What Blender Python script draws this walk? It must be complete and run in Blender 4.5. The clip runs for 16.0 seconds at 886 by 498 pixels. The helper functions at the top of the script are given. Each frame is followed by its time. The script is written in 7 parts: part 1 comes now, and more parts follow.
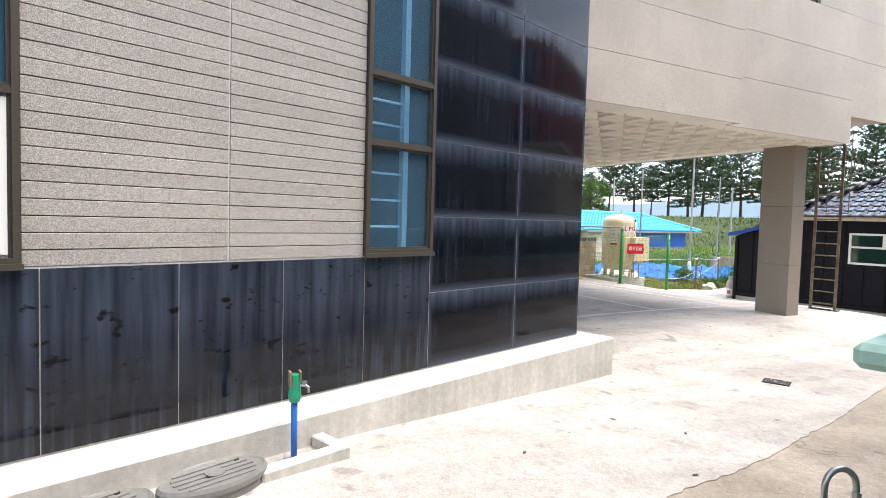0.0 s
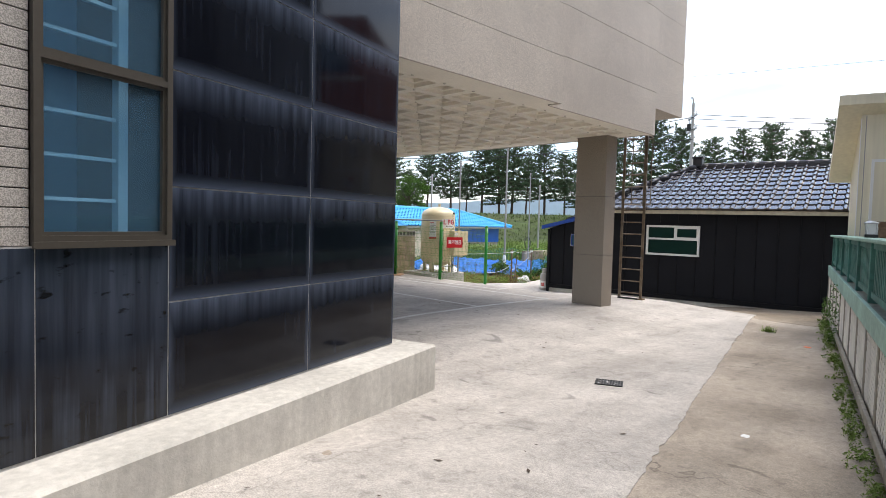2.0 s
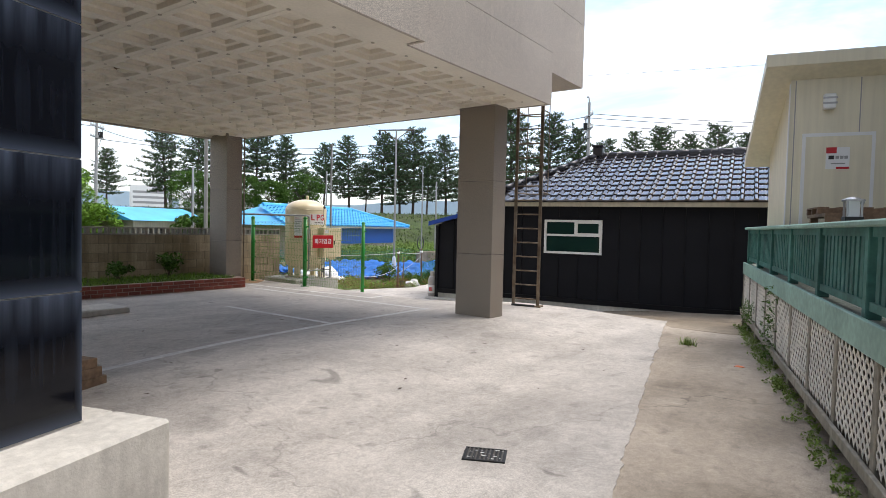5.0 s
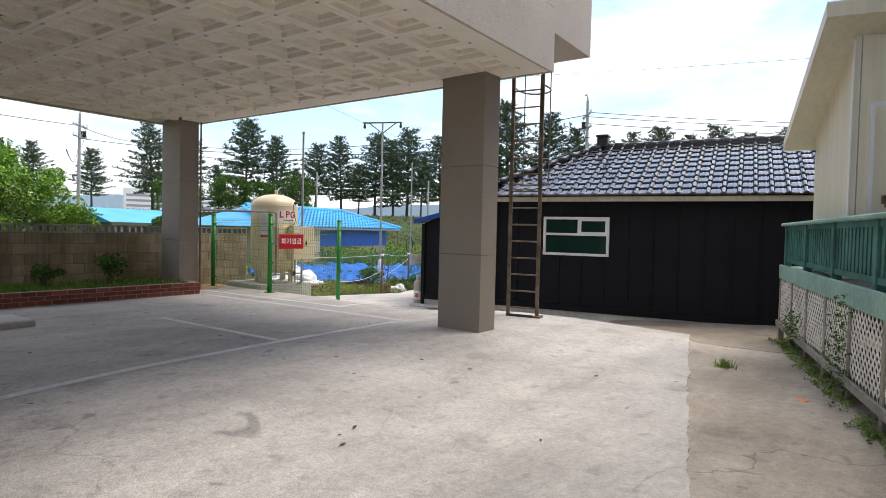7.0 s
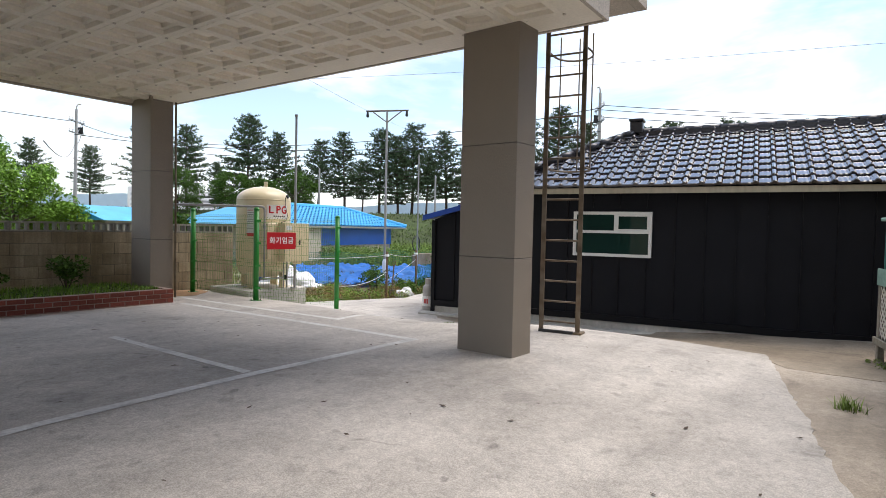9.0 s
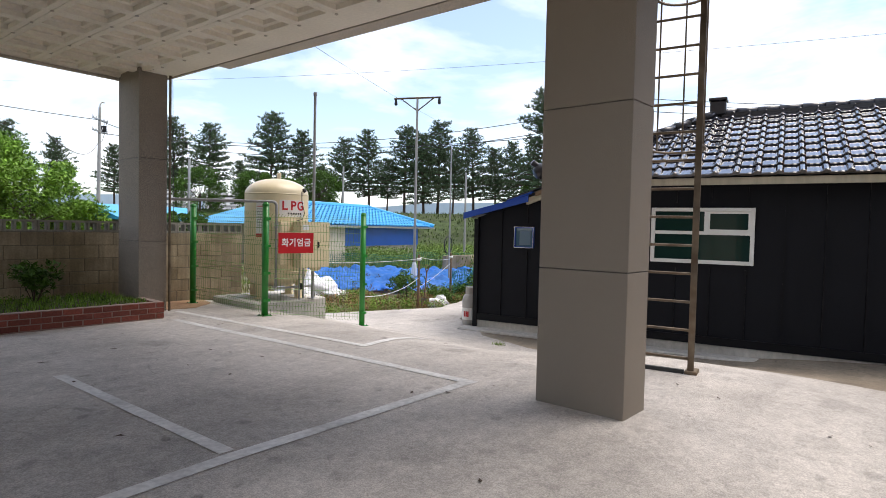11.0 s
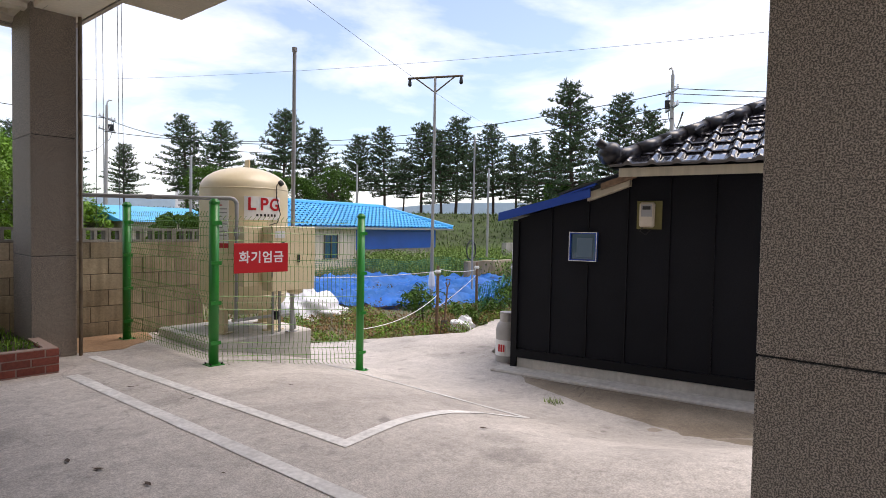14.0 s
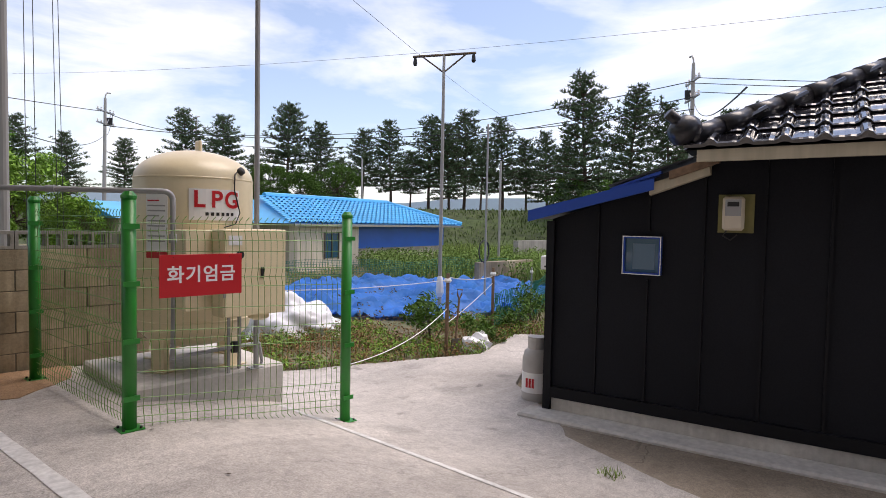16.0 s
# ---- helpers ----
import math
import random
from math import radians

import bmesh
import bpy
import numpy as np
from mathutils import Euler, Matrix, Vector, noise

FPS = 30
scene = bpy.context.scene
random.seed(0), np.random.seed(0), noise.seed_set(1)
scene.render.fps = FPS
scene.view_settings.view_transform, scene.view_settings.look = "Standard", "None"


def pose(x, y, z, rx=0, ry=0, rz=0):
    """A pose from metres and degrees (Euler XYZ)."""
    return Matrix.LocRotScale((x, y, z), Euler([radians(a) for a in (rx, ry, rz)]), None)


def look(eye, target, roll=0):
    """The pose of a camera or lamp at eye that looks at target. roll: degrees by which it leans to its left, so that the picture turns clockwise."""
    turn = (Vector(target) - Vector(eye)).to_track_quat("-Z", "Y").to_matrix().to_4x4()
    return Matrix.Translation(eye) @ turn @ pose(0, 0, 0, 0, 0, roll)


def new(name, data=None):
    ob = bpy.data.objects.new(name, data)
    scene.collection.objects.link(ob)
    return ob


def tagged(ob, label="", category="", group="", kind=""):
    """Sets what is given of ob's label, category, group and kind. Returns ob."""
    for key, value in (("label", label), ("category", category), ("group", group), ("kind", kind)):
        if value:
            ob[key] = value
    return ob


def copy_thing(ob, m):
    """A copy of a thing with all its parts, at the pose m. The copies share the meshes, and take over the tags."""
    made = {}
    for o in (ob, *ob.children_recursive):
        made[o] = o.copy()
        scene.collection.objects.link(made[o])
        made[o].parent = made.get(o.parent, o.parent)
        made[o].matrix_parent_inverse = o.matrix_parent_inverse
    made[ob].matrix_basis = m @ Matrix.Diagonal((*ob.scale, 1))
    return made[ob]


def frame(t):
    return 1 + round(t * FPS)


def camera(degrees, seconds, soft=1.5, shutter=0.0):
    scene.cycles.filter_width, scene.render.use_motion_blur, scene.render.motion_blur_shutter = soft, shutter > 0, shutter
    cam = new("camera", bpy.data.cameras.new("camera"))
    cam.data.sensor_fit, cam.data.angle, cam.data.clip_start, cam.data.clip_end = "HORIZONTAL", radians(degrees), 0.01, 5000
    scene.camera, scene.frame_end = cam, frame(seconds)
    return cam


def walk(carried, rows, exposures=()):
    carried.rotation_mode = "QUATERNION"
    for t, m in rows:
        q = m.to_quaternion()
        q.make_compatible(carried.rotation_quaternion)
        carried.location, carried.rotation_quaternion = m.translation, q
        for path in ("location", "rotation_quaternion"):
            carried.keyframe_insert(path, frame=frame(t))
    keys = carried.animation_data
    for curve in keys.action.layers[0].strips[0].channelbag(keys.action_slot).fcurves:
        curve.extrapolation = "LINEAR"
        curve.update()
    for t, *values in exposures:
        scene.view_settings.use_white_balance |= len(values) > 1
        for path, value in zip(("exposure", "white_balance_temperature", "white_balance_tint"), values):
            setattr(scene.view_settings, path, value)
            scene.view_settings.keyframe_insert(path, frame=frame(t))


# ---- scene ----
cam = camera(74.3, 16.0, 0.6)
EXPOSURES = [(0.0, 1.60, 6500, 10), (1.5, 1.02, 6500, 10), (3.5, 0.86, 6500, 10), (5.0, 0.78, 6500, 10), (8.0, 0.68, 6500, 10), (12.5, 0.66, 6600, 14),
             (16.0, 0.36, 6700, 18)]
PATH = [
    (0, (0.388, -0.233, 1.914), (1.234, 1.576, 1.811), 1.6),
    (0.5, (0.533, 0.165, 1.878), (1.508, 1.908, 1.773), 1.9),
    (1, (0.817, 0.456, 1.831), (1.914, 2.125, 1.729), 1.7),
    (1.5, (1.101, 0.734, 1.796), (2.305, 2.329, 1.698), 1.7),
    (2, (1.42, 0.975, 1.76), (2.768, 2.45, 1.668), 1.6),
    (2.5, (1.767, 1.168, 1.733), (3.225, 2.534, 1.642), 1.6),
    (3, (2.22, 1.441, 1.694), (3.733, 2.746, 1.608), 1.6),
    (3.5, (2.627, 1.623, 1.68), (4.163, 2.902, 1.597), 1.4),
    (4, (3.028, 1.807, 1.668), (4.579, 3.067, 1.585), 1.5),
    (4.5, (3.395, 2.026, 1.641), (4.954, 3.277, 1.562), 1.4),
    (5, (3.822, 2.212, 1.613), (5.387, 3.455, 1.536), 1.3),
    (7.5, (5.609, 3.33, 1.486), (7.182, 4.564, 1.423), 1.3),
    (8, (5.928, 3.614, 1.504), (7.498, 4.852, 1.439), 1.3),
    (8.5, (6.213, 3.958, 1.496), (7.78, 5.199, 1.43), 1.2),
    (9, (6.513, 4.272, 1.469), (8.076, 5.518, 1.399), 1.2),
    (11.5, (8.089, 6.116, 1.459), (9.591, 7.434, 1.385), 1.3),
    (12, (8.407, 6.445, 1.479), (9.904, 7.769, 1.401), 1.3),
    (12.5, (8.722, 6.753, 1.521), (10.213, 8.083, 1.441), 1.2),
    (13, (9.055, 7.007, 1.544), (10.54, 8.344, 1.466), 1.1),
    (13.5, (9.387, 7.35, 1.534), (10.867, 8.693, 1.462), 1.2),
    (14, (9.724, 7.629, 1.532), (11.197, 8.981, 1.459), 1.1),
    (14.5, (10.058, 7.928, 1.545), (11.527, 9.284, 1.472), 1.0),
    (15, (10.368, 8.257, 1.56), (11.833, 9.617, 1.483), 1.0),
    (15.5, (10.693, 8.537, 1.569), (12.153, 9.901, 1.487), 0.9),
    (16, (10.979, 8.858, 1.595), (12.434, 10.227, 1.507), 1.1),
]
walk(cam, [(t, look(eye, target, roll)) for t, eye, target, roll in PATH], EXPOSURES)

# ---- world and light ----
world = bpy.data.worlds.new("sky")
scene.world = world
world.use_nodes = True
wn, wl = world.node_tree.nodes, world.node_tree.links
wn.clear()
SUN_EL, SUN_AZ = 65.0, -24.0
sky = wn.new("ShaderNodeTexSky")
sky.sky_type, sky.sun_disc = "NISHITA", False
sky.sun_elevation, sky.sun_rotation = radians(SUN_EL), radians(90 - SUN_AZ)
sky.air_density, sky.dust_density, sky.ozone_density = 1.0, 0.8, 2.0
tc = wn.new("ShaderNodeTexCoord")
mp = wn.new("ShaderNodeMapping")
mp.inputs["Scale"].default_value = (1.0, 1.0, 3.4)
cn = wn.new("ShaderNodeTexNoise")
cn.inputs["Scale"].default_value, cn.inputs["Detail"].default_value, cn.inputs["Roughness"].default_value = 2.1, 9.0, 0.56
cn.inputs["Distortion"].default_value = 0.45
cr = wn.new("ShaderNodeMapRange")
cr.inputs["From Min"].default_value, cr.inputs["From Max"].default_value = 0.42, 0.69
cr.inputs["To Min"].default_value, cr.inputs["To Max"].default_value = 0.10, 0.97
cm = wn.new("ShaderNodeMixRGB")
cm.inputs["Color2"].default_value = (7.25, 7.3, 7.5, 1)
bg = wn.new("ShaderNodeBackground")
bg.inputs["Strength"].default_value = 0.148
wo = wn.new("ShaderNodeOutputWorld")
wl.new(tc.outputs["Generated"], mp.inputs["Vector"])
wl.new(mp.outputs["Vector"], cn.inputs["Vector"])
wl.new(cn.outputs["Fac"], cr.inputs["Value"])
wl.new(cr.outputs["Result"], cm.inputs["Fac"])
wl.new(sky.outputs["Color"], cm.inputs["Color1"])
wl.new(cm.outputs["Color"], bg.inputs["Color"])
wl.new(bg.outputs["Background"], wo.inputs["Surface"])
sun_data = bpy.data.lights.new("sun", "SUN")
sun_data.energy, sun_data.angle, sun_data.color = 2.3, radians(40), (1.0, 0.92, 0.82)
sun = new("sun", sun_data)
sun.matrix_world = look(
    (math.cos(radians(SUN_AZ)) * 30, math.sin(radians(SUN_AZ)) * 30, 30 * math.tan(radians(SUN_EL))), (0, 0, 0))

# ---- materials ----
def mat(name, col, rough=0.7, metal=0.0, grain=0.0, scale=30.0, stain=0.0, stain_scale=1.2, bump=0.0, bump_scale=60.0,
        col2=None, speck=0.0, speck_scale=220.0, per_object=0.0, streak=0.0, coat=0.0, spec=0.5, rough_var=0.0, island=False):
    """A surface with fine grain, large stains, specks, vertical streaks and relief, in metres."""
    m = bpy.data.materials.new(name)
    m.use_nodes = True
    n, l = m.node_tree.nodes, m.node_tree.links
    p = n["Principled BSDF"]
    p.inputs["Roughness"].default_value, p.inputs["Metallic"].default_value = rough, metal
    p.inputs["Specular IOR Level"].default_value = spec
    p.inputs["Coat Weight"].default_value = coat
    geo = n.new("ShaderNodeNewGeometry")
    pos = geo.outputs["Position"]
    base = n.new("ShaderNodeRGB")
    base.outputs[0].default_value = (*col, 1)
    out = base.outputs[0]

    def noise_of(sc, detail=4.0, vec=None):
        t = n.new("ShaderNodeTexNoise")
        t.inputs["Scale"].default_value, t.inputs["Detail"].default_value = sc, detail
        l.new(vec or pos, t.inputs["Vector"])
        return t.outputs["Fac"]

    def ramp(fac, a, b, lo, hi):
        r = n.new("ShaderNodeMapRange")
        for k, v in zip(("From Min", "From Max", "To Min", "To Max"), (a, b, lo, hi)):
            r.inputs[k].default_value = v
        l.new(fac, r.inputs["Value"])
        return r.outputs["Result"]

    def mixed(kind, fac, a, b):
        x = n.new("ShaderNodeMixRGB")
        x.blend_type = kind
        for sock, v in ((x.inputs["Fac"], fac), (x.inputs["Color1"], a), (x.inputs["Color2"], b)):
            if isinstance(v, (int, float)):
                sock.default_value = v
            elif isinstance(v, tuple):
                sock.default_value = (*v, 1)
            else:
                l.new(v, sock)
        return x.outputs["Color"]

    def scaled(fac):
        c = n.new("ShaderNodeCombineColor")
        for k in ("Red", "Green", "Blue"):
            l.new(fac, c.inputs[k])
        return c.outputs["Color"]

    if col2:
        out = mixed("MIX", ramp(noise_of(stain_scale, 6.0), 0.38, 0.66, 0, 1), out, col2)
    if stain:
        out = mixed("MULTIPLY", 1.0, out, scaled(ramp(noise_of(stain_scale * 0.7 + 0.13, 7.0), 0.3, 0.72, 1 - stain, 1 + stain * 0.45)))
    if grain:
        out = mixed("MULTIPLY", 1.0, out, scaled(ramp(noise_of(scale, 3.0), 0.3, 0.7, 1 - grain, 1 + grain)))
    if speck:
        out = mixed("MULTIPLY", 1.0, out, scaled(ramp(noise_of(speck_scale, 1.0), 0.42, 0.6, 1 - speck, 1 + speck * 0.6)))
    if streak:
        mpn = n.new("ShaderNodeMapping")
        mpn.inputs["Scale"].default_value = (14, 14, 0.8)
        l.new(pos, mpn.inputs["Vector"])
        out = mixed("MULTIPLY", 1.0, out, scaled(ramp(noise_of(1.0, 5.0, mpn.outputs["Vector"]), 0.35, 0.7, 1 - streak, 1 + streak * 0.4)))
    if per_object:
        if island:
            rnd = geo.outputs["Random Per Island"]
        else:
            rnd = n.new("ShaderNodeObjectInfo").outputs["Random"]
        out = mixed("MULTIPLY", 1.0, out, scaled(ramp(rnd, 0, 1, 1 - per_object, 1 + per_object)))
    l.new(out, p.inputs["Base Color"])
    if rough_var:
        l.new(ramp(noise_of(stain_scale * 2.3, 5.0), 0.3, 0.7, max(0.02, rough - rough_var), min(1, rough + rough_var)), p.inputs["Roughness"])
    if bump:
        b = n.new("ShaderNodeBump")
        b.inputs["Strength"].default_value, b.inputs["Distance"].default_value = min(1, bump), 0.01
        l.new(noise_of(bump_scale, 5.0), b.inputs["Height"])
        l.new(b.outputs["Normal"], p.inputs["Normal"])
    return m


def glass(name, tint, rough=0.02, trans=0.0):
    m = mat(name, tint, rough, spec=0.8)
    p = m.node_tree.nodes["Principled BSDF"]
    p.inputs["Transmission Weight"].default_value = trans
    return m


M = {
    "soil": mat("soil", (0.20, 0.165, 0.10), 0.95, grain=0.35, scale=9, stain=0.4, stain_scale=0.5, bump=0.8, bump_scale=18, col2=(0.12, 0.13, 0.06)),
    "bed_soil": mat("bed_soil", (0.07, 0.05, 0.03), 0.95, grain=0.4, scale=25, bump=1.0, bump_scale=30),
    "line": mat("line_paint", (0.67, 0.66, 0.64), 0.8, grain=0.16, scale=24, stain=0.25, stain_scale=4, bump=0.2),
    "plinth": mat("plinth_concrete", (0.60, 0.575, 0.53), 0.85, grain=0.08, scale=20, stain=0.25, stain_scale=1.6, bump=0.25, streak=0.12),
    "dark_joint": mat("dark_joint", (0.05, 0.05, 0.05), 0.9, grain=0.1),
    "joint": mat("joint_mortar", (0.52, 0.51, 0.50), 0.8, grain=0.1),
    "granite": mat("granite", (0.40, 0.375, 0.35), 0.75, grain=0.10, scale=45, speck=0.34, speck_scale=150, stain=0.10, stain_scale=1.4, bump=0.2, bump_scale=200,
                   per_object=0.05),
    "fascia": mat("granite_fascia", (0.62, 0.55, 0.475), 0.75, grain=0.10, scale=40, speck=0.34, speck_scale=130, stain=0.14, stain_scale=1.1, streak=0.04,
                  per_object=0.03),
    "column": mat("granite_column", (0.31, 0.262, 0.215), 0.75, grain=0.18, scale=60, speck=0.60, speck_scale=210, stain=0.08, stain_scale=1.0, bump=0.2,
                  bump_scale=200, per_object=0.05),
    "soffit": mat("soffit_board", (0.91, 0.845, 0.73), 0.8, grain=0.04, stain=0.10, stain_scale=1.4),
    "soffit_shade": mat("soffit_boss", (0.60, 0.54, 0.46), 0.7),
    "bronze": mat("bronze_frame", (0.10, 0.088, 0.074), 0.4, 0.5, grain=0.05),
    "glass": glass("window_glass", (0.035, 0.10, 0.16), 0.03),
    "blind": mat("blind", (0.09, 0.15, 0.21), 0.4),
    "white_frame": mat("white_frame", (0.80, 0.80, 0.78), 0.35, stain=0.06),
    "dark_panel": mat("dark_panel", (0.0165, 0.0172, 0.0212), 0.55, spec=0.08, grain=0.12, scale=70, stain=0.15, stain_scale=1.5, bump=0.15, bump_scale=300, per_object=0.12),
    "dark_trim": mat("dark_trim", (0.0085, 0.0087, 0.011), 0.45, spec=0.15, grain=0.05),
    "roof_tile": mat("black_roof_tile", (0.014, 0.0135, 0.018), 0.13, stain=0.25, stain_scale=1.2, per_object=0.25, island=True, rough_var=0.03, bump=0.03, spec=0.7, coat=0.6),
    "ridge_tile": mat("black_ridge_tile", (0.014, 0.0135, 0.018), 0.30, stain=0.2, stain_scale=2.0, per_object=0.2, spec=0.5),
    "cream": mat("cream_paint", (0.74, 0.635, 0.42), 0.32, stain=0.08, stain_scale=1.6, grain=0.02),
    "cream_panel": mat("cream_panel", (0.78, 0.715, 0.54), 0.45, stain=0.10, stain_scale=1.2, streak=0.08),
    "green_post": mat("green_post", (0.018, 0.235, 0.028), 0.38, stain=0.2, stain_scale=4),
    "green_wire": mat("green_wire", (0.12, 0.26, 0.045), 0.45),
    "green_rail": mat("green_rail", (0.035, 0.145, 0.12), 0.6, grain=0.2, scale=18, stain=0.4, stain_scale=2.5, col2=(0.07, 0.21, 0.18)),
    "green_board": mat("green_board", (0.30, 0.47, 0.40), 0.6, grain=0.15, scale=18, stain=0.3, stain_scale=2.0),
    "lattice": mat("lattice_white", (0.84, 0.80, 0.72), 0.6, stain=0.25, stain_scale=3),
    "grey_post": mat("grey_post", (0.36, 0.33, 0.27), 0.75, grain=0.2, scale=14, stain=0.3, stain_scale=2, streak=0.2),
    "red": mat("red_sign", (0.52, 0.012, 0.018), 0.4, stain=0.1),
    "white": mat("white_paint", (0.80, 0.80, 0.79), 0.45, stain=0.05),
    "black": mat("black_plastic", (0.012, 0.012, 0.012), 0.5),
    "grey_pipe": mat("grey_pipe", (0.33, 0.33, 0.33), 0.4, 0.0, stain=0.15, stain_scale=4),
    "steel": mat("galvanised_steel", (0.42, 0.42, 0.42), 0.35, 0.85, stain=0.15, stain_scale=8),
    "ladder_steel": mat("ladder_steel", (0.15, 0.105, 0.065), 0.55, 0.4, stain=0.45, stain_scale=6, col2=(0.22, 0.175, 0.125)),
    "brick": mat("brick", (0.23, 0.062, 0.042), 0.85, grain=0.18, scale=40, per_object=0.28, bump=0.4, bump_scale=120),
    "brick_far": mat("red_brickwork", (0.30, 0.085, 0.055), 0.85, grain=0.15, scale=8, stain=0.2, stain_scale=0.8),
    "mortar": mat("mortar", (0.33, 0.24, 0.20), 0.9, grain=0.1),
    "block": mat("concrete_block", (0.54, 0.45, 0.32), 0.92, grain=0.12, scale=50, stain=0.35, stain_scale=1.1, per_object=0.16, bump=0.5, bump_scale=120,
                 streak=0.25, col2=(0.29, 0.23, 0.145)),
    "block_top": mat("vent_block", (0.36, 0.34, 0.30), 0.9, grain=0.12, scale=50, stain=0.3, stain_scale=2, per_object=0.1, streak=0.2),
    "blue_roof": mat("blue_roof", (0.075, 0.44, 0.80), 0.35, stain=0.2, stain_scale=0.8, grain=0.05),
    "blue_metal": mat("blue_metal", (0.025, 0.16, 0.66), 0.35, stain=0.1),
    "barge_blue": mat("barge_blue", (0.006, 0.058, 0.36), 0.55, stain=0.15, stain_scale=3),
    "tarp": mat("blue_tarp", (0.05, 0.28, 0.80), 0.48, stain=0.3, stain_scale=1.5, bump=1.0, bump_scale=9),
    "sack": mat("white_sheet", (0.78, 0.78, 0.80), 0.5, stain=0.1, stain_scale=3),
    "leaf": mat("leaf", (0.072, 0.145, 0.022), 0.6, per_object=0.5, island=True, spec=0.16),
    "leaf_bright": mat("leaf_bright", (0.165, 0.30, 0.032), 0.55, per_object=0.4, island=True, spec=0.3),
    "grass": mat("grass_blade", (0.19, 0.27, 0.062), 0.6, per_object=0.45, island=True, spec=0.2),
    "dry_grass": mat("dry_weed", (0.19, 0.14, 0.065), 0.7, per_object=0.4, island=True, spec=0.2),
    "needle": mat("pine_needle", (0.074, 0.116, 0.056), 0.6, per_object=0.45, island=True, spec=0.2),
    "bark": mat("bark", (0.085, 0.060, 0.045), 0.9, grain=0.3, scale=12, bump=0.8, bump_scale=14),
    "wood": mat("weathered_wood", (0.22, 0.14, 0.085), 0.8, grain=0.25, scale=22, stain=0.3, stain_scale=3, bump=0.3),
    "pole": mat("concrete_pole", (0.36, 0.35, 0.33), 0.8, stain=0.15),
    "wire": mat("cable", (0.03, 0.03, 0.03), 0.6),
    "net": mat("green_net", (0.03, 0.22, 0.15), 0.6),
    "plaster": mat("cream_plaster", (0.52, 0.47, 0.36), 0.85, stain=0.25, stain_scale=0.8, streak=0.15),
    "lid": mat("grey_lid", (0.20, 0.195, 0.185), 0.55, grain=0.08, scale=40, stain=0.15, stain_scale=4, bump=0.15),
    "blue_pipe": mat("blue_pipe", (0.015, 0.14, 0.55), 0.35, stain=0.1),
    "green_tape": mat("green_tape", (0.01, 0.30, 0.16), 0.35, bump=0.6, bump_scale=30),
    "tin": mat("grey_cladding", (0.27, 0.275, 0.28), 0.45, 0.3, stain=0.1),
    "teal_pot": mat("teal_pot", (0.08, 0.40, 0.32), 0.4),
    "room": mat("dark_room", (0.02, 0.035, 0.03), 0.8),
    "orange": mat("orange_peel", (0.75, 0.18, 0.05), 0.5),
    "hill": mat("berm_grass", (0.060, 0.080, 0.024), 0.95, grain=0.4, scale=1.6, stain=0.4, stain_scale=0.3, bump=0.8, bump_scale=6, col2=(0.055, 0.085, 0.022)),
    "meter": mat("meter_board", (0.20, 0.18, 0.06), 0.7, stain=0.3, stain_scale=9),
    "meter_case": mat("meter_case", (0.62, 0.55, 0.44), 0.4, stain=0.1, stain_scale=6),
    "gas": mat("gas_bottle", (0.42, 0.40, 0.38), 0.45, stain=0.2, stain_scale=6),
    # the haze of distance is put into the hills' colour
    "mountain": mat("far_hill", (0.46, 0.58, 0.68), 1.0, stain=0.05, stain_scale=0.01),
}


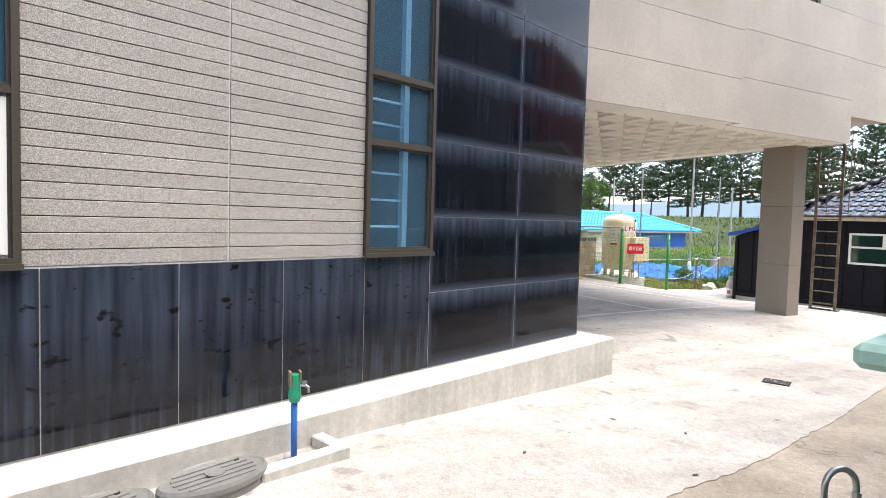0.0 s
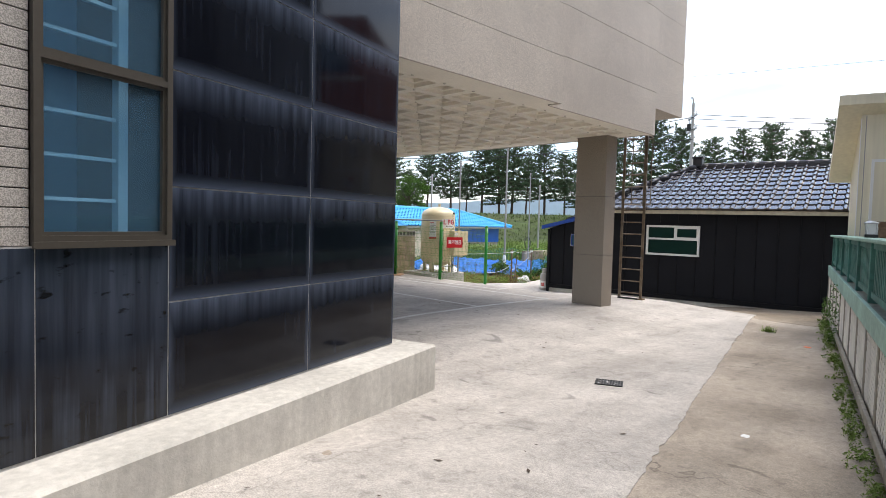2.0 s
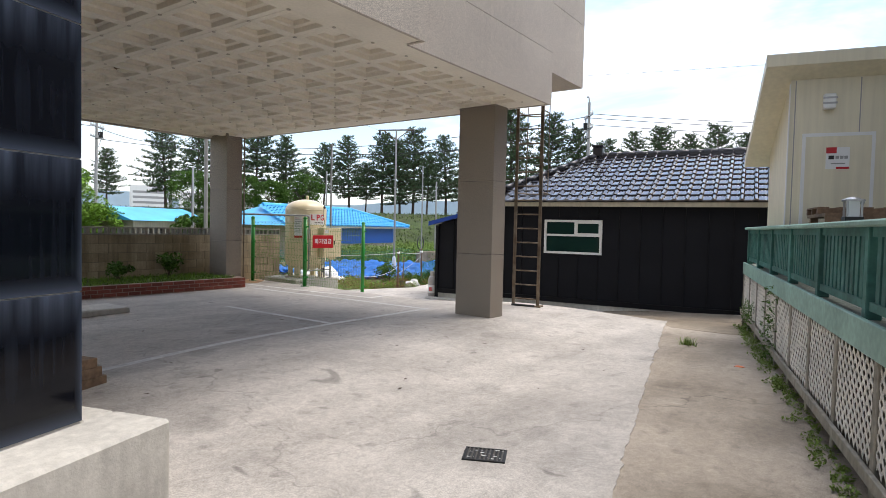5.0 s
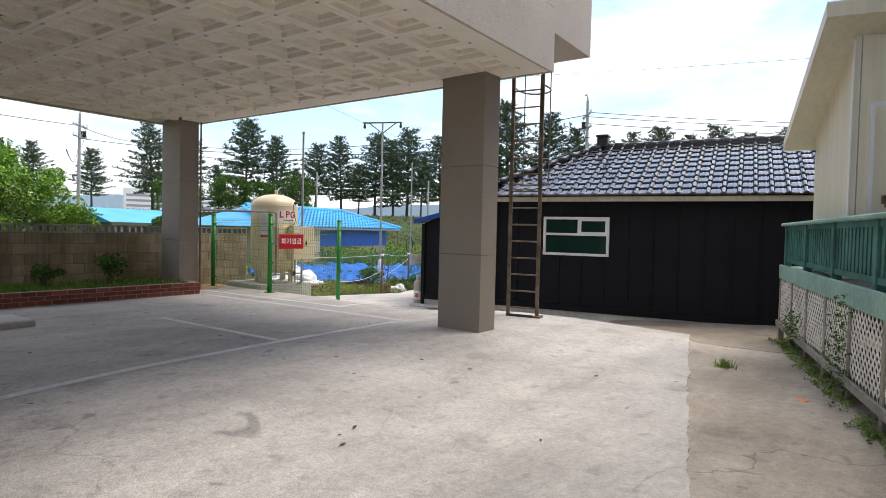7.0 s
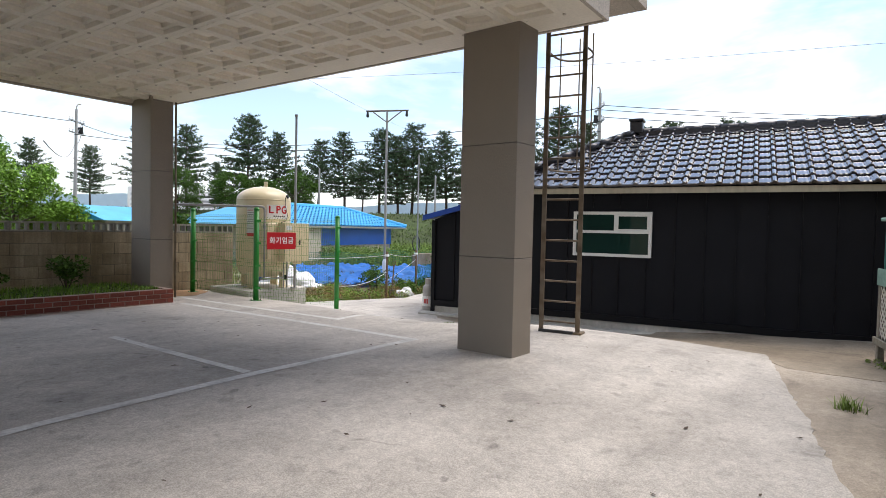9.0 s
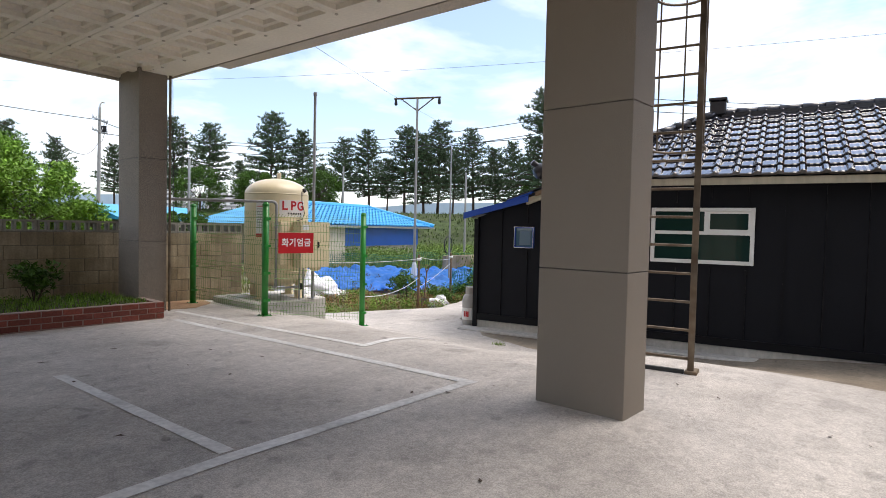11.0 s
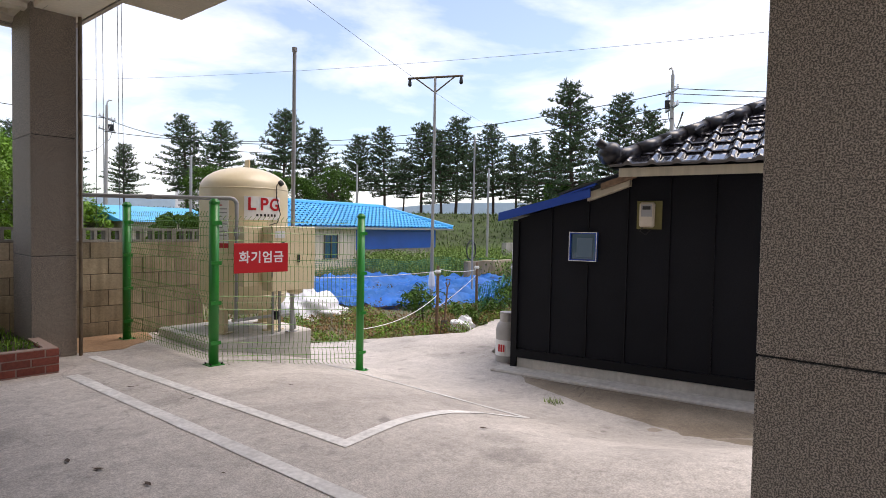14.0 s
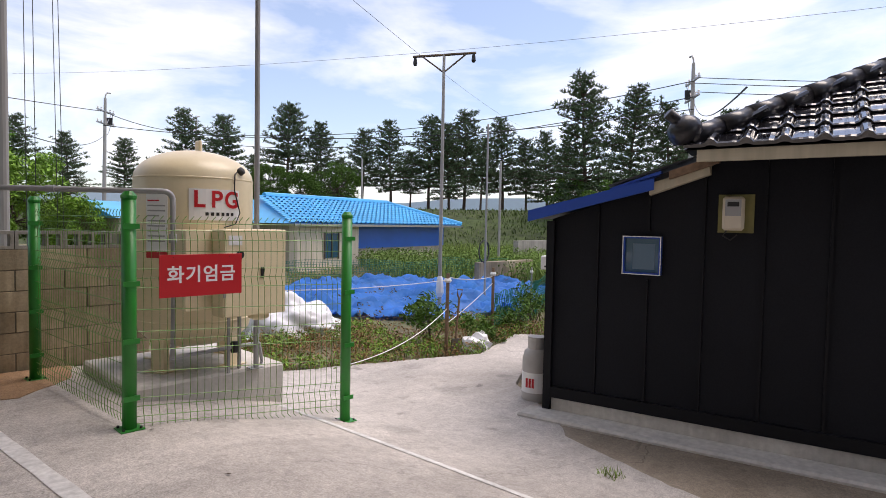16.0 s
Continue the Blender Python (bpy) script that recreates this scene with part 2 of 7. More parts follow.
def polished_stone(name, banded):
    """Black polished stone with pale rain streaks and scuffs that dull the gloss, and bluish haze painted into its
    colour.
    """
    m = bpy.data.materials.new(name)
    m.use_nodes = True
    n, l = m.node_tree.nodes, m.node_tree.links
    p = n["Principled BSDF"]
    geo = n.new("ShaderNodeNewGeometry")

    def noise_at(scale, detail, stretch):
        mp_ = n.new("ShaderNodeMapping")
        mp_.inputs["Scale"].default_value = stretch
        l.new(geo.outputs["Position"], mp_.inputs["Vector"])
        t = n.new("ShaderNodeTexNoise")
        t.inputs["Scale"].default_value, t.inputs["Detail"].default_value = scale, detail
        l.new(mp_.outputs["Vector"], t.inputs["Vector"])
        return t.outputs["Fac"]

    def ranged(f, a, b, lo, hi):
        r = n.new("ShaderNodeMapRange")
        for k, v in zip(("From Min", "From Max", "To Min", "To Max"), (a, b, lo, hi)):
            r.inputs[k].default_value = v
        l.new(f, r.inputs["Value"])
        return r.outputs["Result"]

    def times(a, b):
        x = n.new("ShaderNodeMath")
        x.operation = "MULTIPLY"
        l.new(a, x.inputs[0])
        l.new(b, x.inputs[1])
        return x.outputs[0]
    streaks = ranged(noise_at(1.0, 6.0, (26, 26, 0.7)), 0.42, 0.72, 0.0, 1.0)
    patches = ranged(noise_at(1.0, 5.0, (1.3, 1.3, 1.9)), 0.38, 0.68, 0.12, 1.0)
    dirt_haze = times(streaks, patches)
    tex = n.new("ShaderNodeTexCoord")
    sep = n.new("ShaderNodeSeparateXYZ")
    l.new(tex.outputs["Generated"], sep.inputs[0])

    def edge(axis, width, top):
        """One at the slab's edges, falling off inwards."""
        d = n.new("ShaderNodeMath")
        d.operation = "PINGPONG"
        d.inputs[1].default_value = 0.5
        l.new(sep.outputs[axis], d.inputs[0])
        e = ranged(d.outputs[0], 0.0, width, top, 0.0)
        return times(e, e)

    def most(a, b):
        x = n.new("ShaderNodeMath")
        x.operation = "MAXIMUM"
        l.new(a, x.inputs[0])
        l.new(b, x.inputs[1])
        return x.outputs[0]
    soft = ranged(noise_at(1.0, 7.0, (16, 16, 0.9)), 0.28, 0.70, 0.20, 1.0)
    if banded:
        # reflected haze painted into the colour, strongest along the slab's edges
        top_band = ranged(sep.outputs["Z"], 0.58, 1.0, 0.0, 1.0)
        top_band = times(times(top_band, top_band), soft)
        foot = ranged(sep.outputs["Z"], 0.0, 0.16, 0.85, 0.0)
        joint_haze = most(most(top_band, times(foot, foot)), times(edge("X", 0.05, 0.9), soft))
        dirt_haze = most(joint_haze, ranged(dirt_haze, 0.0, 1.0, 0.0, 0.16))
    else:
        # reflected haze painted over the slab's upper part, on top of the streaks
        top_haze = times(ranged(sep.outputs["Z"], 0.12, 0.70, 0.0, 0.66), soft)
        dirt_haze = most(top_haze, ranged(dirt_haze, 0.0, 1.0, 0.0, 0.7))
    scuff = ranged(noise_at(1.0, 9.0, (8, 8, 15)), 0.62, 0.68, 0.0, 0.0 if banded else 0.9)
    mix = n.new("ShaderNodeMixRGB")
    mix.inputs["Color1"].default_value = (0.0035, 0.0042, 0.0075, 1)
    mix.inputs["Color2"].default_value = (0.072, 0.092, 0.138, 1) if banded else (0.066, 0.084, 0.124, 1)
    l.new(dirt_haze, mix.inputs["Fac"])
    dark = n.new("ShaderNodeMixRGB")
    dark.inputs["Color2"].default_value = (0.004, 0.004, 0.005, 1)
    l.new(scuff, dark.inputs["Fac"])
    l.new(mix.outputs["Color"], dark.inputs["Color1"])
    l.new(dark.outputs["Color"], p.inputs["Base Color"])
    l.new(ranged(dirt_haze, 0.0, 1.0, 0.06, 0.30), p.inputs["Roughness"])
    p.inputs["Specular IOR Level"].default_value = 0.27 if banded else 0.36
    return m


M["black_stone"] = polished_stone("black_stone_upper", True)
M["black_stone_low"] = polished_stone("black_stone_lower", False)


def yard_concrete(name, light, dark, crack):
    """Cast concrete with trowel clouds, dark blotches, gritty specks and hairline cracks."""
    m = mat(name, light, 0.86, grain=0.09, scale=11, stain=0.22, stain_scale=0.55, bump=0.3, bump_scale=60, col2=dark, speck=0.16, speck_scale=110)
    n, l = m.node_tree.nodes, m.node_tree.links
    p = n["Principled BSDF"]
    src = p.inputs["Base Color"].links[0].from_socket
    geo = n.new("ShaderNodeNewGeometry")

    def layer(tex_out, a, b, lo):
        nonlocal src
        r = n.new("ShaderNodeMapRange")
        for k, v in zip(("From Min", "From Max", "To Min", "To Max"), (a, b, lo, 1.0)):
            r.inputs[k].default_value = v
        l.new(tex_out, r.inputs["Value"])
        x = n.new("ShaderNodeMixRGB")
        x.blend_type = "MULTIPLY"
        x.inputs["Fac"].default_value = 1.0
        l.new(src, x.inputs["Color1"])
        c = n.new("ShaderNodeCombineColor")
        for k in ("Red", "Green", "Blue"):
            l.new(r.outputs["Result"], c.inputs[k])
        l.new(c.outputs["Color"], x.inputs["Color2"])
        src = x.outputs["Color"]
    warp = n.new("ShaderNodeTexNoise")
    warp.inputs["Scale"].default_value, warp.inputs["Detail"].default_value = 1.4, 5.0
    l.new(geo.outputs["Position"], warp.inputs["Vector"])
    add = n.new("ShaderNodeVectorMath")
    add.operation = "MULTIPLY_ADD"
    add.inputs[1].default_value = (1.6, 1.6, 0.0)
    l.new(warp.outputs["Color"], add.inputs[0])
    l.new(geo.outputs["Position"], add.inputs[2])
    vor = n.new("ShaderNodeTexVoronoi")
    vor.feature = "DISTANCE_TO_EDGE"
    vor.inputs["Scale"].default_value = 0.14
    l.new(add.outputs[0], vor.inputs["Vector"])
    layer(vor.outputs["Distance"], 0.0, 0.0022, crack)
    wob = n.new("ShaderNodeVectorMath")
    wob.operation = "MULTIPLY_ADD"
    wob.inputs[1].default_value = (0.18, 0.18, 0.0)
    fine = n.new("ShaderNodeTexNoise")
    fine.inputs["Scale"].default_value, fine.inputs["Detail"].default_value = 9.0, 4.0
    l.new(geo.outputs["Position"], fine.inputs["Vector"])
    l.new(fine.outputs["Color"], wob.inputs[0])
    l.new(geo.outputs["Position"], wob.inputs[2])
    for cell, spot, dark_ in ((1.3, 0.045, 0.84), (0.55, 0.06, 0.82)):
        drip = n.new("ShaderNodeTexVoronoi")
        drip.voronoi_dimensions = "2D"
        drip.inputs["Scale"].default_value = cell
        l.new(wob.outputs[0], drip.inputs["Vector"])
        layer(drip.outputs["Distance"], spot, spot * 1.9, dark_)
    spots = n.new("ShaderNodeTexNoise")
    spots.inputs["Scale"].default_value, spots.inputs["Detail"].default_value = 6.5, 2.0
    l.new(geo.outputs["Position"], spots.inputs["Vector"])
    layer(spots.outputs["Fac"], 0.27, 0.36, 0.80)
    for size, detail, lo_, hi_, dark_ in ((2.6, 1.5, 0.24, 0.29, 0.62), (0.55, 9.0, 0.36, 0.50, 0.90), (34.0, 6.0, 0.34, 0.62, 0.80), (130.0, 3.0, 0.30, 0.46, 0.72)):
        mottle = n.new("ShaderNodeTexNoise")
        mottle.inputs["Scale"].default_value, mottle.inputs["Detail"].default_value = size, detail
        mottle.inputs["Distortion"].default_value = 0.8
        l.new(geo.outputs["Position"], mottle.inputs["Vector"])
        layer(mottle.outputs["Fac"], lo_, hi_, dark_)
    arcs = n.new("ShaderNodeTexWave")
    arcs.wave_type, arcs.rings_direction = "RINGS", "Z"
    arcs.inputs["Scale"].default_value, arcs.inputs["Distortion"].default_value = 0.42, 14.0
    arcs.inputs["Detail"].default_value, arcs.inputs["Detail Scale"].default_value = 5.0, 0.8
    l.new(geo.outputs["Position"], arcs.inputs["Vector"])
    layer(arcs.outputs["Fac"], 0.05, 0.32, 0.95)
    drag = n.new("ShaderNodeMapping")
    drag.inputs["Scale"].default_value, drag.inputs["Rotation"].default_value = (0.35, 2.6, 1.0), (0, 0, radians(24))
    l.new(geo.outputs["Position"], drag.inputs["Vector"])
    swirl = n.new("ShaderNodeTexNoise")
    swirl.inputs["Scale"].default_value, swirl.inputs["Detail"].default_value = 1.0, 6.0
    l.new(drag.outputs["Vector"], swirl.inputs["Vector"])
    layer(swirl.outputs["Fac"], 0.32, 0.56, 0.84)
    l.new(src, p.inputs["Base Color"])
    return m


M["concrete"] = yard_concrete("yard_concrete", (0.64, 0.595, 0.55), (0.53, 0.49, 0.45), 0.72)
M["old_concrete"] = yard_concrete("old_yard_concrete", (0.54, 0.465, 0.385), (0.37, 0.31, 0.245), 0.5)
M["dirt_concrete"] = yard_concrete("dirt_concrete", (0.42, 0.35, 0.27), (0.28, 0.225, 0.165), 0.5)
M["clear_blue"] = glass("clear_blue_glass", (0.30, 0.56, 0.78), 0.01, 0.93)
M["room_blue"] = mat("room_wall", (0.30, 0.42, 0.52), 0.8, stain=0.1)
M["red_weed"] = mat("red_weed", (0.24, 0.145, 0.065), 0.7, per_object=0.45, island=True, spec=0.2)
M["field_leaf"] = mat("field_leaf", (0.15, 0.235, 0.055), 0.65, per_object=0.45, island=True, spec=0.15)
M["cream_wall"] = mat("cream_wall", (0.66, 0.60, 0.47), 0.85, stain=0.2, stain_scale=0.9, streak=0.15)
M["hill_grass"] = mat("hill_grass", (0.085, 0.125, 0.036), 0.7, per_object=0.5, island=True, spec=0.15)
M["orange_concrete"] = yard_concrete("orange_yard_concrete", (0.52, 0.33, 0.19), (0.44, 0.27, 0.15), 0.8)
M["deck_board"] = mat("deck_board", (0.22, 0.25, 0.22), 0.8, grain=0.25, scale=18, stain=0.35, stain_scale=2.0, bump=0.3)


# ---- building helpers ----
def mesh_of(name, bm, material, smooth=False):
    me = bpy.data.meshes.new(name)
    bm.to_mesh(me)
    bm.free()
    me.materials.append(M[material])
    if smooth:
        me.polygons.foreach_set("use_smooth", [True] * len(me.polygons))
    return me


def part(name, bm, material, parent=None, label="", smooth=False):
    """Links a bmesh as one mesh object under a thing or a part."""
    ob = new(name, mesh_of(name, bm, material, smooth))
    ob.parent = parent
    return tagged(ob, label)


def thing(name, m, label, category, group="", kind=""):
    ob = new(name)
    ob.matrix_basis = m
    return tagged(ob, label, category, group, kind)


def box(bm, x0, x1, y0, y1, z0, z1, bevel=0.0):
    v = [bm.verts.new((x, y, z)) for z in (z0, z1) for x, y in ((x0, y0), (x1, y0), (x1, y1), (x0, y1))]
    fs = [bm.faces.new([v[i] for i in q]) for q in ((3, 2, 1, 0), (4, 5, 6, 7), (0, 1, 5, 4), (1, 2, 6, 5), (2, 3, 7, 6), (3, 0, 4, 7))]
    if bevel:
        es = list({e for f in fs for e in f.edges})
        bmesh.ops.bevel(bm, geom=es, offset=bevel, segments=1, affect="EDGES")
    return bm


def bx(*a, bevel=0.0):
    return box(bmesh.new(), *a, bevel=bevel)


def tube(bm, p, q, r, r2=None, seg=8, caps=True):
    p, q = Vector(p), Vector(q)
    r2 = r if r2 is None else r2
    rot = (q - p).to_track_quat("Z", "Y").to_matrix()
    rings = []
    for c, rr in ((p, r), (q, r2)):
        rings.append([bm.verts.new(c + rot @ Vector((rr * math.cos(2 * math.pi * i / seg), rr * math.sin(2 * math.pi * i / seg), 0))) for i in range(seg)])
    for i in range(seg):
        j = (i + 1) % seg
        bm.faces.new((rings[0][i], rings[0][j], rings[1][j], rings[1][i]))
    if caps:
        bm.faces.new(rings[0][::-1])
        bm.faces.new(rings[1])
    return bm


def pipe(bm, pts, r, seg=8):
    """A round pipe along points."""
    pts = [Vector(p) for p in pts]
    rings = []
    for i, p in enumerate(pts):
        t = (pts[min(i + 1, len(pts) - 1)] - pts[max(i - 1, 0)]).normalized()
        rot = t.to_track_quat("Z", "Y").to_matrix()
        rings.append([bm.verts.new(p + rot @ Vector((r * math.cos(2 * math.pi * k / seg), r * math.sin(2 * math.pi * k / seg), 0))) for k in range(seg)])
    for a, b in zip(rings, rings[1:]):
        for k in range(seg):
            j = (k + 1) % seg
            bm.faces.new((a[k], a[j], b[j], b[k]))
    bm.faces.new(rings[0][::-1])
    bm.faces.new(rings[-1])
    return bm


def lathe(bm, profile, seg=32, c=(0, 0, 0)):
    """Turns a profile of (radius, height) round the upright axis at c."""
    rings = []
    for r, z in profile:
        rings.append([bm.verts.new((c[0] + r * math.cos(2 * math.pi * k / seg), c[1] + r * math.sin(2 * math.pi * k / seg), c[2] + z)) for k in range(seg)])
    for a, b in zip(rings, rings[1:]):
        for k in range(seg):
            j = (k + 1) % seg
            bm.faces.new((a[k], a[j], b[j], b[k]))
    bm.faces.new(rings[0][::-1])
    bm.faces.new(rings[-1])
    return bm


def sag(p, q, drop, n=12):
    p, q = Vector(p), Vector(q)
    return [p.lerp(q, i / n) - Vector((0, 0, drop * 4 * (i / n) * (1 - i / n))) for i in range(n + 1)]


def text_mesh(body, size, m, material, parent, name="lettering", depth=0.002, squeeze=1.0):
    cu = bpy.data.curves.new(name, "FONT")
    cu.body, cu.size, cu.extrude, cu.align_x, cu.align_y = body, size, depth, "CENTER", "CENTER"
    cu.offset = size * 0.022
    tmp = new("tmp", cu)
    me = bpy.data.meshes.new_from_object(tmp.evaluated_get(bpy.context.evaluated_depsgraph_get()))
    bpy.data.objects.remove(tmp)
    bpy.data.curves.remove(cu)
    me.transform(Matrix.Diagonal((squeeze, 1, 1, 1)))
    me.materials.clear()
    me.materials.append(M[material])
    ob = new(name, me)
    ob.parent = parent
    ob.matrix_basis = m
    return ob


def ease(a, b, x):
    t = min(1.0, max(0.0, (x - a) / (b - a)))
    return t * t * (3 - 2 * t)


def lie(x, y):
    """The height of the ground."""
    z = 0.3 * (1 - ease(0, 6.5, x)) + 0.16 * ease(5, 7.5, y) * ease(4, 8, x)
    s = 13.5 - 1.2 * ease(8, 10, y)
    return z - (0.1 + 0.38 * ease(4.5, 8.5, y)) * ease(s, s + 2.9, x)


WING = pose(5.09, 5.725, 0, 0, 0, 20.8)      # x along the black facade, y into the building
BLOCK = pose(12.10, 6.68, 0, 0, 0, 3.0)      # x along the raised storey's front, y under it
HOUSE = pose(16.55, 9.60, 0, 0, 0, -79.05)   # x along the dark house's wall, y into the house
DECK = pose(15.20, 4.42, 0, 0, 0, 16.4)      # x along the deck's edge, y towards the yard


# ---- ground ----
from mathutils.geometry import delaunay_2d_cdt


def inside(p, poly):
    x, y = p
    odd = False
    for (ax, ay), (bx_, by) in zip(poly, poly[1:] + poly[:1]):
        if (ay > y) != (by > y) and x < (bx_ - ax) * (y - ay) / (by - ay) + ax:
            odd = not odd
    return odd


def paving(name, poly, material, lift, step, label, skirt=0.12):
    """A sheet of paving that follows the ground inside an outline, with an edge."""
    rim = []
    for a, b in zip(poly, poly[1:] + poly[:1]):
        a, b = Vector(a), Vector(b)
        n = max(1, int((b - a).length / 0.09))
        rim += [a.lerp(b, i / n) for i in range(n)]
    wob = [p + Vector((noise.noise((p.x * 1.7, p.y * 1.7, 3)), noise.noise((p.x * 1.7, p.y * 1.7, 9)))) * 0.025
           + Vector((noise.noise((p.x * 9, p.y * 9, 5)), noise.noise((p.x * 9, p.y * 9, 7)))) * 0.03 for p in rim]
    xs, ys = [p[0] for p in poly], [p[1] for p in poly]
    pts = [Vector((x, y)) for x in np.arange(min(xs), max(xs), step) for y in np.arange(min(ys), max(ys), step) if inside((x, y), poly)]
    n = len(wob)
    v, e, f, *_ = delaunay_2d_cdt(wob + pts, [(i, (i + 1) % n) for i in range(n)], [], 1, 0.01)
    bm = bmesh.new()
    vs = [bm.verts.new((p.x, p.y, lie(p.x, p.y) + lift + 0.003 * noise.noise((p.x * 0.9, p.y * 0.9, 1)))) for p in v]
    for q in f:
        try:
            bm.faces.new([vs[i] for i in q])
        except ValueError:
            pass
    edge = [ed for ed in bm.edges if len(ed.link_faces) == 1]
    ext = bmesh.ops.extrude_edge_only(bm, edges=edge)
    bmesh.ops.translate(bm, vec=(0, 0, -skirt), verts=[g for g in ext["geom"] if isinstance(g, bmesh.types.BMVert)])
    bmesh.ops.recalc_face_normals(bm, faces=bm.faces)
    ob = part(name, bm, material)
    return tagged(ob, label, "pavement", kind="structure")


def ground_sheet():
    def axis(lo, hi, fine_lo, fine_hi, step):
        a = list(np.arange(fine_lo, fine_hi + 0.01, step))
        s, x = step, fine_hi
        while x < hi:
            s *= 1.5
            x += s
            a.append(min(x, hi))
        s, x = step, fine_lo
        while x > lo:
            s *= 1.5
            x -= s
            a.insert(0, max(x, lo))
        return a
    xs, ys = axis(-900, 1500, -10, 24, 0.5), axis(-900, 1500, -12, 26, 0.5)
    bm = bmesh.new()
    rows = [[bm.verts.new((x, y, lie(x, y) - 0.075 + (0.03 * noise.noise((x * 0.8, y * 0.8, 0)) if x > 17 or y > 15.8 else 0))) for x in xs] for y in ys]
    for a, b in zip(rows, rows[1:]):
        for i in range(len(xs) - 1):
            bm.faces.new((a[i], a[i + 1], b[i + 1], b[i]))
    return tagged(part("ground", bm, "soil", smooth=True), "dry garden soil with sparse green and brown weeds", "ground", kind="structure")


ground_sheet()
YARD = [(-9, -9), (-9, 0.6), (1.0, 1.95), (4.75, 2.85), (7.2, 3.54), (10.48, 4.46), (14.95, 5.68), (14.9, 7.0), (15.0, 8.6), (15.15, 9.6), (15.3, 10.7), (15.6, 11.6), (15.95, 11.95), (16.7, 13.0), (18.2, 13.7),
        (19.6, 14.5), (19.3, 14.9), (17.6, 14.3), (15.9, 15.0), (14.4, 15.5), (13.2, 15.3), (2.0, 15.3), (2.0, 15.0), (-9, 15.0)]
paving("pavement", YARD, "concrete", 0.0, 0.2, "pale stained cast concrete yard slab with faint cracks")
STRIP = [(-9, -9), (17.5, -9), (17.5, 4.9), (17.2, 9.6), (16.4, 13.2), (14.9, 10.4), (14.4, 7.8), (14.1, 5.6), (9.0, 4.3), (4.8, 3.2), (0.9, 2.2), (-9, 0.8)]
paving("pavement_old", STRIP, "old_concrete", -0.009, 0.45, "worn brown old concrete strip beside the deck")

DIRT = [(14.0, 5.3), (14.2, 1.5), (17.4, 1.5), (17.2, 9.4), (16.2, 11.6), (15.8, 12.0), (15.4, 11.5), (15.1, 10.6), (14.9, 9.2), (14.7, 7.6), (14.7, 5.8)]
paving("pavement_dirt", DIRT, "dirt_concrete", -0.005, 0.45, "brown gritty dirt over the old concrete beside the house", 0.02)

ORANGE_PATCH = [(11.6, 14.45), (12.0, 14.35), (12.5, 14.8), (12.6, 15.3), (11.6, 15.3)]
paving("pavement_stained", ORANGE_PATCH, "orange_concrete", 0.006, 0.3, "orange-tinted patch of concrete by the wall", 0.02)


def painted_line(points, width):
    """A painted line on the slab along points."""
    bm = bmesh.new()
    pts = []
    for a, b in zip(points, points[1:]):
        a, b = Vector(a), Vector(b)
        n = max(2, int((b - a).length / 0.1))
        pts += [a.lerp(b, i / n) for i in range(n)]
    pts.append(Vector(points[-1]))
    rows = []
    for i, p in enumerate(pts):
        d0 = (p - pts[i - 1]).normalized() if i else (pts[1] - p).normalized()
        d1 = (pts[i + 1] - p).normalized() if i < len(pts) - 1 else d0
        t = (d0 + d1).normalized()
        k = 1 / max(0.45, t.dot(d0))
        nrm = Vector((-t.y, t.x)) * k
        w = width * 0.5 * (1 + 0.12 * noise.noise((p.x * 3, p.y * 3, 5)))
        rows.append([bm.verts.new((q.x, q.y, lie(q.x, q.y) + 0.003 * noise.noise((q.x * 0.9, q.y * 0.9, 1)) + 0.0045)) for q in (p + nrm * w, p - nrm * w)])
    for a, b in zip(rows, rows[1:]):
        bm.faces.new((a[1], b[1], b[0], a[0]))
    return tagged(part("painted_line", bm, "line"), "worn white painted parking line on concrete", "road marking", kind="structure")


painted_line([(5.5, 8.40), (9.44, 8.72), (11.64, 8.78), (11.30, 13.5)], 0.105)
painted_line([(9.46, 8.8), (9.34, 11.3)], 0.09)
painted_line([(11.66, 14.2), (12.0, 10.52), (13.22, 10.74), (13.6, 10.72)], 0.095)
painted_line([(13.6, 10.72), (14.05, 10.56)], 0.05)
painted_line([(14.08, 10.55), (13.95, 12.3), (13.82, 13.55)], 0.07)

# ---- wing with the black stone facade ----
TILE_H, BASE_Z = 0.716, 0.50


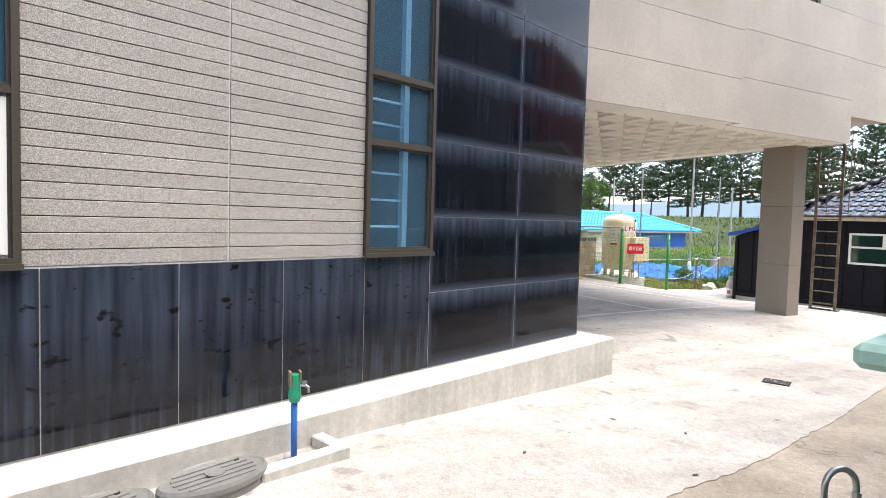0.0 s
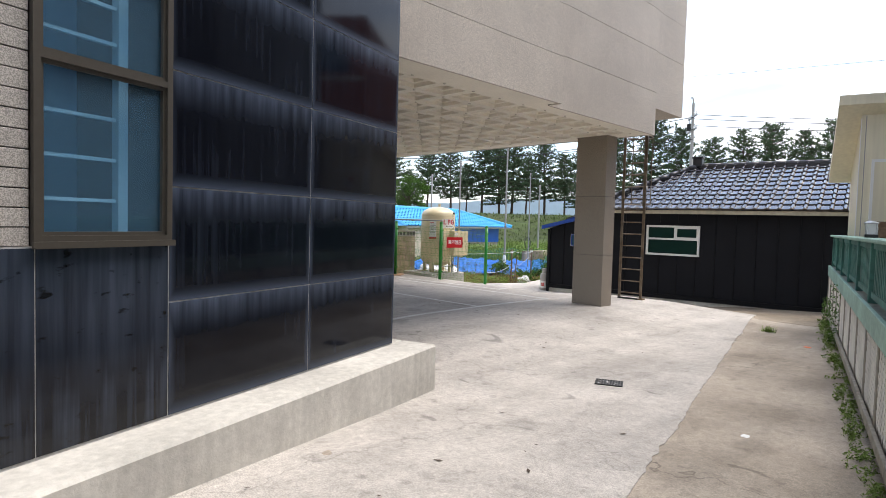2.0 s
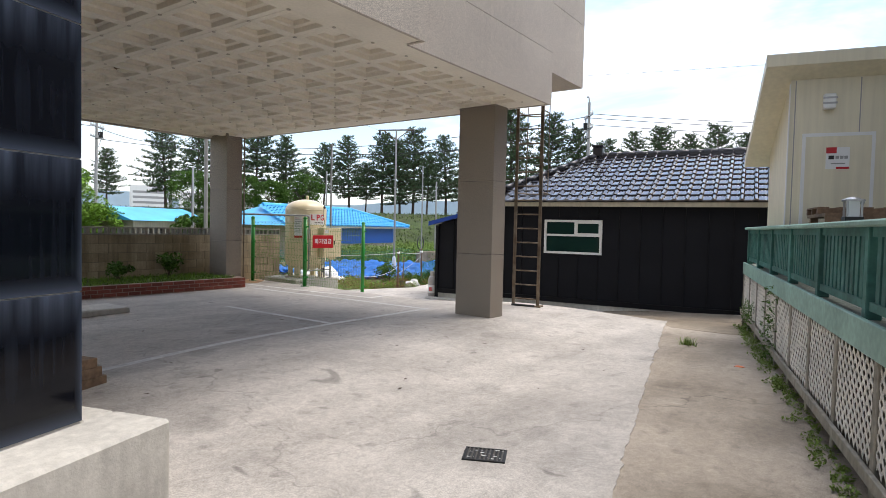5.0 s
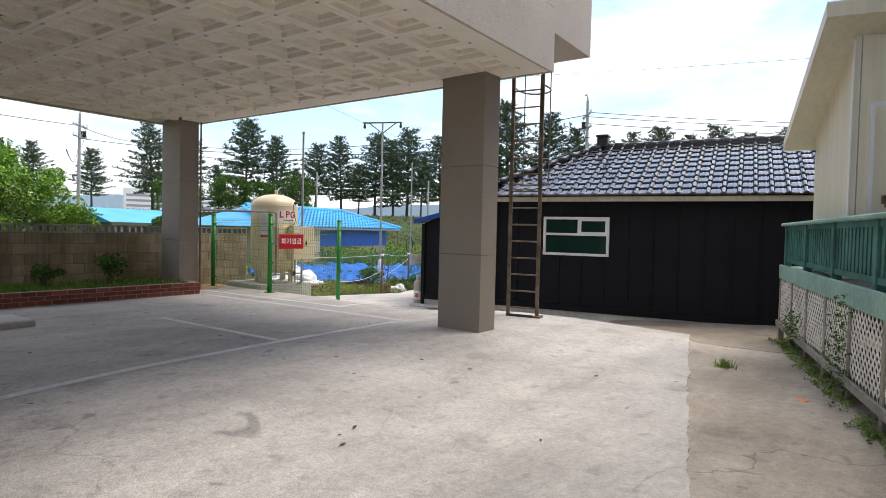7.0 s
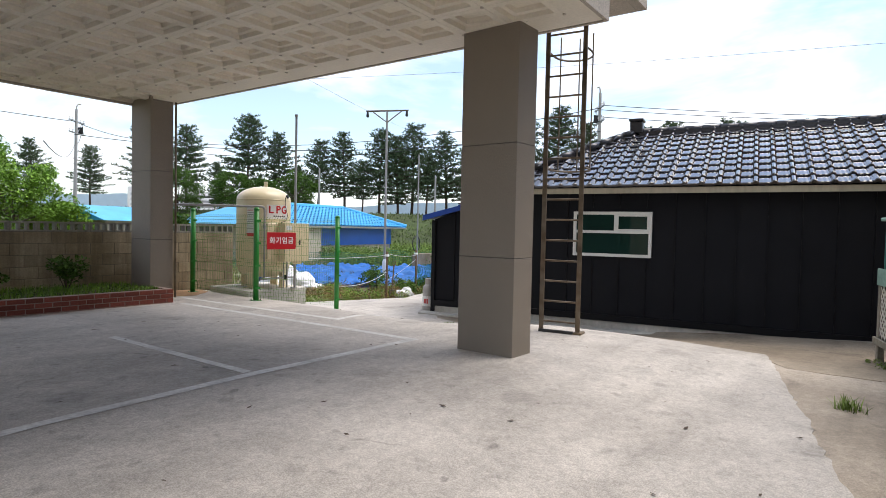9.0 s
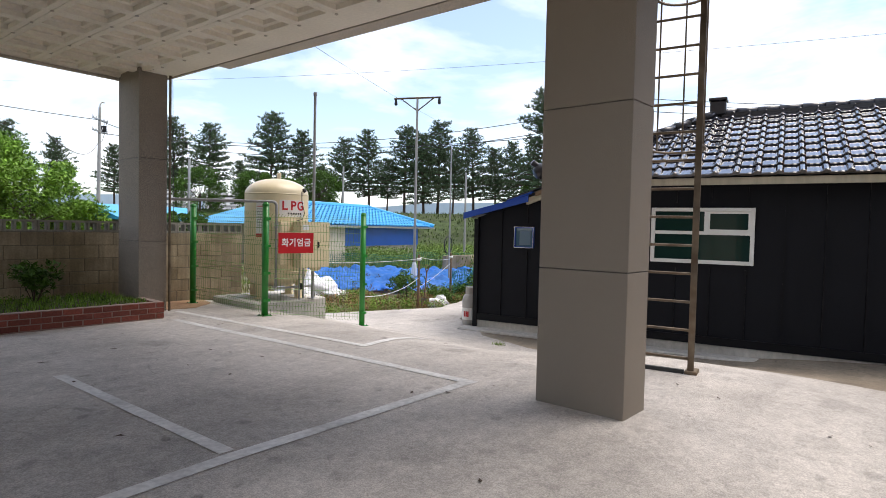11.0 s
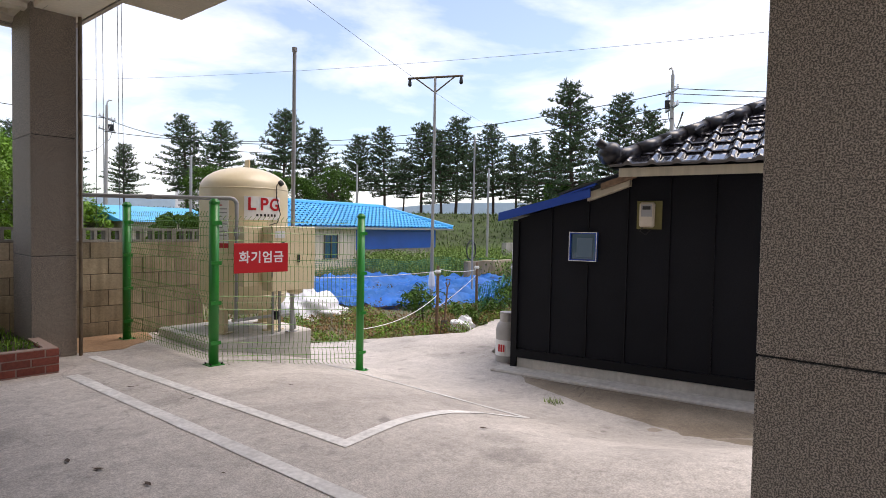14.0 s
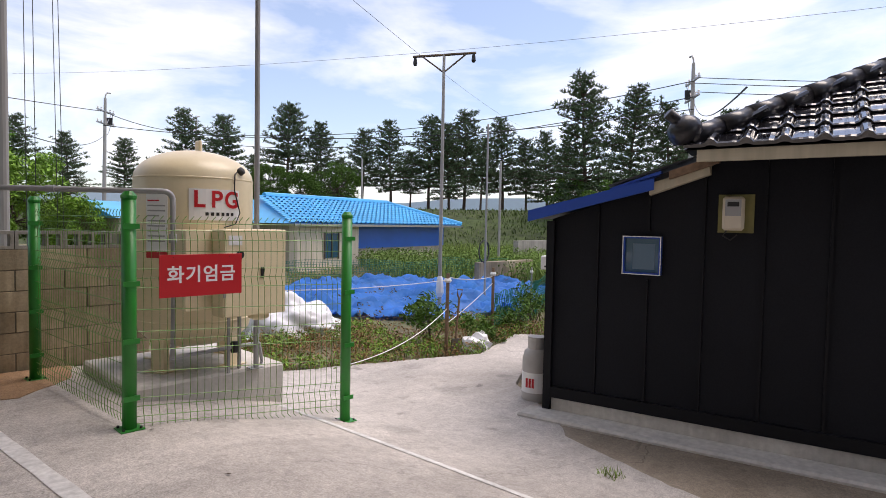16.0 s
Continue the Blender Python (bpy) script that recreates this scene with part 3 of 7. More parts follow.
def wing():
    w = thing("wall_wing", WING, "office wing with black polished stone and grey stone courses", "wall", kind="structure")
    part("core", bx(-14, -3.46, 0.05, 5.5, 0.0, 8.4), "dark_joint", w)
    part("core", bx(-2.65, -0.03, 0.05, 5.5, 0.0, 8.4), "dark_joint", w)
    part("core", bx(-3.46, -2.65, 0.05, 5.5, 0.0, 1.58), "dark_joint", w)
    part("room_wall", bx(-3.459, -2.651, 0.95, 1.0, 1.581, 8.4), "room_blue", w)
    part("backing", bx(-2.66, -0.01, 0.005, 0.049, 0.45, 8.4), "joint", w)
    part("backing", bx(-13.9, -2.662, 0.005, 0.049, 0.45, 1.583), "joint", w)
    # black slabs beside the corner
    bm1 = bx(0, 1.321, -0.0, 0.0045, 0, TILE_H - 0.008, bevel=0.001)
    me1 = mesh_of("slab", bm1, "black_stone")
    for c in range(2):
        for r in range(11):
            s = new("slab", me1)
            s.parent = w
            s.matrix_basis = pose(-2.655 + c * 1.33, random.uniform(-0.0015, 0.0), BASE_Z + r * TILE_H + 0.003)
    bm2 = bx(0, 0.763, 0, 0.0045, 0, 1.068, bevel=0.001)
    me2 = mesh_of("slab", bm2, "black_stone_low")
    for c in range(14):
        s = new("slab", me2)
        s.parent = w
        s.matrix_basis = pose(-3.43 - 0.77 * (c - 1) - 0.77 + 0.003, random.uniform(-0.0015, 0.0), BASE_Z + 0.004)
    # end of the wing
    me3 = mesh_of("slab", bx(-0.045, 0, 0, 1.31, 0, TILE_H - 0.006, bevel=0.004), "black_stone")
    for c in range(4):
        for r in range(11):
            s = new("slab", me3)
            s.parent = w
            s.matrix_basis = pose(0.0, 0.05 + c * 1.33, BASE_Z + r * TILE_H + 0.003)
    part("joint_strip", bx(-4.639, -4.629, 0.006, 0.049, 1.585, 7.3), "joint", w)
    # grey stone courses
    ch = 0.0957
    for k, (a, b) in enumerate(((-4.63, -3.455), (-5.825, -4.638), (-9.4, -8.22))):
        me4 = mesh_of("stone_course", bx(a + 0.002, b - 0.002, 0.0, 0.045, 0, ch - 0.006, bevel=0.0025), "granite")
        for r in range(60):
            s = new("stone_course", me4)
            s.parent = w
            s.matrix_basis = pose(0, random.uniform(-0.0015, 0.0015), 1.585 + r * ch)
    return w


WALL_WING = wing()


def tall_window(x0, x1, name, glazing):
    win = thing(name, WING, "tall bronze-framed strip window with blue tinted glass", "window", kind="structure")
    z0, cuts = 1.585, (2.55, 3.13, 4.4, 5.4, 6.6, 7.4)
    f = 0.036
    fr = bmesh.new()
    box(fr, x0, x0 + f, -0.03, 0.049, z0, 7.4)
    box(fr, x1 - f, x1, -0.03, 0.049, z0, 7.4)
    box(fr, x0 + f, x1 - f, -0.03, 0.049, z0, z0 + 0.05)
    for c in cuts:
        box(fr, x0 + f, x1 - f, -0.028, 0.049, c - 0.03, c + 0.008)
    part("window_frame", fr, "bronze", win)
    part("window_sill", bx(x0 - 0.01, x1 + 0.01, -0.05, -0.0301, z0 - 0.015, z0 + 0.02), "bronze", win)
    lo = z0 + 0.05
    for c in cuts:
        p = part("pane", bx(x0 + f, x1 - f, 0.012, 0.02, lo, c - 0.03), glazing, win)
        p.visible_shadow = glazing == "glass"
        sash = bmesh.new()
        for a in ((x0 + f, x0 + f + 0.02), (x1 - f - 0.02, x1 - f)):
            box(sash, *a, -0.012, 0.011, lo, c - 0.03)
        for a in ((lo, lo + 0.02), (c - 0.05, c - 0.03)):
            box(sash, x0 + f + 0.02, x1 - f - 0.02, -0.012, 0.011, *a)
        part("sash", sash, "bronze", win)
        lo = c + 0.008
    return win


tall_window(-3.45, -2.66, "window_1", "clear_blue")
tall_window(-8.215, -5.83, "window_2", "glass")
stair = thing("stair_rail", WING, "white handrail bars and shelf edges behind the blue window", "handrail")
for z in (1.82, 2.06, 2.30, 2.74, 2.95):
    part("bar", bx(-3.44, -2.87, 0.20, 0.23, z, z + 0.02), "white", stair)
part("upright", bx(-2.87, -2.81, 0.18, 0.24, 1.581, 4.4), "white", stair)
cb_ = thing("curtain", WING @ pose(-5.96, -0.012, 2.05), "white notice board hung in the window beside the wall", "board")
part("board", bx(-0.5, 0.075, 0.0, 0.02, -0.43, 0.50), "white", cb_)
cb_.name = "notice_board"

# ---- plinth along the wing ----
pl = bmesh.new()
box(pl, -14, 0.22, -0.40, 0.0, -0.1, 0.495, bevel=0.018)
box(pl, 0.0, 0.22, 0.0, 5.6, -0.1, 0.495, bevel=0.018)
plinth = part("plinth", pl, "plinth")
plinth.matrix_basis = WING
tagged(plinth, "pale cast concrete plinth ledge along the black wall", "plinth", kind="structure")

# ---- raised storey over the yard ----
SOF = 3.565


def raised_storey():
    b = thing("wall_storey", BLOCK, "raised storey clad in speckled beige granite panels", "wall", kind="structure")
    part("core", bx(-3.549, -0.04, 0.05, 8.45, SOF + 0.30, 9.0), "dark_joint", b)
    part("core", bx(-8.5, -3.55, -0.17, 8.45, SOF + 0.30, 9.0), "dark_joint", b)
    rows = [(3.555, 4.365), (4.372, 5.15), (5.157, 5.93), (5.937, 6.7), (6.707, 7.5), (7.507, 8.3), (8.307, 9.0)]
    for z0, z1 in rows:
        beside_window = z0 > 5.6 and z1 < 7.6
        for a, c in ((-3.54, -2.775), (-1.195, 0.0)) if beside_window else ((-3.54, 0.0),):
            part("panel", bx(a + 0.003, c - 0.003, 0.0, 0.04, z0, z1), "fascia", b)
        for k in range(6):
            part("panel", bx(-0.04, 0.0, 0.042 + k * 1.40, 0.042 + (k + 1) * 1.40 - 0.005, z0, z1), "fascia", b)
    for z0, z1 in ((3.555, 4.24), (4.247, 5.0), (5.007, 5.76), (5.767, 6.5), (6.507, 7.3), (7.307, 8.1), (8.107, 9.0)):
        for a, c in ((-7.0, -3.54),):
            part("panel", bx(a + 0.002, c - 0.002, -0.215, -0.175, z0, z1), "fascia", b)
        part("panel", bx(-3.58, -3.542, -0.174, -0.002, z0, z1), "fascia", b)
    return b


STOREY = raised_storey()


def soffit():
    """The coffered ceiling of the open yard, one mesh."""
    bm = bmesh.new()
    px, py = 0.567, 0.583
    x_hi, y_lo = -0.05, 0.05
    nx, ny = 15, 14
    y_start = 0.30
    x_start = -0.40
    zb = SOF

    def quad(a, b, c, d):
        bm.faces.new([bm.verts.new(p) for p in (a, b, c, d)])

    for i in range(nx):
        for j in range(ny):
            x1, y0 = x_start - i * px, y_start + j * py
            x0, y1 = x1 - px, y0 + py
            if x0 < -8.6:
                continue
            rings = []
            for ins, dz in ((0.0035, 0.05), (0.0035, 0.0), (0.070, 0.0), (0.074, 0.050), (0.122, 0.056), (0.126, 0.104)):
                rings.append([(x0 + ins, y0 + ins, zb + dz), (x1 - ins, y0 + ins, zb + dz), (x1 - ins, y1 - ins, zb + dz), (x0 + ins, y1 - ins, zb + dz)])
            for r0, r1 in zip(rings, rings[1:]):
                for k in range(4):
                    m = (k + 1) % 4
                    quad(r0[k], r1[k], r1[m], r0[m])
            quad(*rings[-1][::-1])
    xe, ye = x_start - nx * px, y_start + ny * py
    # plain borders
    for a in ((x_start, x_hi, y_lo, 8.45), (xe, x_start, y_lo, y_start), (xe, x_start, ye, 8.45), (-8.9, -3.585, -0.17, y_lo)):
        quad((a[0], a[2], zb), (a[0], a[3], zb), (a[1], a[3], zb), (a[1], a[2], zb))
    box(bm, -8.9, -3.58, -0.17, 8.45, SOF + 0.12, SOF + 0.29)
    box(bm, -3.579, -0.045, 0.05, 8.45, SOF + 0.12, SOF + 0.29)
    bmesh.ops.remove_doubles(bm, verts=bm.verts, dist=0.0005)
    ob = part("ceiling", bm, "soffit")
    ob.matrix_basis = BLOCK
    tagged(ob, "cream coffered soffit panels under the raised storey", "ceiling", kind="structure")
    # dark bosses at the panel corners
    me = mesh_of("boss", bx(-0.013, 0.013, -0.013, 0.013, -0.012, 0.002), "soffit_shade")
    for i in range(nx - 1):
        for j in range(ny + 1):
            s = new("boss", me)
            s.parent = ob
            s.matrix_basis = pose(x_start - i * px, y_start + j * py, zb)
    return ob


CEILING = soffit()
tr = bmesh.new()
box(tr, -0.119, 0.0, 8.46, 8.50, 3.55, 3.75)
box(tr, -8.9, -0.12, 8.46, 8.52, 3.53, 4.6)
ob = part("trim", tr, "fascia")
ob.matrix_basis = BLOCK
tagged(ob, "granite edge trim of the soffit", "trim", kind="structure")

# gallery past the storey's end
gal = thing("wall_gallery", BLOCK, "narrow granite-clad gallery beside the raised storey", "wall", kind="structure")
part("panel", bx(0.004, 1.30, 0.03, 0.14, 4.08, 5.15), "fascia", gal)
for k in range(5):
    part("panel", bx(0.004, 1.30, 0.03, 0.14, 5.157 + 0.777 * k, 5.93 + 0.777 * k), "fascia", gal)
part("panel", bx(0.004, 1.30, 0.142, 8.40, 4.08, 4.25), "fascia", gal)
for k in range(6):
    part("panel", bx(1.18, 1.298, 0.142 + 1.375 * k, 1.51 + 1.375 * k, 4.252, 9.0), "fascia", gal)

# window high in the storey's front
win = thing("window_3", BLOCK, "bronze-framed window high in the granite front", "window", kind="structure")
fr = bmesh.new()
for a in ((-2.77, -2.70, 5.72, 7.5), (-1.27, -1.20, 5.72, 7.5), (-2.70, -1.27, 5.72, 5.79), (-2.70, -1.27, 7.43, 7.5)):
    box(fr, a[0], a[1], 0.01, 0.11, a[2], a[3])
part("window_frame", fr, "bronze", win)
part("pane", bx(-2.70, -1.27, 0.06, 0.07, 5.79, 7.43), "glass", win)


def column(name, x0, x1, y0, y1, joints):
    c = thing(name, pose(0, 0, 0), "square column clad in speckled grey granite slabs", "column", kind="structure")
    z = -0.1
    for zz in (*joints, SOF + 0.05):
        part("slab", bx(x0, x1, y0, y1, z, zz - 0.006, bevel=0.004), "column", c)
        part("joint", bx(x0 + 0.008, x1 - 0.008, y0 + 0.008, y1 - 0.008, zz - 0.006, zz), "black", c)
        z = zz
    return c


column("column_1", 11.60, 11.965, 7.40, 8.10, (1.18, 2.36))
column("column_2", 11.19, 11.58, 14.38, 15.10, (1.18, 2.36))


# ---- dark clad house ----
def dark_house():
    h = thing("house", HOUSE, "low black panel-clad house with a glossy tiled hip roof", "house")
    X0, X1, BACK = -2.60, 9.5, 5.8
    wall = bmesh.new()
    box(wall, -1.12, X1, 0.03, BACK, -0.17, 2.26)
    part("wall", wall, "dark_panel", h)
    lean = bmesh.new()
    vs = [lean.verts.new(p) for p in ((X0 + 0.02, 0.03, -0.17), (-1.12, 0.03, -0.17), (-1.12, 0.03, 2.12), (X0 + 0.02, 0.03, 1.66))]
    vb = [lean.verts.new(v.co + Vector((0, 3.6, 0))) for v in vs]
    lean.faces.new(vs)
    lean.faces.new(vb[::-1])
    for k in range(4):
        m = (k + 1) % 4
        lean.faces.new((vs[m], vs[k], vb[k], vb[m]))
    part("wall", lean, "dark_panel", h, "black clad lean-to wall")
    # standing seams and trims
    k, x = 0, X0 + 0.5
    while x < X1:
        top = 2.2 if x > -1.15 else 1.66 + (x - X0) * 0.31
        if 0.36 < x < 1.84:
            part("seam", bx(x - 0.011, x + 0.011, 0.004, 0.03, -0.05, 0.95), "dark_trim", h)
            part("seam", bx(x - 0.011, x + 0.011, 0.004, 0.03, 1.92, top), "dark_trim", h)
        elif -1.88 < x < -1.46:
            part("seam", bx(x - 0.011, x + 0.011, 0.004, 0.03, -0.05, 1.10), "dark_trim", h)
            part("seam", bx(x - 0.011, x + 0.011, 0.004, 0.03, 1.56, top), "dark_trim", h)
        else:
            part("seam", bx(x - 0.011, x + 0.011, 0.004, 0.03, -0.05, top), "dark_trim", h)
        x += 0.475
    part("base_trim", bx(X0 - 0.01, X1, -0.015, 0.0299, -0.16, -0.05), "dark_trim", h)
    part("corner_trim", bx(X0 - 0.02, X0 + 0.06, -0.021, 0.0299, -0.33, 1.64), "dark_trim", h)
    part("corner_trim", bx(X0 - 0.02, X0 + 0.02, 0.0301, 0.12, -0.33, 1.64), "dark_trim", h)
    part("foundation", bx(X0 + 0.05, X1, 0.02, BACK - 0.1, -0.9, -0.172), "plinth", h, "rough grey concrete footing")
    # windows
    def white_window(x0, x1, z0, z1, small):
        w = new("window")
        w.parent = h
        fr = bmesh.new()
        t = 0.055 if not small else 0.022
        fm = "white_frame" if not small else "barge_blue"
        for a in ((x0, x0 + t, z0, z1), (x1 - t, x1, z0, z1), (x0 + t, x1 - t, z0, z0 + t), (x0 + t, x1 - t, z1 - t, z1)):
            box(fr, a[0], a[1], -0.03, 0.029, a[2], a[3], bevel=0.004)
        part("frame", fr, fm, w)
        if small:
            part("pane", bx(x0 + t, x1 - t, 0.004, 0.012, z0 + t, z1 - t), "glass", w)
            part("inner_pane", bx(x0 + 0.09, x1 - 0.06, -0.001, 0.0035, z0 + 0.05, z1 - 0.07), "blind", w)
            ln = bmesh.new()
            for a in ((x0, x0 + 0.008, z0, z1), (x1 - 0.008, x1, z0, z1), (x0 + 0.008, x1 - 0.008, z0, z0 + 0.008), (x0 + 0.008, x1 - 0.008, z1 - 0.008, z1)):
                box(ln, a[0], a[1], -0.034, -0.0302, a[2], a[3])
            part("white_edge", ln, "white_frame", w)
            return
        zm, xm = z0 + (z1 - z0) * 0.52, x0 + (x1 - x0) * 0.53
        mul = bmesh.new()
        box(mul, x0 + t, x1 - t, -0.022, 0.025, zm, zm + 0.05)
        box(mul, xm, xm + 0.045, -0.022, 0.025, zm + 0.05, z1 - t)
        part("mullion", mul, "white_frame", w)
        part("pane", bx(x0 + t, x1 - t, 0.012, 0.018, z0 + t, zm), "house_glass", w)
        part("pane", bx(x0 + t, xm, 0.012, 0.018, zm + 0.05, z1 - t), "house_glass", w)
        part("pane", bx(xm + 0.045, x1 - t, 0.004, 0.010, zm + 0.05, z1 - t), "house_glass", w)
        sash = bmesh.new()
        for a in ((xm + 0.045, xm + 0.075), (x1 - t - 0.03, x1 - t)):
            box(sash, *a, -0.012, 0.0035, zm + 0.05, z1 - t)
        box(sash, xm + 0.075, x1 - t - 0.03, -0.012, 0.0035, zm + 0.05, zm + 0.08)
        box(sash, xm + 0.075, x1 - t - 0.03, -0.012, 0.0035, z1 - t - 0.03, z1 - t)
        part("sash", sash, "white_frame", w)
        for px in (x0 + 0.22, x0 + 0.62):
            pots = bmesh.new()
            lathe(pots, [(0.05, 0), (0.075, 0.13), (0.085, 0.135), (0.085, 0.15), (0.07, 0.15)], 16, (px, 0.1, z0 + 0.06))
            part("plant_pot", pots, "teal_pot", w)
    white_window(0.40, 1.80, 1.02, 1.84, False)
    white_window(-1.85, -1.50, 1.15, 1.51, True)
    # roof: hip with tiles
    EV, RZ, RY, HX = 2.27, 3.665, 2.75, 1.0
    ex0, ey0 = -1.28, -0.34
    ey1, ex1 = 2 * RY + 0.34, X1 + 0.4

    def roof_faces(bm, lift):
        a = Vector((ex0, ey0, EV + lift))
        b = Vector((ex1, ey0, EV + lift))
        c = Vector((ex1, ey1, EV + lift))
        d = Vector((ex0, ey1, EV + lift))
        r0, r1 = Vector((HX, RY, RZ + lift)), Vector((ex1, RY, RZ + lift))
        vs = {k: bm.verts.new(v) for k, v in zip("abcdrs", (a, b, c, d, r0, r1))}
        for q in ("absr", "rscd", "adr"):
            bm.faces.new([vs[k] for k in q])
        bm.faces.new([vs[k] for k in "dcba"])
    rb = bmesh.new()
    roof_faces(rb, -0.02)
    bmesh.ops.recalc_face_normals(rb, faces=rb.faces)
    roof = part("roof", rb, "dark_trim", h)
    # tile courses on the slope that faces the yard, and on the hip end
    slope_len = math.hypot(RY - ey0, RZ - EV)
    up = Vector((0, (RY - ey0) / slope_len, (RZ - EV) / slope_len))
    out = Vector((0, -up.z, up.y))
    tw, tl = 0.262, 0.335
    prof = [(0.0, 0.0), (0.035, 0.003), (0.07, 0.002), (0.105, 0.006), (0.14, 0.002), (0.165, 0.012), (0.185, 0.034), (0.21, 0.044), (0.235, 0.032), (0.262, 0.0)]
    verts, faces = [], []
    rows = int(slope_len / tl) + 1

    def lay(origin, along, up_, out_, s0, s1, u0, u1):
        base = len(verts)
        for (px, pz) in prof:
            x = s0 + px
            for u, dz in ((u0, 0.030), (u0 + 0.02, 0.038), (u1, 0.008)):
                verts.append(origin + along * x + up_ * u + out_ * (pz + dz))
            verts.append(origin + along * x + up_ * (u0 + 0.004) + out_ * (pz * 0.4 + 0.002))
        for i in range(len(prof) - 1):
            a = base + i * 4
            b = a + 4
            faces.extend(((a + 3, b + 3, b, a), (a, b, b + 1, a + 1), (a + 1, b + 1, b + 2, a + 2)))
    o = Vector((0, ey0, EV))
    for r in range(rows):
        u0, u1 = r * tl - 0.03, min(slope_len, (r + 1) * tl + 0.02)
        hip_x = ex0 + (HX - ex0) * max(0, (u0 + 0.1)) / slope_len
        i0 = int((hip_x - ex0) / tw)
        x = ex0 + i0 * tw
        while x < ex1 - tw:
            if x + tw * 0.4 > hip_x:
                lay(o, Vector((1, 0, 0)), up, out, x, x + tw, u0, u1)
            x += tw
    hl = math.hypot(HX - ex0, RZ - EV)
    hup = Vector(((HX - ex0) / hl, 0, (RZ - EV) / hl))
    hout = Vector((-hup.z, 0, hup.x))
    for r in range(int(hl / tl) + 1):
        u0, u1 = r * tl - 0.03, min(hl, (r + 1) * tl + 0.02)
        ylo = ey0 + (RY - ey0) * max(0, u0 + 0.1) / hl
        yhi = ey1 - (ey1 - RY) * max(0, u0 + 0.1) / hl
        y = yhi
        while y - tw > ylo:
            lay(Vector((ex0, y, EV)), Vector((0, -1, 0)), hup, hout, 0, tw, u0, u1)
            y -= tw
    me = bpy.data.meshes.new("roof_tiles")
    me.from_pydata([tuple(v) for v in verts], [], faces)
    me.materials.append(M["roof_tile"])
    tagged(new("roof_tiles", me), "glossy black interlocking clay roof tiles", kind="stuff").parent = h
    # ridge and hip caps
    def caps(p, q, n):
        p, q = Vector(p), Vector(q)
        for i in range(n):
            a, b = p.lerp(q, i / n), p.lerp(q, (i + 1.02) / n)
            bm = bmesh.new()
            tube(bm, a, b, 0.090, 0.080, 14)
            bmesh.ops.translate(bm, vec=(0, 0, 0.02), verts=bm.verts)
            part("ridge_cap", bm, "ridge_tile", roof, smooth=True)
    caps((ex0 + 0.02, ey0 + 0.02, EV + 0.06), (HX, RY, RZ + 0.02), 11)
    caps((HX, RY, RZ + 0.01), (ex1, RY, RZ + 0.01), 26)
    for k in range(2):
        part("ridge_course", bx(HX + 0.1, ex1, RY - 0.13 + 0.02 * k, RY + 0.13 - 0.02 * k, RZ - 0.05 + 0.04 * k, RZ - 0.01 + 0.04 * k), "ridge_tile", roof)
    endcap = bmesh.new()
    lathe(endcap, [(0.02, -0.10), (0.085, -0.10), (0.12, -0.04), (0.125, 0.06), (0.09, 0.12), (0.02, 0.125)], 20)
    bmesh.ops.transform(endcap, matrix=pose(ex0 - 0.01, ey0 + 0.01, EV + 0.14, 0, 62, 38), verts=endcap.verts)
    tip = part("hip_end_tile", endcap, "ridge_tile", roof, smooth=True)
    horn = pipe(bmesh.new(), [(ex0 + 0.04, ey0 + 0.05, EV + 0.20), (ex0 - 0.05, ey0 - 0.03, EV + 0.22), (ex0 - 0.12, ey0 - 0.09, EV + 0.28)], 0.05, 10)
    part("hip_end_horn", horn, "ridge_tile", roof, smooth=True)
    ch = bmesh.new()
    box(ch, HX - 0.11, HX + 0.16, RY - 0.14, RY + 0.14, RZ, RZ + 0.26, bevel=0.02)
    box(ch, HX - 0.13, HX + 0.18, RY - 0.16, RY + 0.16, RZ + 0.2601, RZ + 0.32, bevel=0.012)
    part("ridge_end_block", ch, "ridge_tile", roof)
    # eaves board
    part("eaves_board", bx(ex0 + 0.1, ex1, ey0 + 0.02, ey0 + 0.06, EV - 0.12, EV - 0.021), "plaster", h, "cream painted eaves board")
    part("eaves_soffit", bx(ex0 + 0.2, ex1, ey0 + 0.061, 0.028, EV - 0.05, EV - 0.0201), "dark_trim", h)
    # lean-to roof in blue metal
    lr = bmesh.new()
    z0, z1 = 1.66, 2.10
    for dz0, dz1, dy in ((0.0, 0.05, -0.16),):
        pts = [(X0 - 0.14, dy), (-1.22, dy), (-1.22, 3.7), (X0 - 0.14, 3.7)]
        lo = [lr.verts.new((x, y, (z0 if x < -2 else z1) + 0.0)) for x, y in pts]
        hi = [lr.verts.new((x, y, (z0 if x < -2 else z1) + 0.05)) for x, y in pts]
        lr.faces.new(lo[::-1])
        lr.faces.new(hi)
        for k in range(4):
            m = (k + 1) % 4
            lr.faces.new((lo[k], lo[m], hi[m], hi[k]))
    part("lean_to_roof", lr, "dark_trim", h)
    ft = bmesh.new()
    v = [ft.verts.new(p) for p in ((X0 - 0.16, -0.185, 1.63), (-1.55, -0.185, 1.93), (-1.55, -0.185, 2.03), (X0 - 0.16, -0.185, 1.74))]
    v2 = [ft.verts.new(p.co + Vector((0, 0.022, 0))) for p in v]
    ft.faces.new(v)
    ft.faces.new(v2[::-1])
    for k in range(4):
        m = (k + 1) % 4
        ft.faces.new((v[m], v[k], v2[k], v2[m]))
    part("barge_board", ft, "barge_blue", h, "bright blue metal barge board")
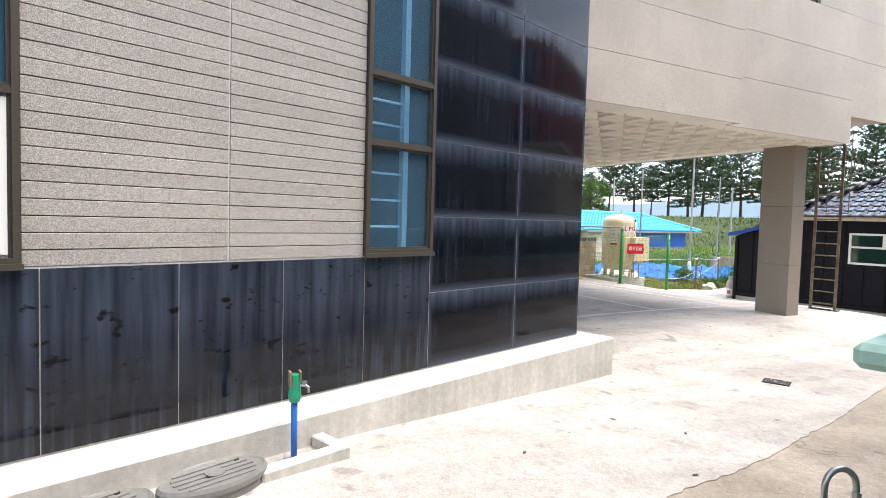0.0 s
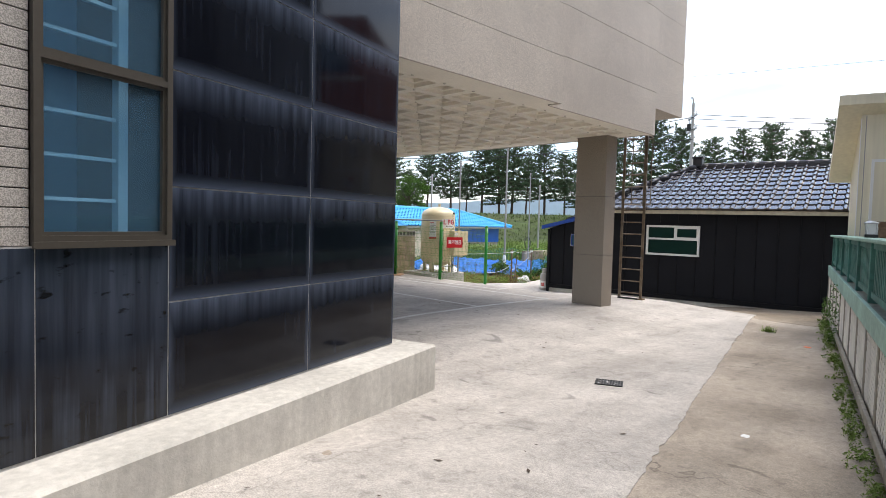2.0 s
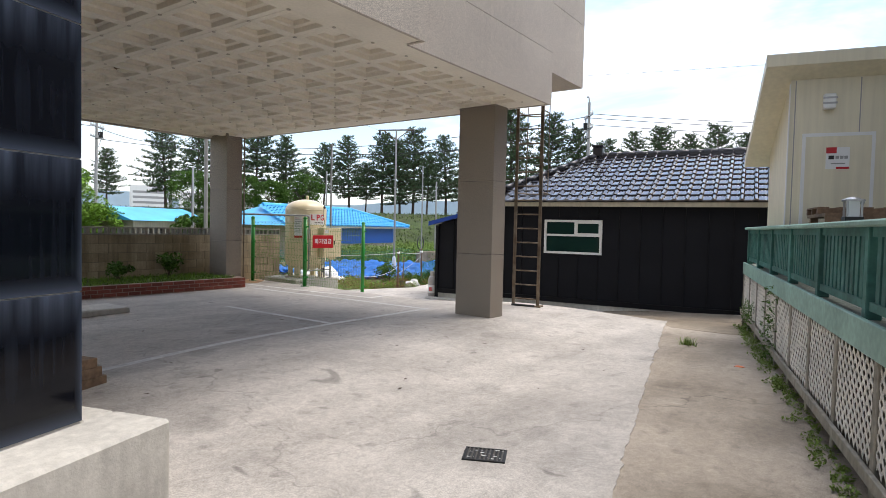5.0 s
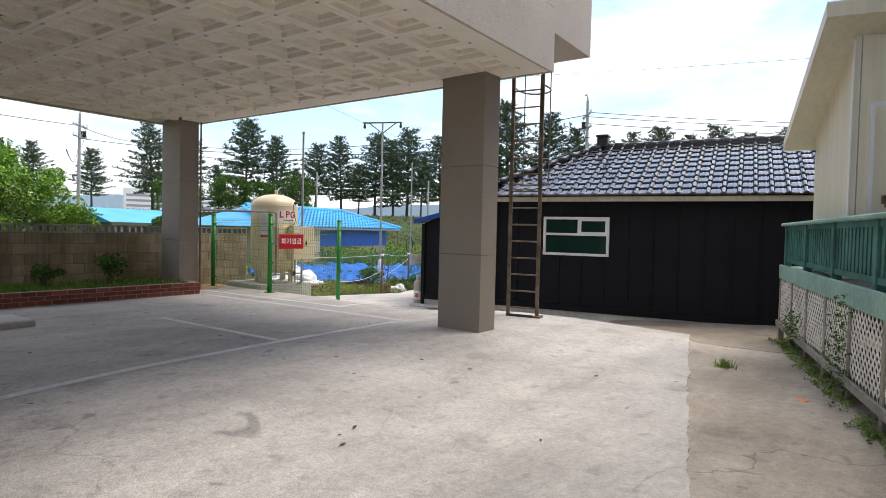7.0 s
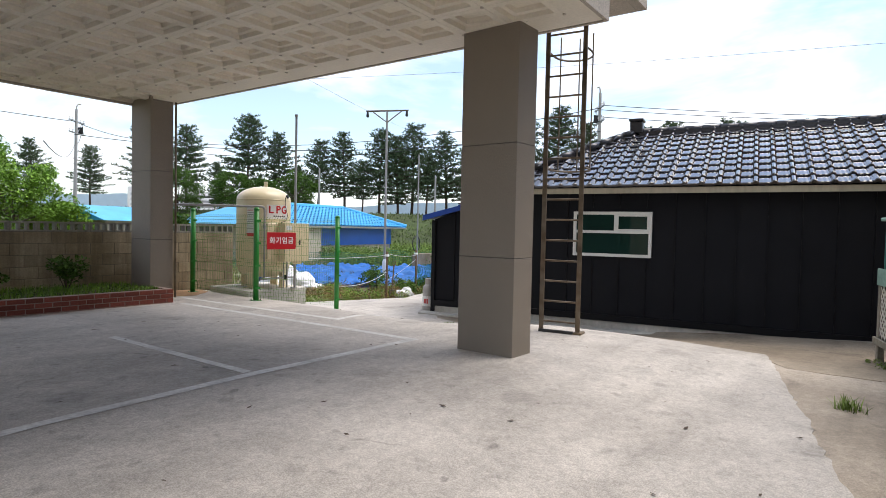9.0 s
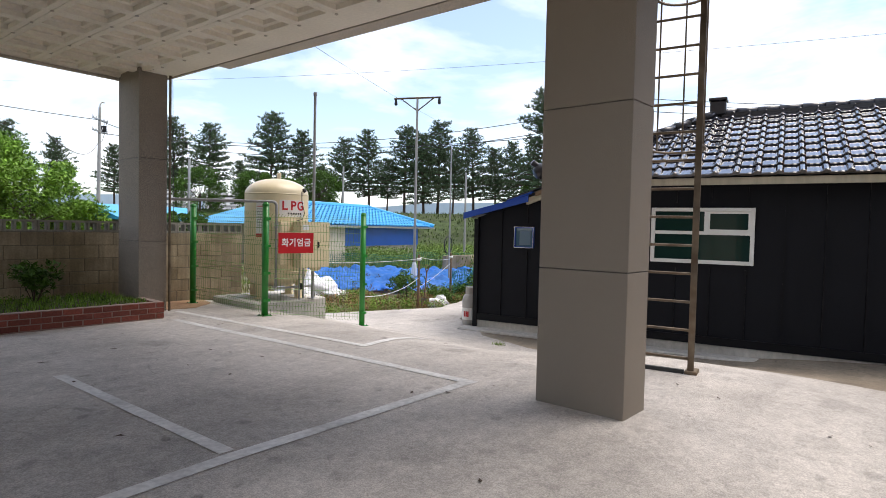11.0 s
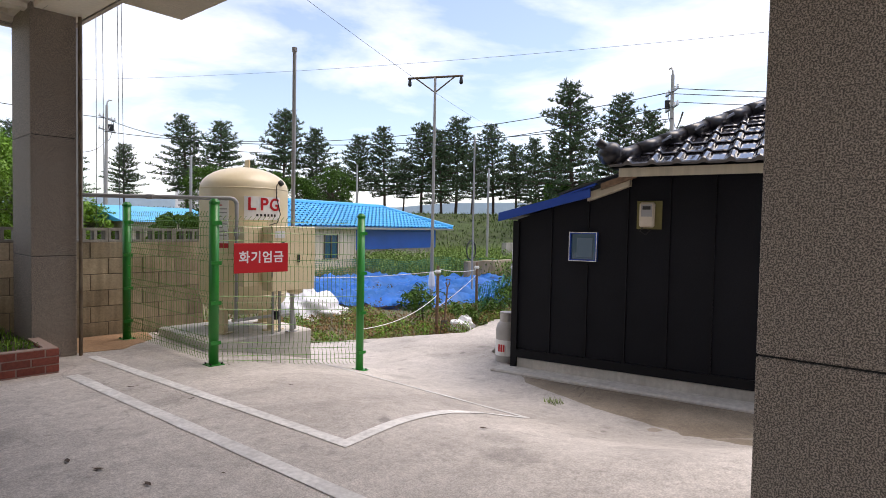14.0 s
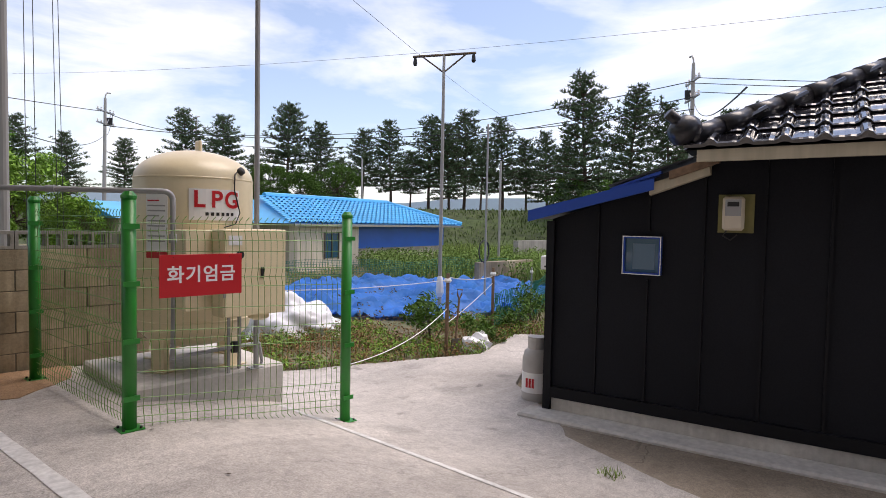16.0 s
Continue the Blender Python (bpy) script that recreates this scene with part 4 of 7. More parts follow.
    def sloped(name, xa, za, xb, zb, ya, yb, thick, material, label=""):
        """A board that climbs from one point of the gable to another."""
        bm = bmesh.new()
        q = [(xa, za), (xb, zb), (xb, zb + thick), (xa, za + thick)]
        f0 = [bm.verts.new((x, ya, z)) for x, z in q]
        f1 = [bm.verts.new((x, yb, z)) for x, z in q]
        bm.faces.new(f0)
        bm.faces.new(f1[::-1])
        for k in range(4):
            m = (k + 1) % 4
            bm.faces.new((f0[m], f0[k], f1[k], f1[m]))
        return part(name, bm, material, h, label)
    sloped("broken_board", -1.60, 1.885, -1.10, 2.06, -0.13, -0.03, 0.11, "plaster", "broken cream board at the eaves corner")
    sloped("broken_board", -1.42, 2.02, -1.02, 2.15, -0.20, -0.14, 0.07, "wood", "splintered bare wood at the eaves corner")
    sloped("torn_sheet", -1.95, 1.90, -1.50, 2.05, -0.16, -0.05, 0.05, "barge_blue", "crumpled dark blue sheet under the broken tiles")
    for k in range(3):
        sloped("loose_tile", -1.98 + 0.13 * k, 1.97 + 0.045 * k, -1.18 + 0.05 * k, 2.22 + 0.02 * k, -0.10 + 0.03 * k, 0.45, 0.018, "ridge_tile")
    # concrete kerb in front
    return h


M["house_glass"] = glass("house_glass", (0.012, 0.035, 0.028), 0.04)
dark_house()

em = thing("electric_meter", HOUSE @ pose(-0.915, 0.029, 1.735), "white electricity meter on an olive backing board on the black wall", "meter")
part("backing_board", bx(-0.125, 0.155, -0.022, 0.0, -0.175, 0.155), "meter", em)
part("case", bx(-0.085, 0.085, -0.10, -0.0221, -0.155, 0.135, bevel=0.02), "meter_case", em)
part("dial_window", bx(-0.062, 0.062, -0.104, -0.1005, -0.03, 0.11), "grey_pipe", em)
part("display", bx(-0.045, 0.045, -0.107, -0.1045, 0.05, 0.09), "black", em)
part("cable", pipe(bmesh.new(), [(-0.05, -0.05, -0.155), (-0.08, -0.04, -0.2), (-0.02, -0.035, -0.24), (0.03, -0.03, -0.19)], 0.008, 6), "black", em)

kerb = part("kerb_1", bx(-2.78, 9.0, -0.30, 0.015, -0.6, -0.285, bevel=0.02), "plinth")
kerb.matrix_basis = HOUSE
tagged(kerb, "low concrete strip at the foot of the house", "kerb", kind="structure")

gb = thing("gas_bottle", HOUSE @ pose(-2.86, 0.36, -0.37), "grey gas bottle with red markings standing beside the house", "gas bottle")
part("body", lathe(bmesh.new(), [(0.13, 0), (0.145, 0.02), (0.15, 0.08), (0.15, 0.50), (0.13, 0.58), (0.07, 0.63), (0.05, 0.64)], 24), "gas", gb, smooth=True)
part("collar", lathe(bmesh.new(), [(0.09, 0.60), (0.095, 0.60), (0.095, 0.74), (0.09, 0.74)], 20), "gas", gb)
part("band", lathe(bmesh.new(), [(0.150, 0.14), (0.1525, 0.14), (0.1525, 0.36), (0.150, 0.36)], 24), "white", gb)
for k in range(3):
    part("red_mark", bx(-0.05 + 0.035 * k, -0.025 + 0.035 * k, -0.156, -0.1528, 0.2, 0.3), "red", gb)
ac = thing("wall_box", HOUSE @ pose(-2.80, 1.3, 1.10), "white fan outlet box on the house's end wall", "appliance")
part("case", bx(-0.35, 0.19, -0.2, 0.2, -0.05, 0.12, bevel=0.01), "white", ac)
for k in range(5):
    part("slot", bx(-0.3 + 0.09 * k, -0.24 + 0.09 * k, -0.203, -0.2005, -0.02, 0.0), "black", ac)


# ---- timber deck with railing ----
def deck():
    d = thing("deck", DECK, "raised timber deck with painted green edge and white lattice skirt", "deck")
    L0, L1, TOP = -14.3, 0.55, 1.06
    for k in range(24):
        part("floor_board", bx(L0, L1, -0.185 - 0.148 * k, -0.041 - 0.148 * k, TOP - 0.05, TOP), "deck_board", d)
    part("edge_board", bx(L0, L1, -0.0399, 0.0, TOP - 0.19, TOP + 0.02, bevel=0.006), "green_board", d, "pale green painted edge board")
    part("bottom_rail", bx(L0, L1, -0.0115, 0.022, 0.13, 0.215, bevel=0.005), "grey_post", d)
    n = 15
    step = (L1 - L0 - 0.12) / n
    pm = mesh_of("skirt_post", bx(-0.042, 0.042, -0.085, -0.012, -0.25, TOP - 0.061, bevel=0.006), "grey_post")
    for i in range(n + 1):
        s = new("skirt_post", pm)
        s.parent = d
        s.matrix_basis = pose(L0 + 0.06 + i * step, 0, 0)
    # lattice panels, thin crossing strips
    w, z0, z1 = step - 0.092, 0.22, TOP - 0.195
    hgt = z1 - z0
    bm = bmesh.new()
    pitch, sw = 0.102, 0.027
    for sgn, y in ((1, -0.022), (-1, -0.0262)):
        k = -hgt
        while k < w + hgt:
            pts = []
            for zz in (0, hgt):
                pts.append((k + (zz if sgn > 0 else hgt - zz), zz))
            (xa, za), (xb, zb) = pts
            if xa > xb:
                (xa, za), (xb, zb) = (xb, zb), (xa, za)
            if xb > 0.01 and xa < w - 0.01:
                if xa < 0:
                    za += (0 - xa) * (zb - za) / (xb - xa)
                    xa = 0
                if xb > w:
                    zb = za + (w - xa) * (zb - za) / (xb - xa)
                    xb = w
                dx, dz = sw * 0.707, sw * 0.707 * (1 if zb > za else -1)
                q = [(xa - dz * 0 - dx * 0, za + abs(dx)), (xb, zb + abs(dx)), (xb, zb - abs(dx)), (xa, za - abs(dx))]
                f0 = [bm.verts.new((a, y, b)) for a, b in q]
                f1 = [bm.verts.new((a, y - 0.004, b)) for a, b in q]
                bm.faces.new(f0)
                bm.faces.new(f1[::-1])
                for i in range(4):
                    j = (i + 1) % 4
                    bm.faces.new((f0[j], f0[i], f1[i], f1[j]))
            k += pitch
    me = mesh_of("lattice_panel", bm, "lattice")
    for i in range(n):
        s = new("lattice_panel", me)
        s.parent = d
        s.matrix_basis = pose(L0 + 0.06 + i * step + 0.046, 0, z0)
        tagged(s, "white diagonal lattice panel")
    part("back_board", bx(L0, L1, -3.6, -3.5, -0.25, TOP - 0.061), "grey_post", d)
    part("end_board", bx(L1 - 0.05, L1, -3.49, -0.11, 0.1, TOP - 0.061), "grey_post", d)
    return d


def railing():
    r = thing("railing", DECK, "weathered dark green timber railing along the deck edge", "railing")
    L0, L1, TOP, RT = -14.22, 0.47, 1.06, 1.72
    part("top_rail", bx(L0 - 0.1, L1 + 0.05, -0.20, 0.0, RT - 0.045, RT, bevel=0.012), "green_board", r, "pale green top rail")
    part("upper_bar", bx(L0, L1, -0.13, -0.075, RT - 0.11, RT - 0.0451), "green_rail", r)
    part("lower_bar", bx(L0, L1, -0.13, -0.075, TOP + 0.06, TOP + 0.12), "green_rail", r)
    n = 10
    step = (L1 - L0) / n
    pm = mesh_of("post", bx(-0.045, 0.045, -0.15, -0.055, TOP + 0.0005, RT - 0.0452, bevel=0.006), "green_rail")
    bmesh_bal = mesh_of("baluster", bx(-0.040, 0.040, -0.118, -0.087, TOP + 0.1201, RT - 0.1101), "green_rail")
    for i in range(n + 1):
        s = new("post", pm)
        s.parent = r
        s.matrix_basis = pose(L0 + i * step, 0, 0)
    cnt = int((L1 - L0) / 0.125)
    for i in range(cnt):
        x = L0 + 0.0625 + i * 0.125
        if min(abs(x - (L0 + k * step)) for k in range(n + 1)) > 0.06:
            s = new("baluster", bmesh_bal)
            s.parent = r
            s.matrix_basis = pose(x, 0, 0)
    return r


deck()
railing()


def lantern(x, group="lanterns on the railing"):
    l = thing("lantern", DECK @ pose(x, -0.10, 1.7205), "small square garden lantern with frosted panes on the railing", "lamp", group)
    part("base", bx(-0.06, 0.06, -0.06, 0.06, 0, 0.035, bevel=0.004), "black", l)
    part("lamp_glass", bx(-0.036, 0.036, -0.036, 0.036, 0.0355, 0.15), "white", l)
    for a in (-1, 1):
        for b in (-1, 1):
            part("upright", bx(a * 0.046 - 0.007, a * 0.046 + 0.007, b * 0.046 - 0.007, b * 0.046 + 0.007, 0.0355, 0.15), "steel", l)
    cap = bmesh.new()
    box(cap, -0.062, 0.062, -0.062, 0.062, 0.1505, 0.163)
    lathe(cap, [(0.075, 0.1635), (0.015, 0.185)], 4)
    part("cap", cap, "steel", l)
    return l


first = lantern(-6.3)
for x in (-8.5, -10.8, -14.15):
    copy_thing(first, DECK @ pose(x, -0.10, 1.7205))


def pallet(m):
    p = thing("pallet", m, "weathered brown wooden pallet lying on the deck", "pallet", "pallets on the deck")
    for k in range(5):
        part("board", bx(-0.6, 0.6, -0.5 + 0.22 * k, -0.38 + 0.22 * k, 0.10, 0.12), "wood", p)
    for k in range(3):
        part("bearer", bx(-0.6 + 0.55 * k, -0.5 + 0.55 * k, -0.5, 0.5, 0.0, 0.0995), "wood", p)
    return p


tb = thing("bench", DECK @ pose(-3.35, -0.95, 1.061), "low weathered wooden bench on the deck before the hut", "bench")
part("seat", bx(-0.5, 0.5, -0.50, 0.55, 0.76, 0.80), "wood", tb)
for a in (-0.46, 0.38):
    for b in (-0.46, 0.45):
        part("leg", bx(a, a + 0.08, b, b + 0.08, 0.0, 0.7595), "wood", tb)
part("rail", bx(-0.5, -0.47, -0.50, 0.55, 0.66, 0.7595), "wood", tb)
pallet(DECK @ pose(-3.0, -0.92, 1.866) @ Matrix.Diagonal((0.55, 1, 0.7, 1)))


def hut():
    h = thing("hut", DECK, "cream prefabricated panel hut with a sloping roof on the deck", "hut")
    x0, x1, y0, y1, zf = -2.25, -0.45, -2.0, -0.24, 1.061
    zt0, zt1 = 3.72, 2.92
    bm = bmesh.new()
    lo = [bm.verts.new(p) for p in ((x0, y0, zf), (x1, y0, zf), (x1, y1, zf), (x0, y1, zf))]
    hi = [bm.verts.new(p) for p in ((x0, y0, zt0), (x1, y0, zt1), (x1, y1, zt1), (x0, y1, zt0))]
    bm.faces.new(lo[::-1])
    bm.faces.new(hi)
    for k in range(4):
        m = (k + 1) % 4
        bm.faces.new((lo[k], lo[m], hi[m], hi[k]))
    part("wall", bm, "cream_panel", h)
    rf = bmesh.new()
    ov = 0.22
    def zr(x):
        return zt0 + (zt1 - zt0) * (x - x0) / (x1 - x0)
    pts = [(x0 - 0.30, y0 - ov), (x1 + 0.35, y0 - ov), (x1 + 0.35, y1 + 0.34), (x0 - 0.30, y1 + 0.34)]
    a = [rf.verts.new((x, y, zr(x) + 0.0)) for x, y in pts]
    b = [rf.verts.new((x, y, zr(x) + 0.16)) for x, y in pts]
    rf.faces.new(a[::-1])
    rf.faces.new(b)
    for k in range(4):
        m = (k + 1) % 4
        rf.faces.new((a[k], a[m], b[m], b[k]))
    part("roof", rf, "cream_panel", h)
    for y in (-0.30, -1.05, -1.75):
        part("panel_joint", bx(x0 - 0.006, x0 - 0.001, y - 0.006, y + 0.006, zf, zt0 - 0.01), "grey_pipe", h)
    part("corner_trim", bx(x0 - 0.012, x0 + 0.05, y1 + 0.001, y1 + 0.012, zf, zt0 - 0.05), "white", h)
    dr = new("door")
    dr.parent = h
    part("leaf", bx(x0 - 0.03, x0 - 0.012, -1.19, -0.44, 1.08, 2.94), "cream_panel", dr)
    fr = bmesh.new()
    for q in ((-1.23, -1.1905, 1.07, 2.985), (-0.4395, -0.40, 1.07, 2.985), (-1.1904, -0.4396, 2.9405, 2.985)):
        box(fr, x0 - 0.035, x0 - 0.001, *q)
    part("door_frame", fr, "white", dr)
    part("door_handle", lathe(bmesh.new(), [(0.012, 0), (0.03, 0.01), (0.03, 0.03), (0.012, 0.04)], 12, (0, 0, 0)), "steel", dr).matrix_basis = pose(x0 - 0.07, -1.11, 2.06, 0, 90, 0)
    sg = part("door_sign", bx(x0 - 0.036, x0 - 0.0305, -0.95, -0.68, 2.50, 2.79), "white", dr, "white notice with red corner on the door")
    part("sign_corner", bx(x0 - 0.039, x0 - 0.0365, -0.80, -0.68, 2.71, 2.79), "red", dr)
    part("sign_corner", bx(x0 - 0.039, x0 - 0.0365, -0.95, -0.80, 2.50, 2.528), "red", dr)
    part("sign_mark", bx(x0 - 0.039, x0 - 0.0365, -0.775, -0.71, 2.63, 2.68), "black", dr)
    for i, (a_, b_) in enumerate(((-0.83, -0.79), (-0.88, -0.84), (-0.93, -0.89))):
        part("sign_mark", bx(x0 - 0.039, x0 - 0.0365, a_, b_, 2.635, 2.675), "grey_pipe", dr)
    part("sign_mark", bx(x0 - 0.039, x0 - 0.0365, -0.90, -0.74, 2.565, 2.58), "grey_pipe", dr)
    lt = new("wall_lamp")
    lt.parent = h
    part("lamp_body", bx(x0 - 0.10, x0 - 0.001, -0.76, -0.62, 3.30, 3.50, bevel=0.012), "white", lt)
    part("lamp_guard", bx(x0 - 0.105, x0 - 0.09, -0.77, -0.61, 3.43, 3.455), "steel", lt)
    part("lamp_guard", bx(x0 - 0.105, x0 - 0.09, -0.77, -0.61, 3.36, 3.385), "steel", lt)
    return h


hut()


def clad_building():
    b = thing("wall_clad", DECK, "tall building wall in grey ribbed metal cladding behind the deck", "wall", kind="structure")
    part("wall", bx(-17.5, -2.6, -9.0, -2.25, 0.0, 9.4), "tin", b)
    bm = bmesh.new()
    z = 0.1
    while z < 9.3:
        box(bm, -17.5, -2.6, -2.249, -2.235, z, z + 0.09)
        box(bm, -2.599, -2.585, -9.0, -2.26, z, z + 0.09)
        z += 0.13
    part("ribs", bm, "tin", b)
    part("bay", bx(-6.0, -2.6, -2.249, -1.5, 1.065, 9.4), "tin", b)
    bm = bmesh.new()
    z = 3.1
    while z < 9.3:
        box(bm, -6.0, -2.6, -1.499, -1.485, z, z + 0.09)
        z += 0.13
    part("ribs", bm, "tin", b)
    return b


clad_building()

# building across the way, seen in the polished stone
ob = thing("wall_brick_house", pose(21.0, 1.4, 0), "three-storey red brick building beyond the hut", "wall", kind="structure")
part("wall", bx(0, 10, -14, 0, -0.2, 9.4), "brick_far", ob)
for r in range(3):
    part("sill_band", bx(-0.06, -0.001, -14, 0, 0.8 + r * 3.1, 0.95 + r * 3.1), "plinth", ob)
    for c in range(5):
        part("pane", bx(-0.05, -0.005, -2.4 - c * 2.7, -0.6 - c * 2.7, 1.1 + r * 3.1, 2.7 + r * 3.1), "glass", ob)
# unseen building, added to close the surroundings that the stone reflects
back = thing("wall_rear_house", pose(-9.0, -11.0, 0, 0, 0, 18), "unseen plastered building added behind the start", "wall", kind="structure")
part("wall", bx(-7, 13, -6, 0, 0, 9.5), "plaster", back)
for r in range(3):
    for c in range(6):
        part("pane", bx(-6 + c * 3.2, -4.2 + c * 3.2, 0.005, 0.03, 1.1 + r * 3.1, 2.6 + r * 3.1), "glass", back)


# ---- block wall behind the yard ----
def block_wall():
    w = thing("wall_block", pose(0, 15.35, 0.0), "weathered brown concrete block garden wall with a vented top course", "wall", kind="structure")
    BL, BH, x_end = 0.39, 0.192, 13.35
    z = 0.13
    part("mortar", bx(-3.0, x_end - 0.004, 0.008, 0.132, -0.4, 1.285), "mortar_grey", w)
    me = mesh_of("block", bx(0.003, BL - 0.005, 0, 0.14, 0.003, BH - 0.004, bevel=0.004), "block")
    half = mesh_of("block", bx(0.003, BL / 2 - 0.005, 0, 0.14, 0.003, BH - 0.004, bevel=0.004), "block")
    for r in range(6):
        off = BL / 2 if r % 2 else 0
        x = x_end - BL
        if off:
            s = new("block", half)
            s.parent = w
            s.matrix_basis = pose(x_end - BL / 2, 0, z + r * BH)
            x -= BL / 2
        while x > 4.0:
            s = new("block", me)
            s.parent = w
            s.matrix_basis = pose(x, random.uniform(-0.004, 0.004), z + r * BH)
            x -= BL
    vb = bmesh.new()
    for zz in ((0.0, 0.026), (0.134, 0.165)):
        box(vb, 0.002, BL - 0.004, 0, 0.14, *zz)
    for k in range(4):
        xx = 0.002 + k * (BL - 0.006 - 0.028) / 3
        box(vb, xx, xx + 0.028, 0, 0.14, 0.026, 0.134)
    vm = mesh_of("vent_block", vb, "block_top")
    x = x_end - BL
    while x > 4.0:
        s = new("vent_block", vm)
        s.parent = w
        s.matrix_basis = pose(x, 0, z + 6 * BH + 0.003)
        x -= BL
    return w


M["mortar_grey"] = mat("grey_mortar", (0.16, 0.14, 0.11), 0.9, grain=0.1)
block_wall()


# ---- brick planter ----
def planter():
    p = thing("planter", pose(0, 0, 0), "low red brick planter bed with pale mortar joints", "planter")
    x1, y0, z0 = 11.25, 13.70, 0.10
    bl, bh, cz = 0.205, 0.062, 0.0725
    core = bmesh.new()
    box(core, 4.6, x1 - 0.004, y0 + 0.004, y0 + 0.096, -0.1, z0 + 4 * cz - 0.003)
    box(core, x1 - 0.096, x1 - 0.004, y0 + 0.0965, 14.355, -0.1, z0 + 4 * cz - 0.003)
    part("mortar", core, "mortar", p)
    me = mesh_of("brick", bx(0, bl, 0, 0.10, 0, bh, bevel=0.003), "brick")
    hb = mesh_of("brick", bx(0, 0.098, 0, 0.10, 0, bh, bevel=0.003), "brick")
    ms = mesh_of("brick", bx(0, 0.10, 0, bl, 0, bh, bevel=0.003), "brick")
    for r in range(4):
        z = z0 + r * cz
        x = x1 - bl
        if r % 2:
            s = new("brick", hb)
            s.parent = p
            s.matrix_basis = pose(x1 - 0.098, y0, z)
            x = x1 - 0.098 - 0.012 - bl
        while x > 4.6:
            s = new("brick", me)
            s.parent = p
            s.matrix_basis = pose(x, y0 + random.uniform(-0.003, 0.003), z)
            x -= bl + 0.012
        y = y0 + (0.112 if not r % 2 else 0.217)
        while y < 14.2:
            s = new("brick", ms)
            s.parent = p
            s.matrix_basis = pose(x1 - 0.10, y, z)
            y += bl + 0.012
    part("bed", bx(4.6, x1 - 0.0965, y0 + 0.0965, 15.34, -0.1, 0.36), "bed_soil", p, "dark planting soil")
    return p


planter()


# ---- gas compound ----
FENCE = thing("mesh_fence", pose(0, 0, 0), "green welded wire mesh fence round the gas tank", "fence")


def fence_post(m, h):
    p = part("post", lathe(bmesh.new(), [(0.046, 0.008), (0.046, h)], 14), "green_post", FENCE, smooth=True)
    p.matrix_basis = m
    part("cap", lathe(bmesh.new(), [(0.050, h), (0.050, h + 0.02), (0.028, h + 0.05)], 14), "green_post", p)
    part("base_plate", bx(-0.075, 0.075, -0.075, 0.075, 0.0, 0.008), "green_post", p)
    for a, b in ((-1, -1), (1, -1), (1, 1), (-1, 1)):
        part("bolt", lathe(bmesh.new(), [(0.009, 0.008), (0.009, 0.022)], 6, (a * 0.055, b * 0.055, 0)), "black", p)
    for k in range(4):
        part("clip", bx(-0.052, 0.052, -0.052, -0.04, 0.2 + k * (h - 0.4) / 3, 0.235 + k * (h - 0.4) / 3), "green_post", p)


P1, P2, P3 = (12.24, 14.92), (12.385, 13.07), (14.13, 12.98)
for q, h in ((P1, 1.55), (P2, 1.56), (P3, 1.80)):
    fence_post(pose(q[0], q[1], lie(*q)), h)


def mesh_panel(a, b, za, zb, top):
    """A welded wire panel from post to post with folded ribs and looped ends."""
    a, b = Vector(a), Vector(b)
    ln = (b - a).length
    ang = math.degrees(math.atan2(b.y - a.y, b.x - a.x))
    f = new("panel")
    f.parent = FENCE
    f.matrix_basis = pose(a.x, a.y, 0, 0, 0, ang)
    n = int((ln - 0.08) / 0.052)

    def fold(u, k=0.022):
        """The panel's bent ribs."""
        for c in (0.10, 0.42, 0.72, 0.95):
            d = abs(u - c) / 0.045
            if d < 1:
                return k * (1 - d)
        return 0.0
    for i in range(n + 1):
        x = 0.04 + i * (ln - 0.08) / n
        z0 = za + (zb - za) * x / ln
        hh = top - z0
        us = (0.0, 0.055, 0.10, 0.145, 0.375, 0.42, 0.465, 0.675, 0.72, 0.765, 0.905, 0.95, 1.0)
        pts = [(x, fold(u), z0 + u * hh) for u in us]
        if i < n:
            dx = (ln - 0.08) / n
            pts = [(x + dx * 0.5, 0.0, z0 - 0.03)] + pts + [(x + dx * 0.5, 0.0, top + 0.03)]
        part("vertical_wire", pipe(bmesh.new(), pts, 0.0028, 4), "green_wire", f)
    for u in (0.02, 0.055, 0.10, 0.145, 0.27, 0.375, 0.42, 0.465, 0.57, 0.675, 0.72, 0.765, 0.85, 0.905, 0.95, 0.985):
        p = (0.03, fold(u) - 0.004, za + u * (top - za))
        q = (ln - 0.03, fold(u) - 0.004, zb + u * (top - zb))
        part("horizontal_wire", pipe(bmesh.new(), [p, q], 0.0028, 4), "green_wire", f)


mesh_panel(P1, P2, 0.24, 0.21, 1.62)
mesh_panel(P2, P3, 0.16, -0.06, 1.58)

sg = thing("warning_sign", pose(12.855, 13.005, 1.19, 0, 0, -3), "red warning sign with white Korean lettering on the fence", "sign")
part("plate", bx(-0.295, 0.295, -0.004, 0.0, -0.15, 0.15, bevel=0.0015), "red", sg)
for i, ch in enumerate("화기엄금"):
    text_mesh(ch, 0.128, pose(-0.186 + 0.124 * i, -0.0045, 0.0, 90, 0, 0), "white", sg, depth=0.001)
part("cable_tie", tube(bmesh.new(), (-0.2, -0.004, 0.13), (-0.2, 0.02, 0.13), 0.004, seg=6), "black", sg)
part("cable_tie", tube(bmesh.new(), (0.2, -0.004, 0.13), (0.2, 0.02, 0.13), 0.004, seg=6), "black", sg)


pad = part("equipment_pad", bx(12.62, 13.96, 13.70, 15.0, -0.4, 0.25, bevel=0.02), "plinth")
tagged(pad, "raised weathered concrete pad under the gas tank", "pad", kind="structure")


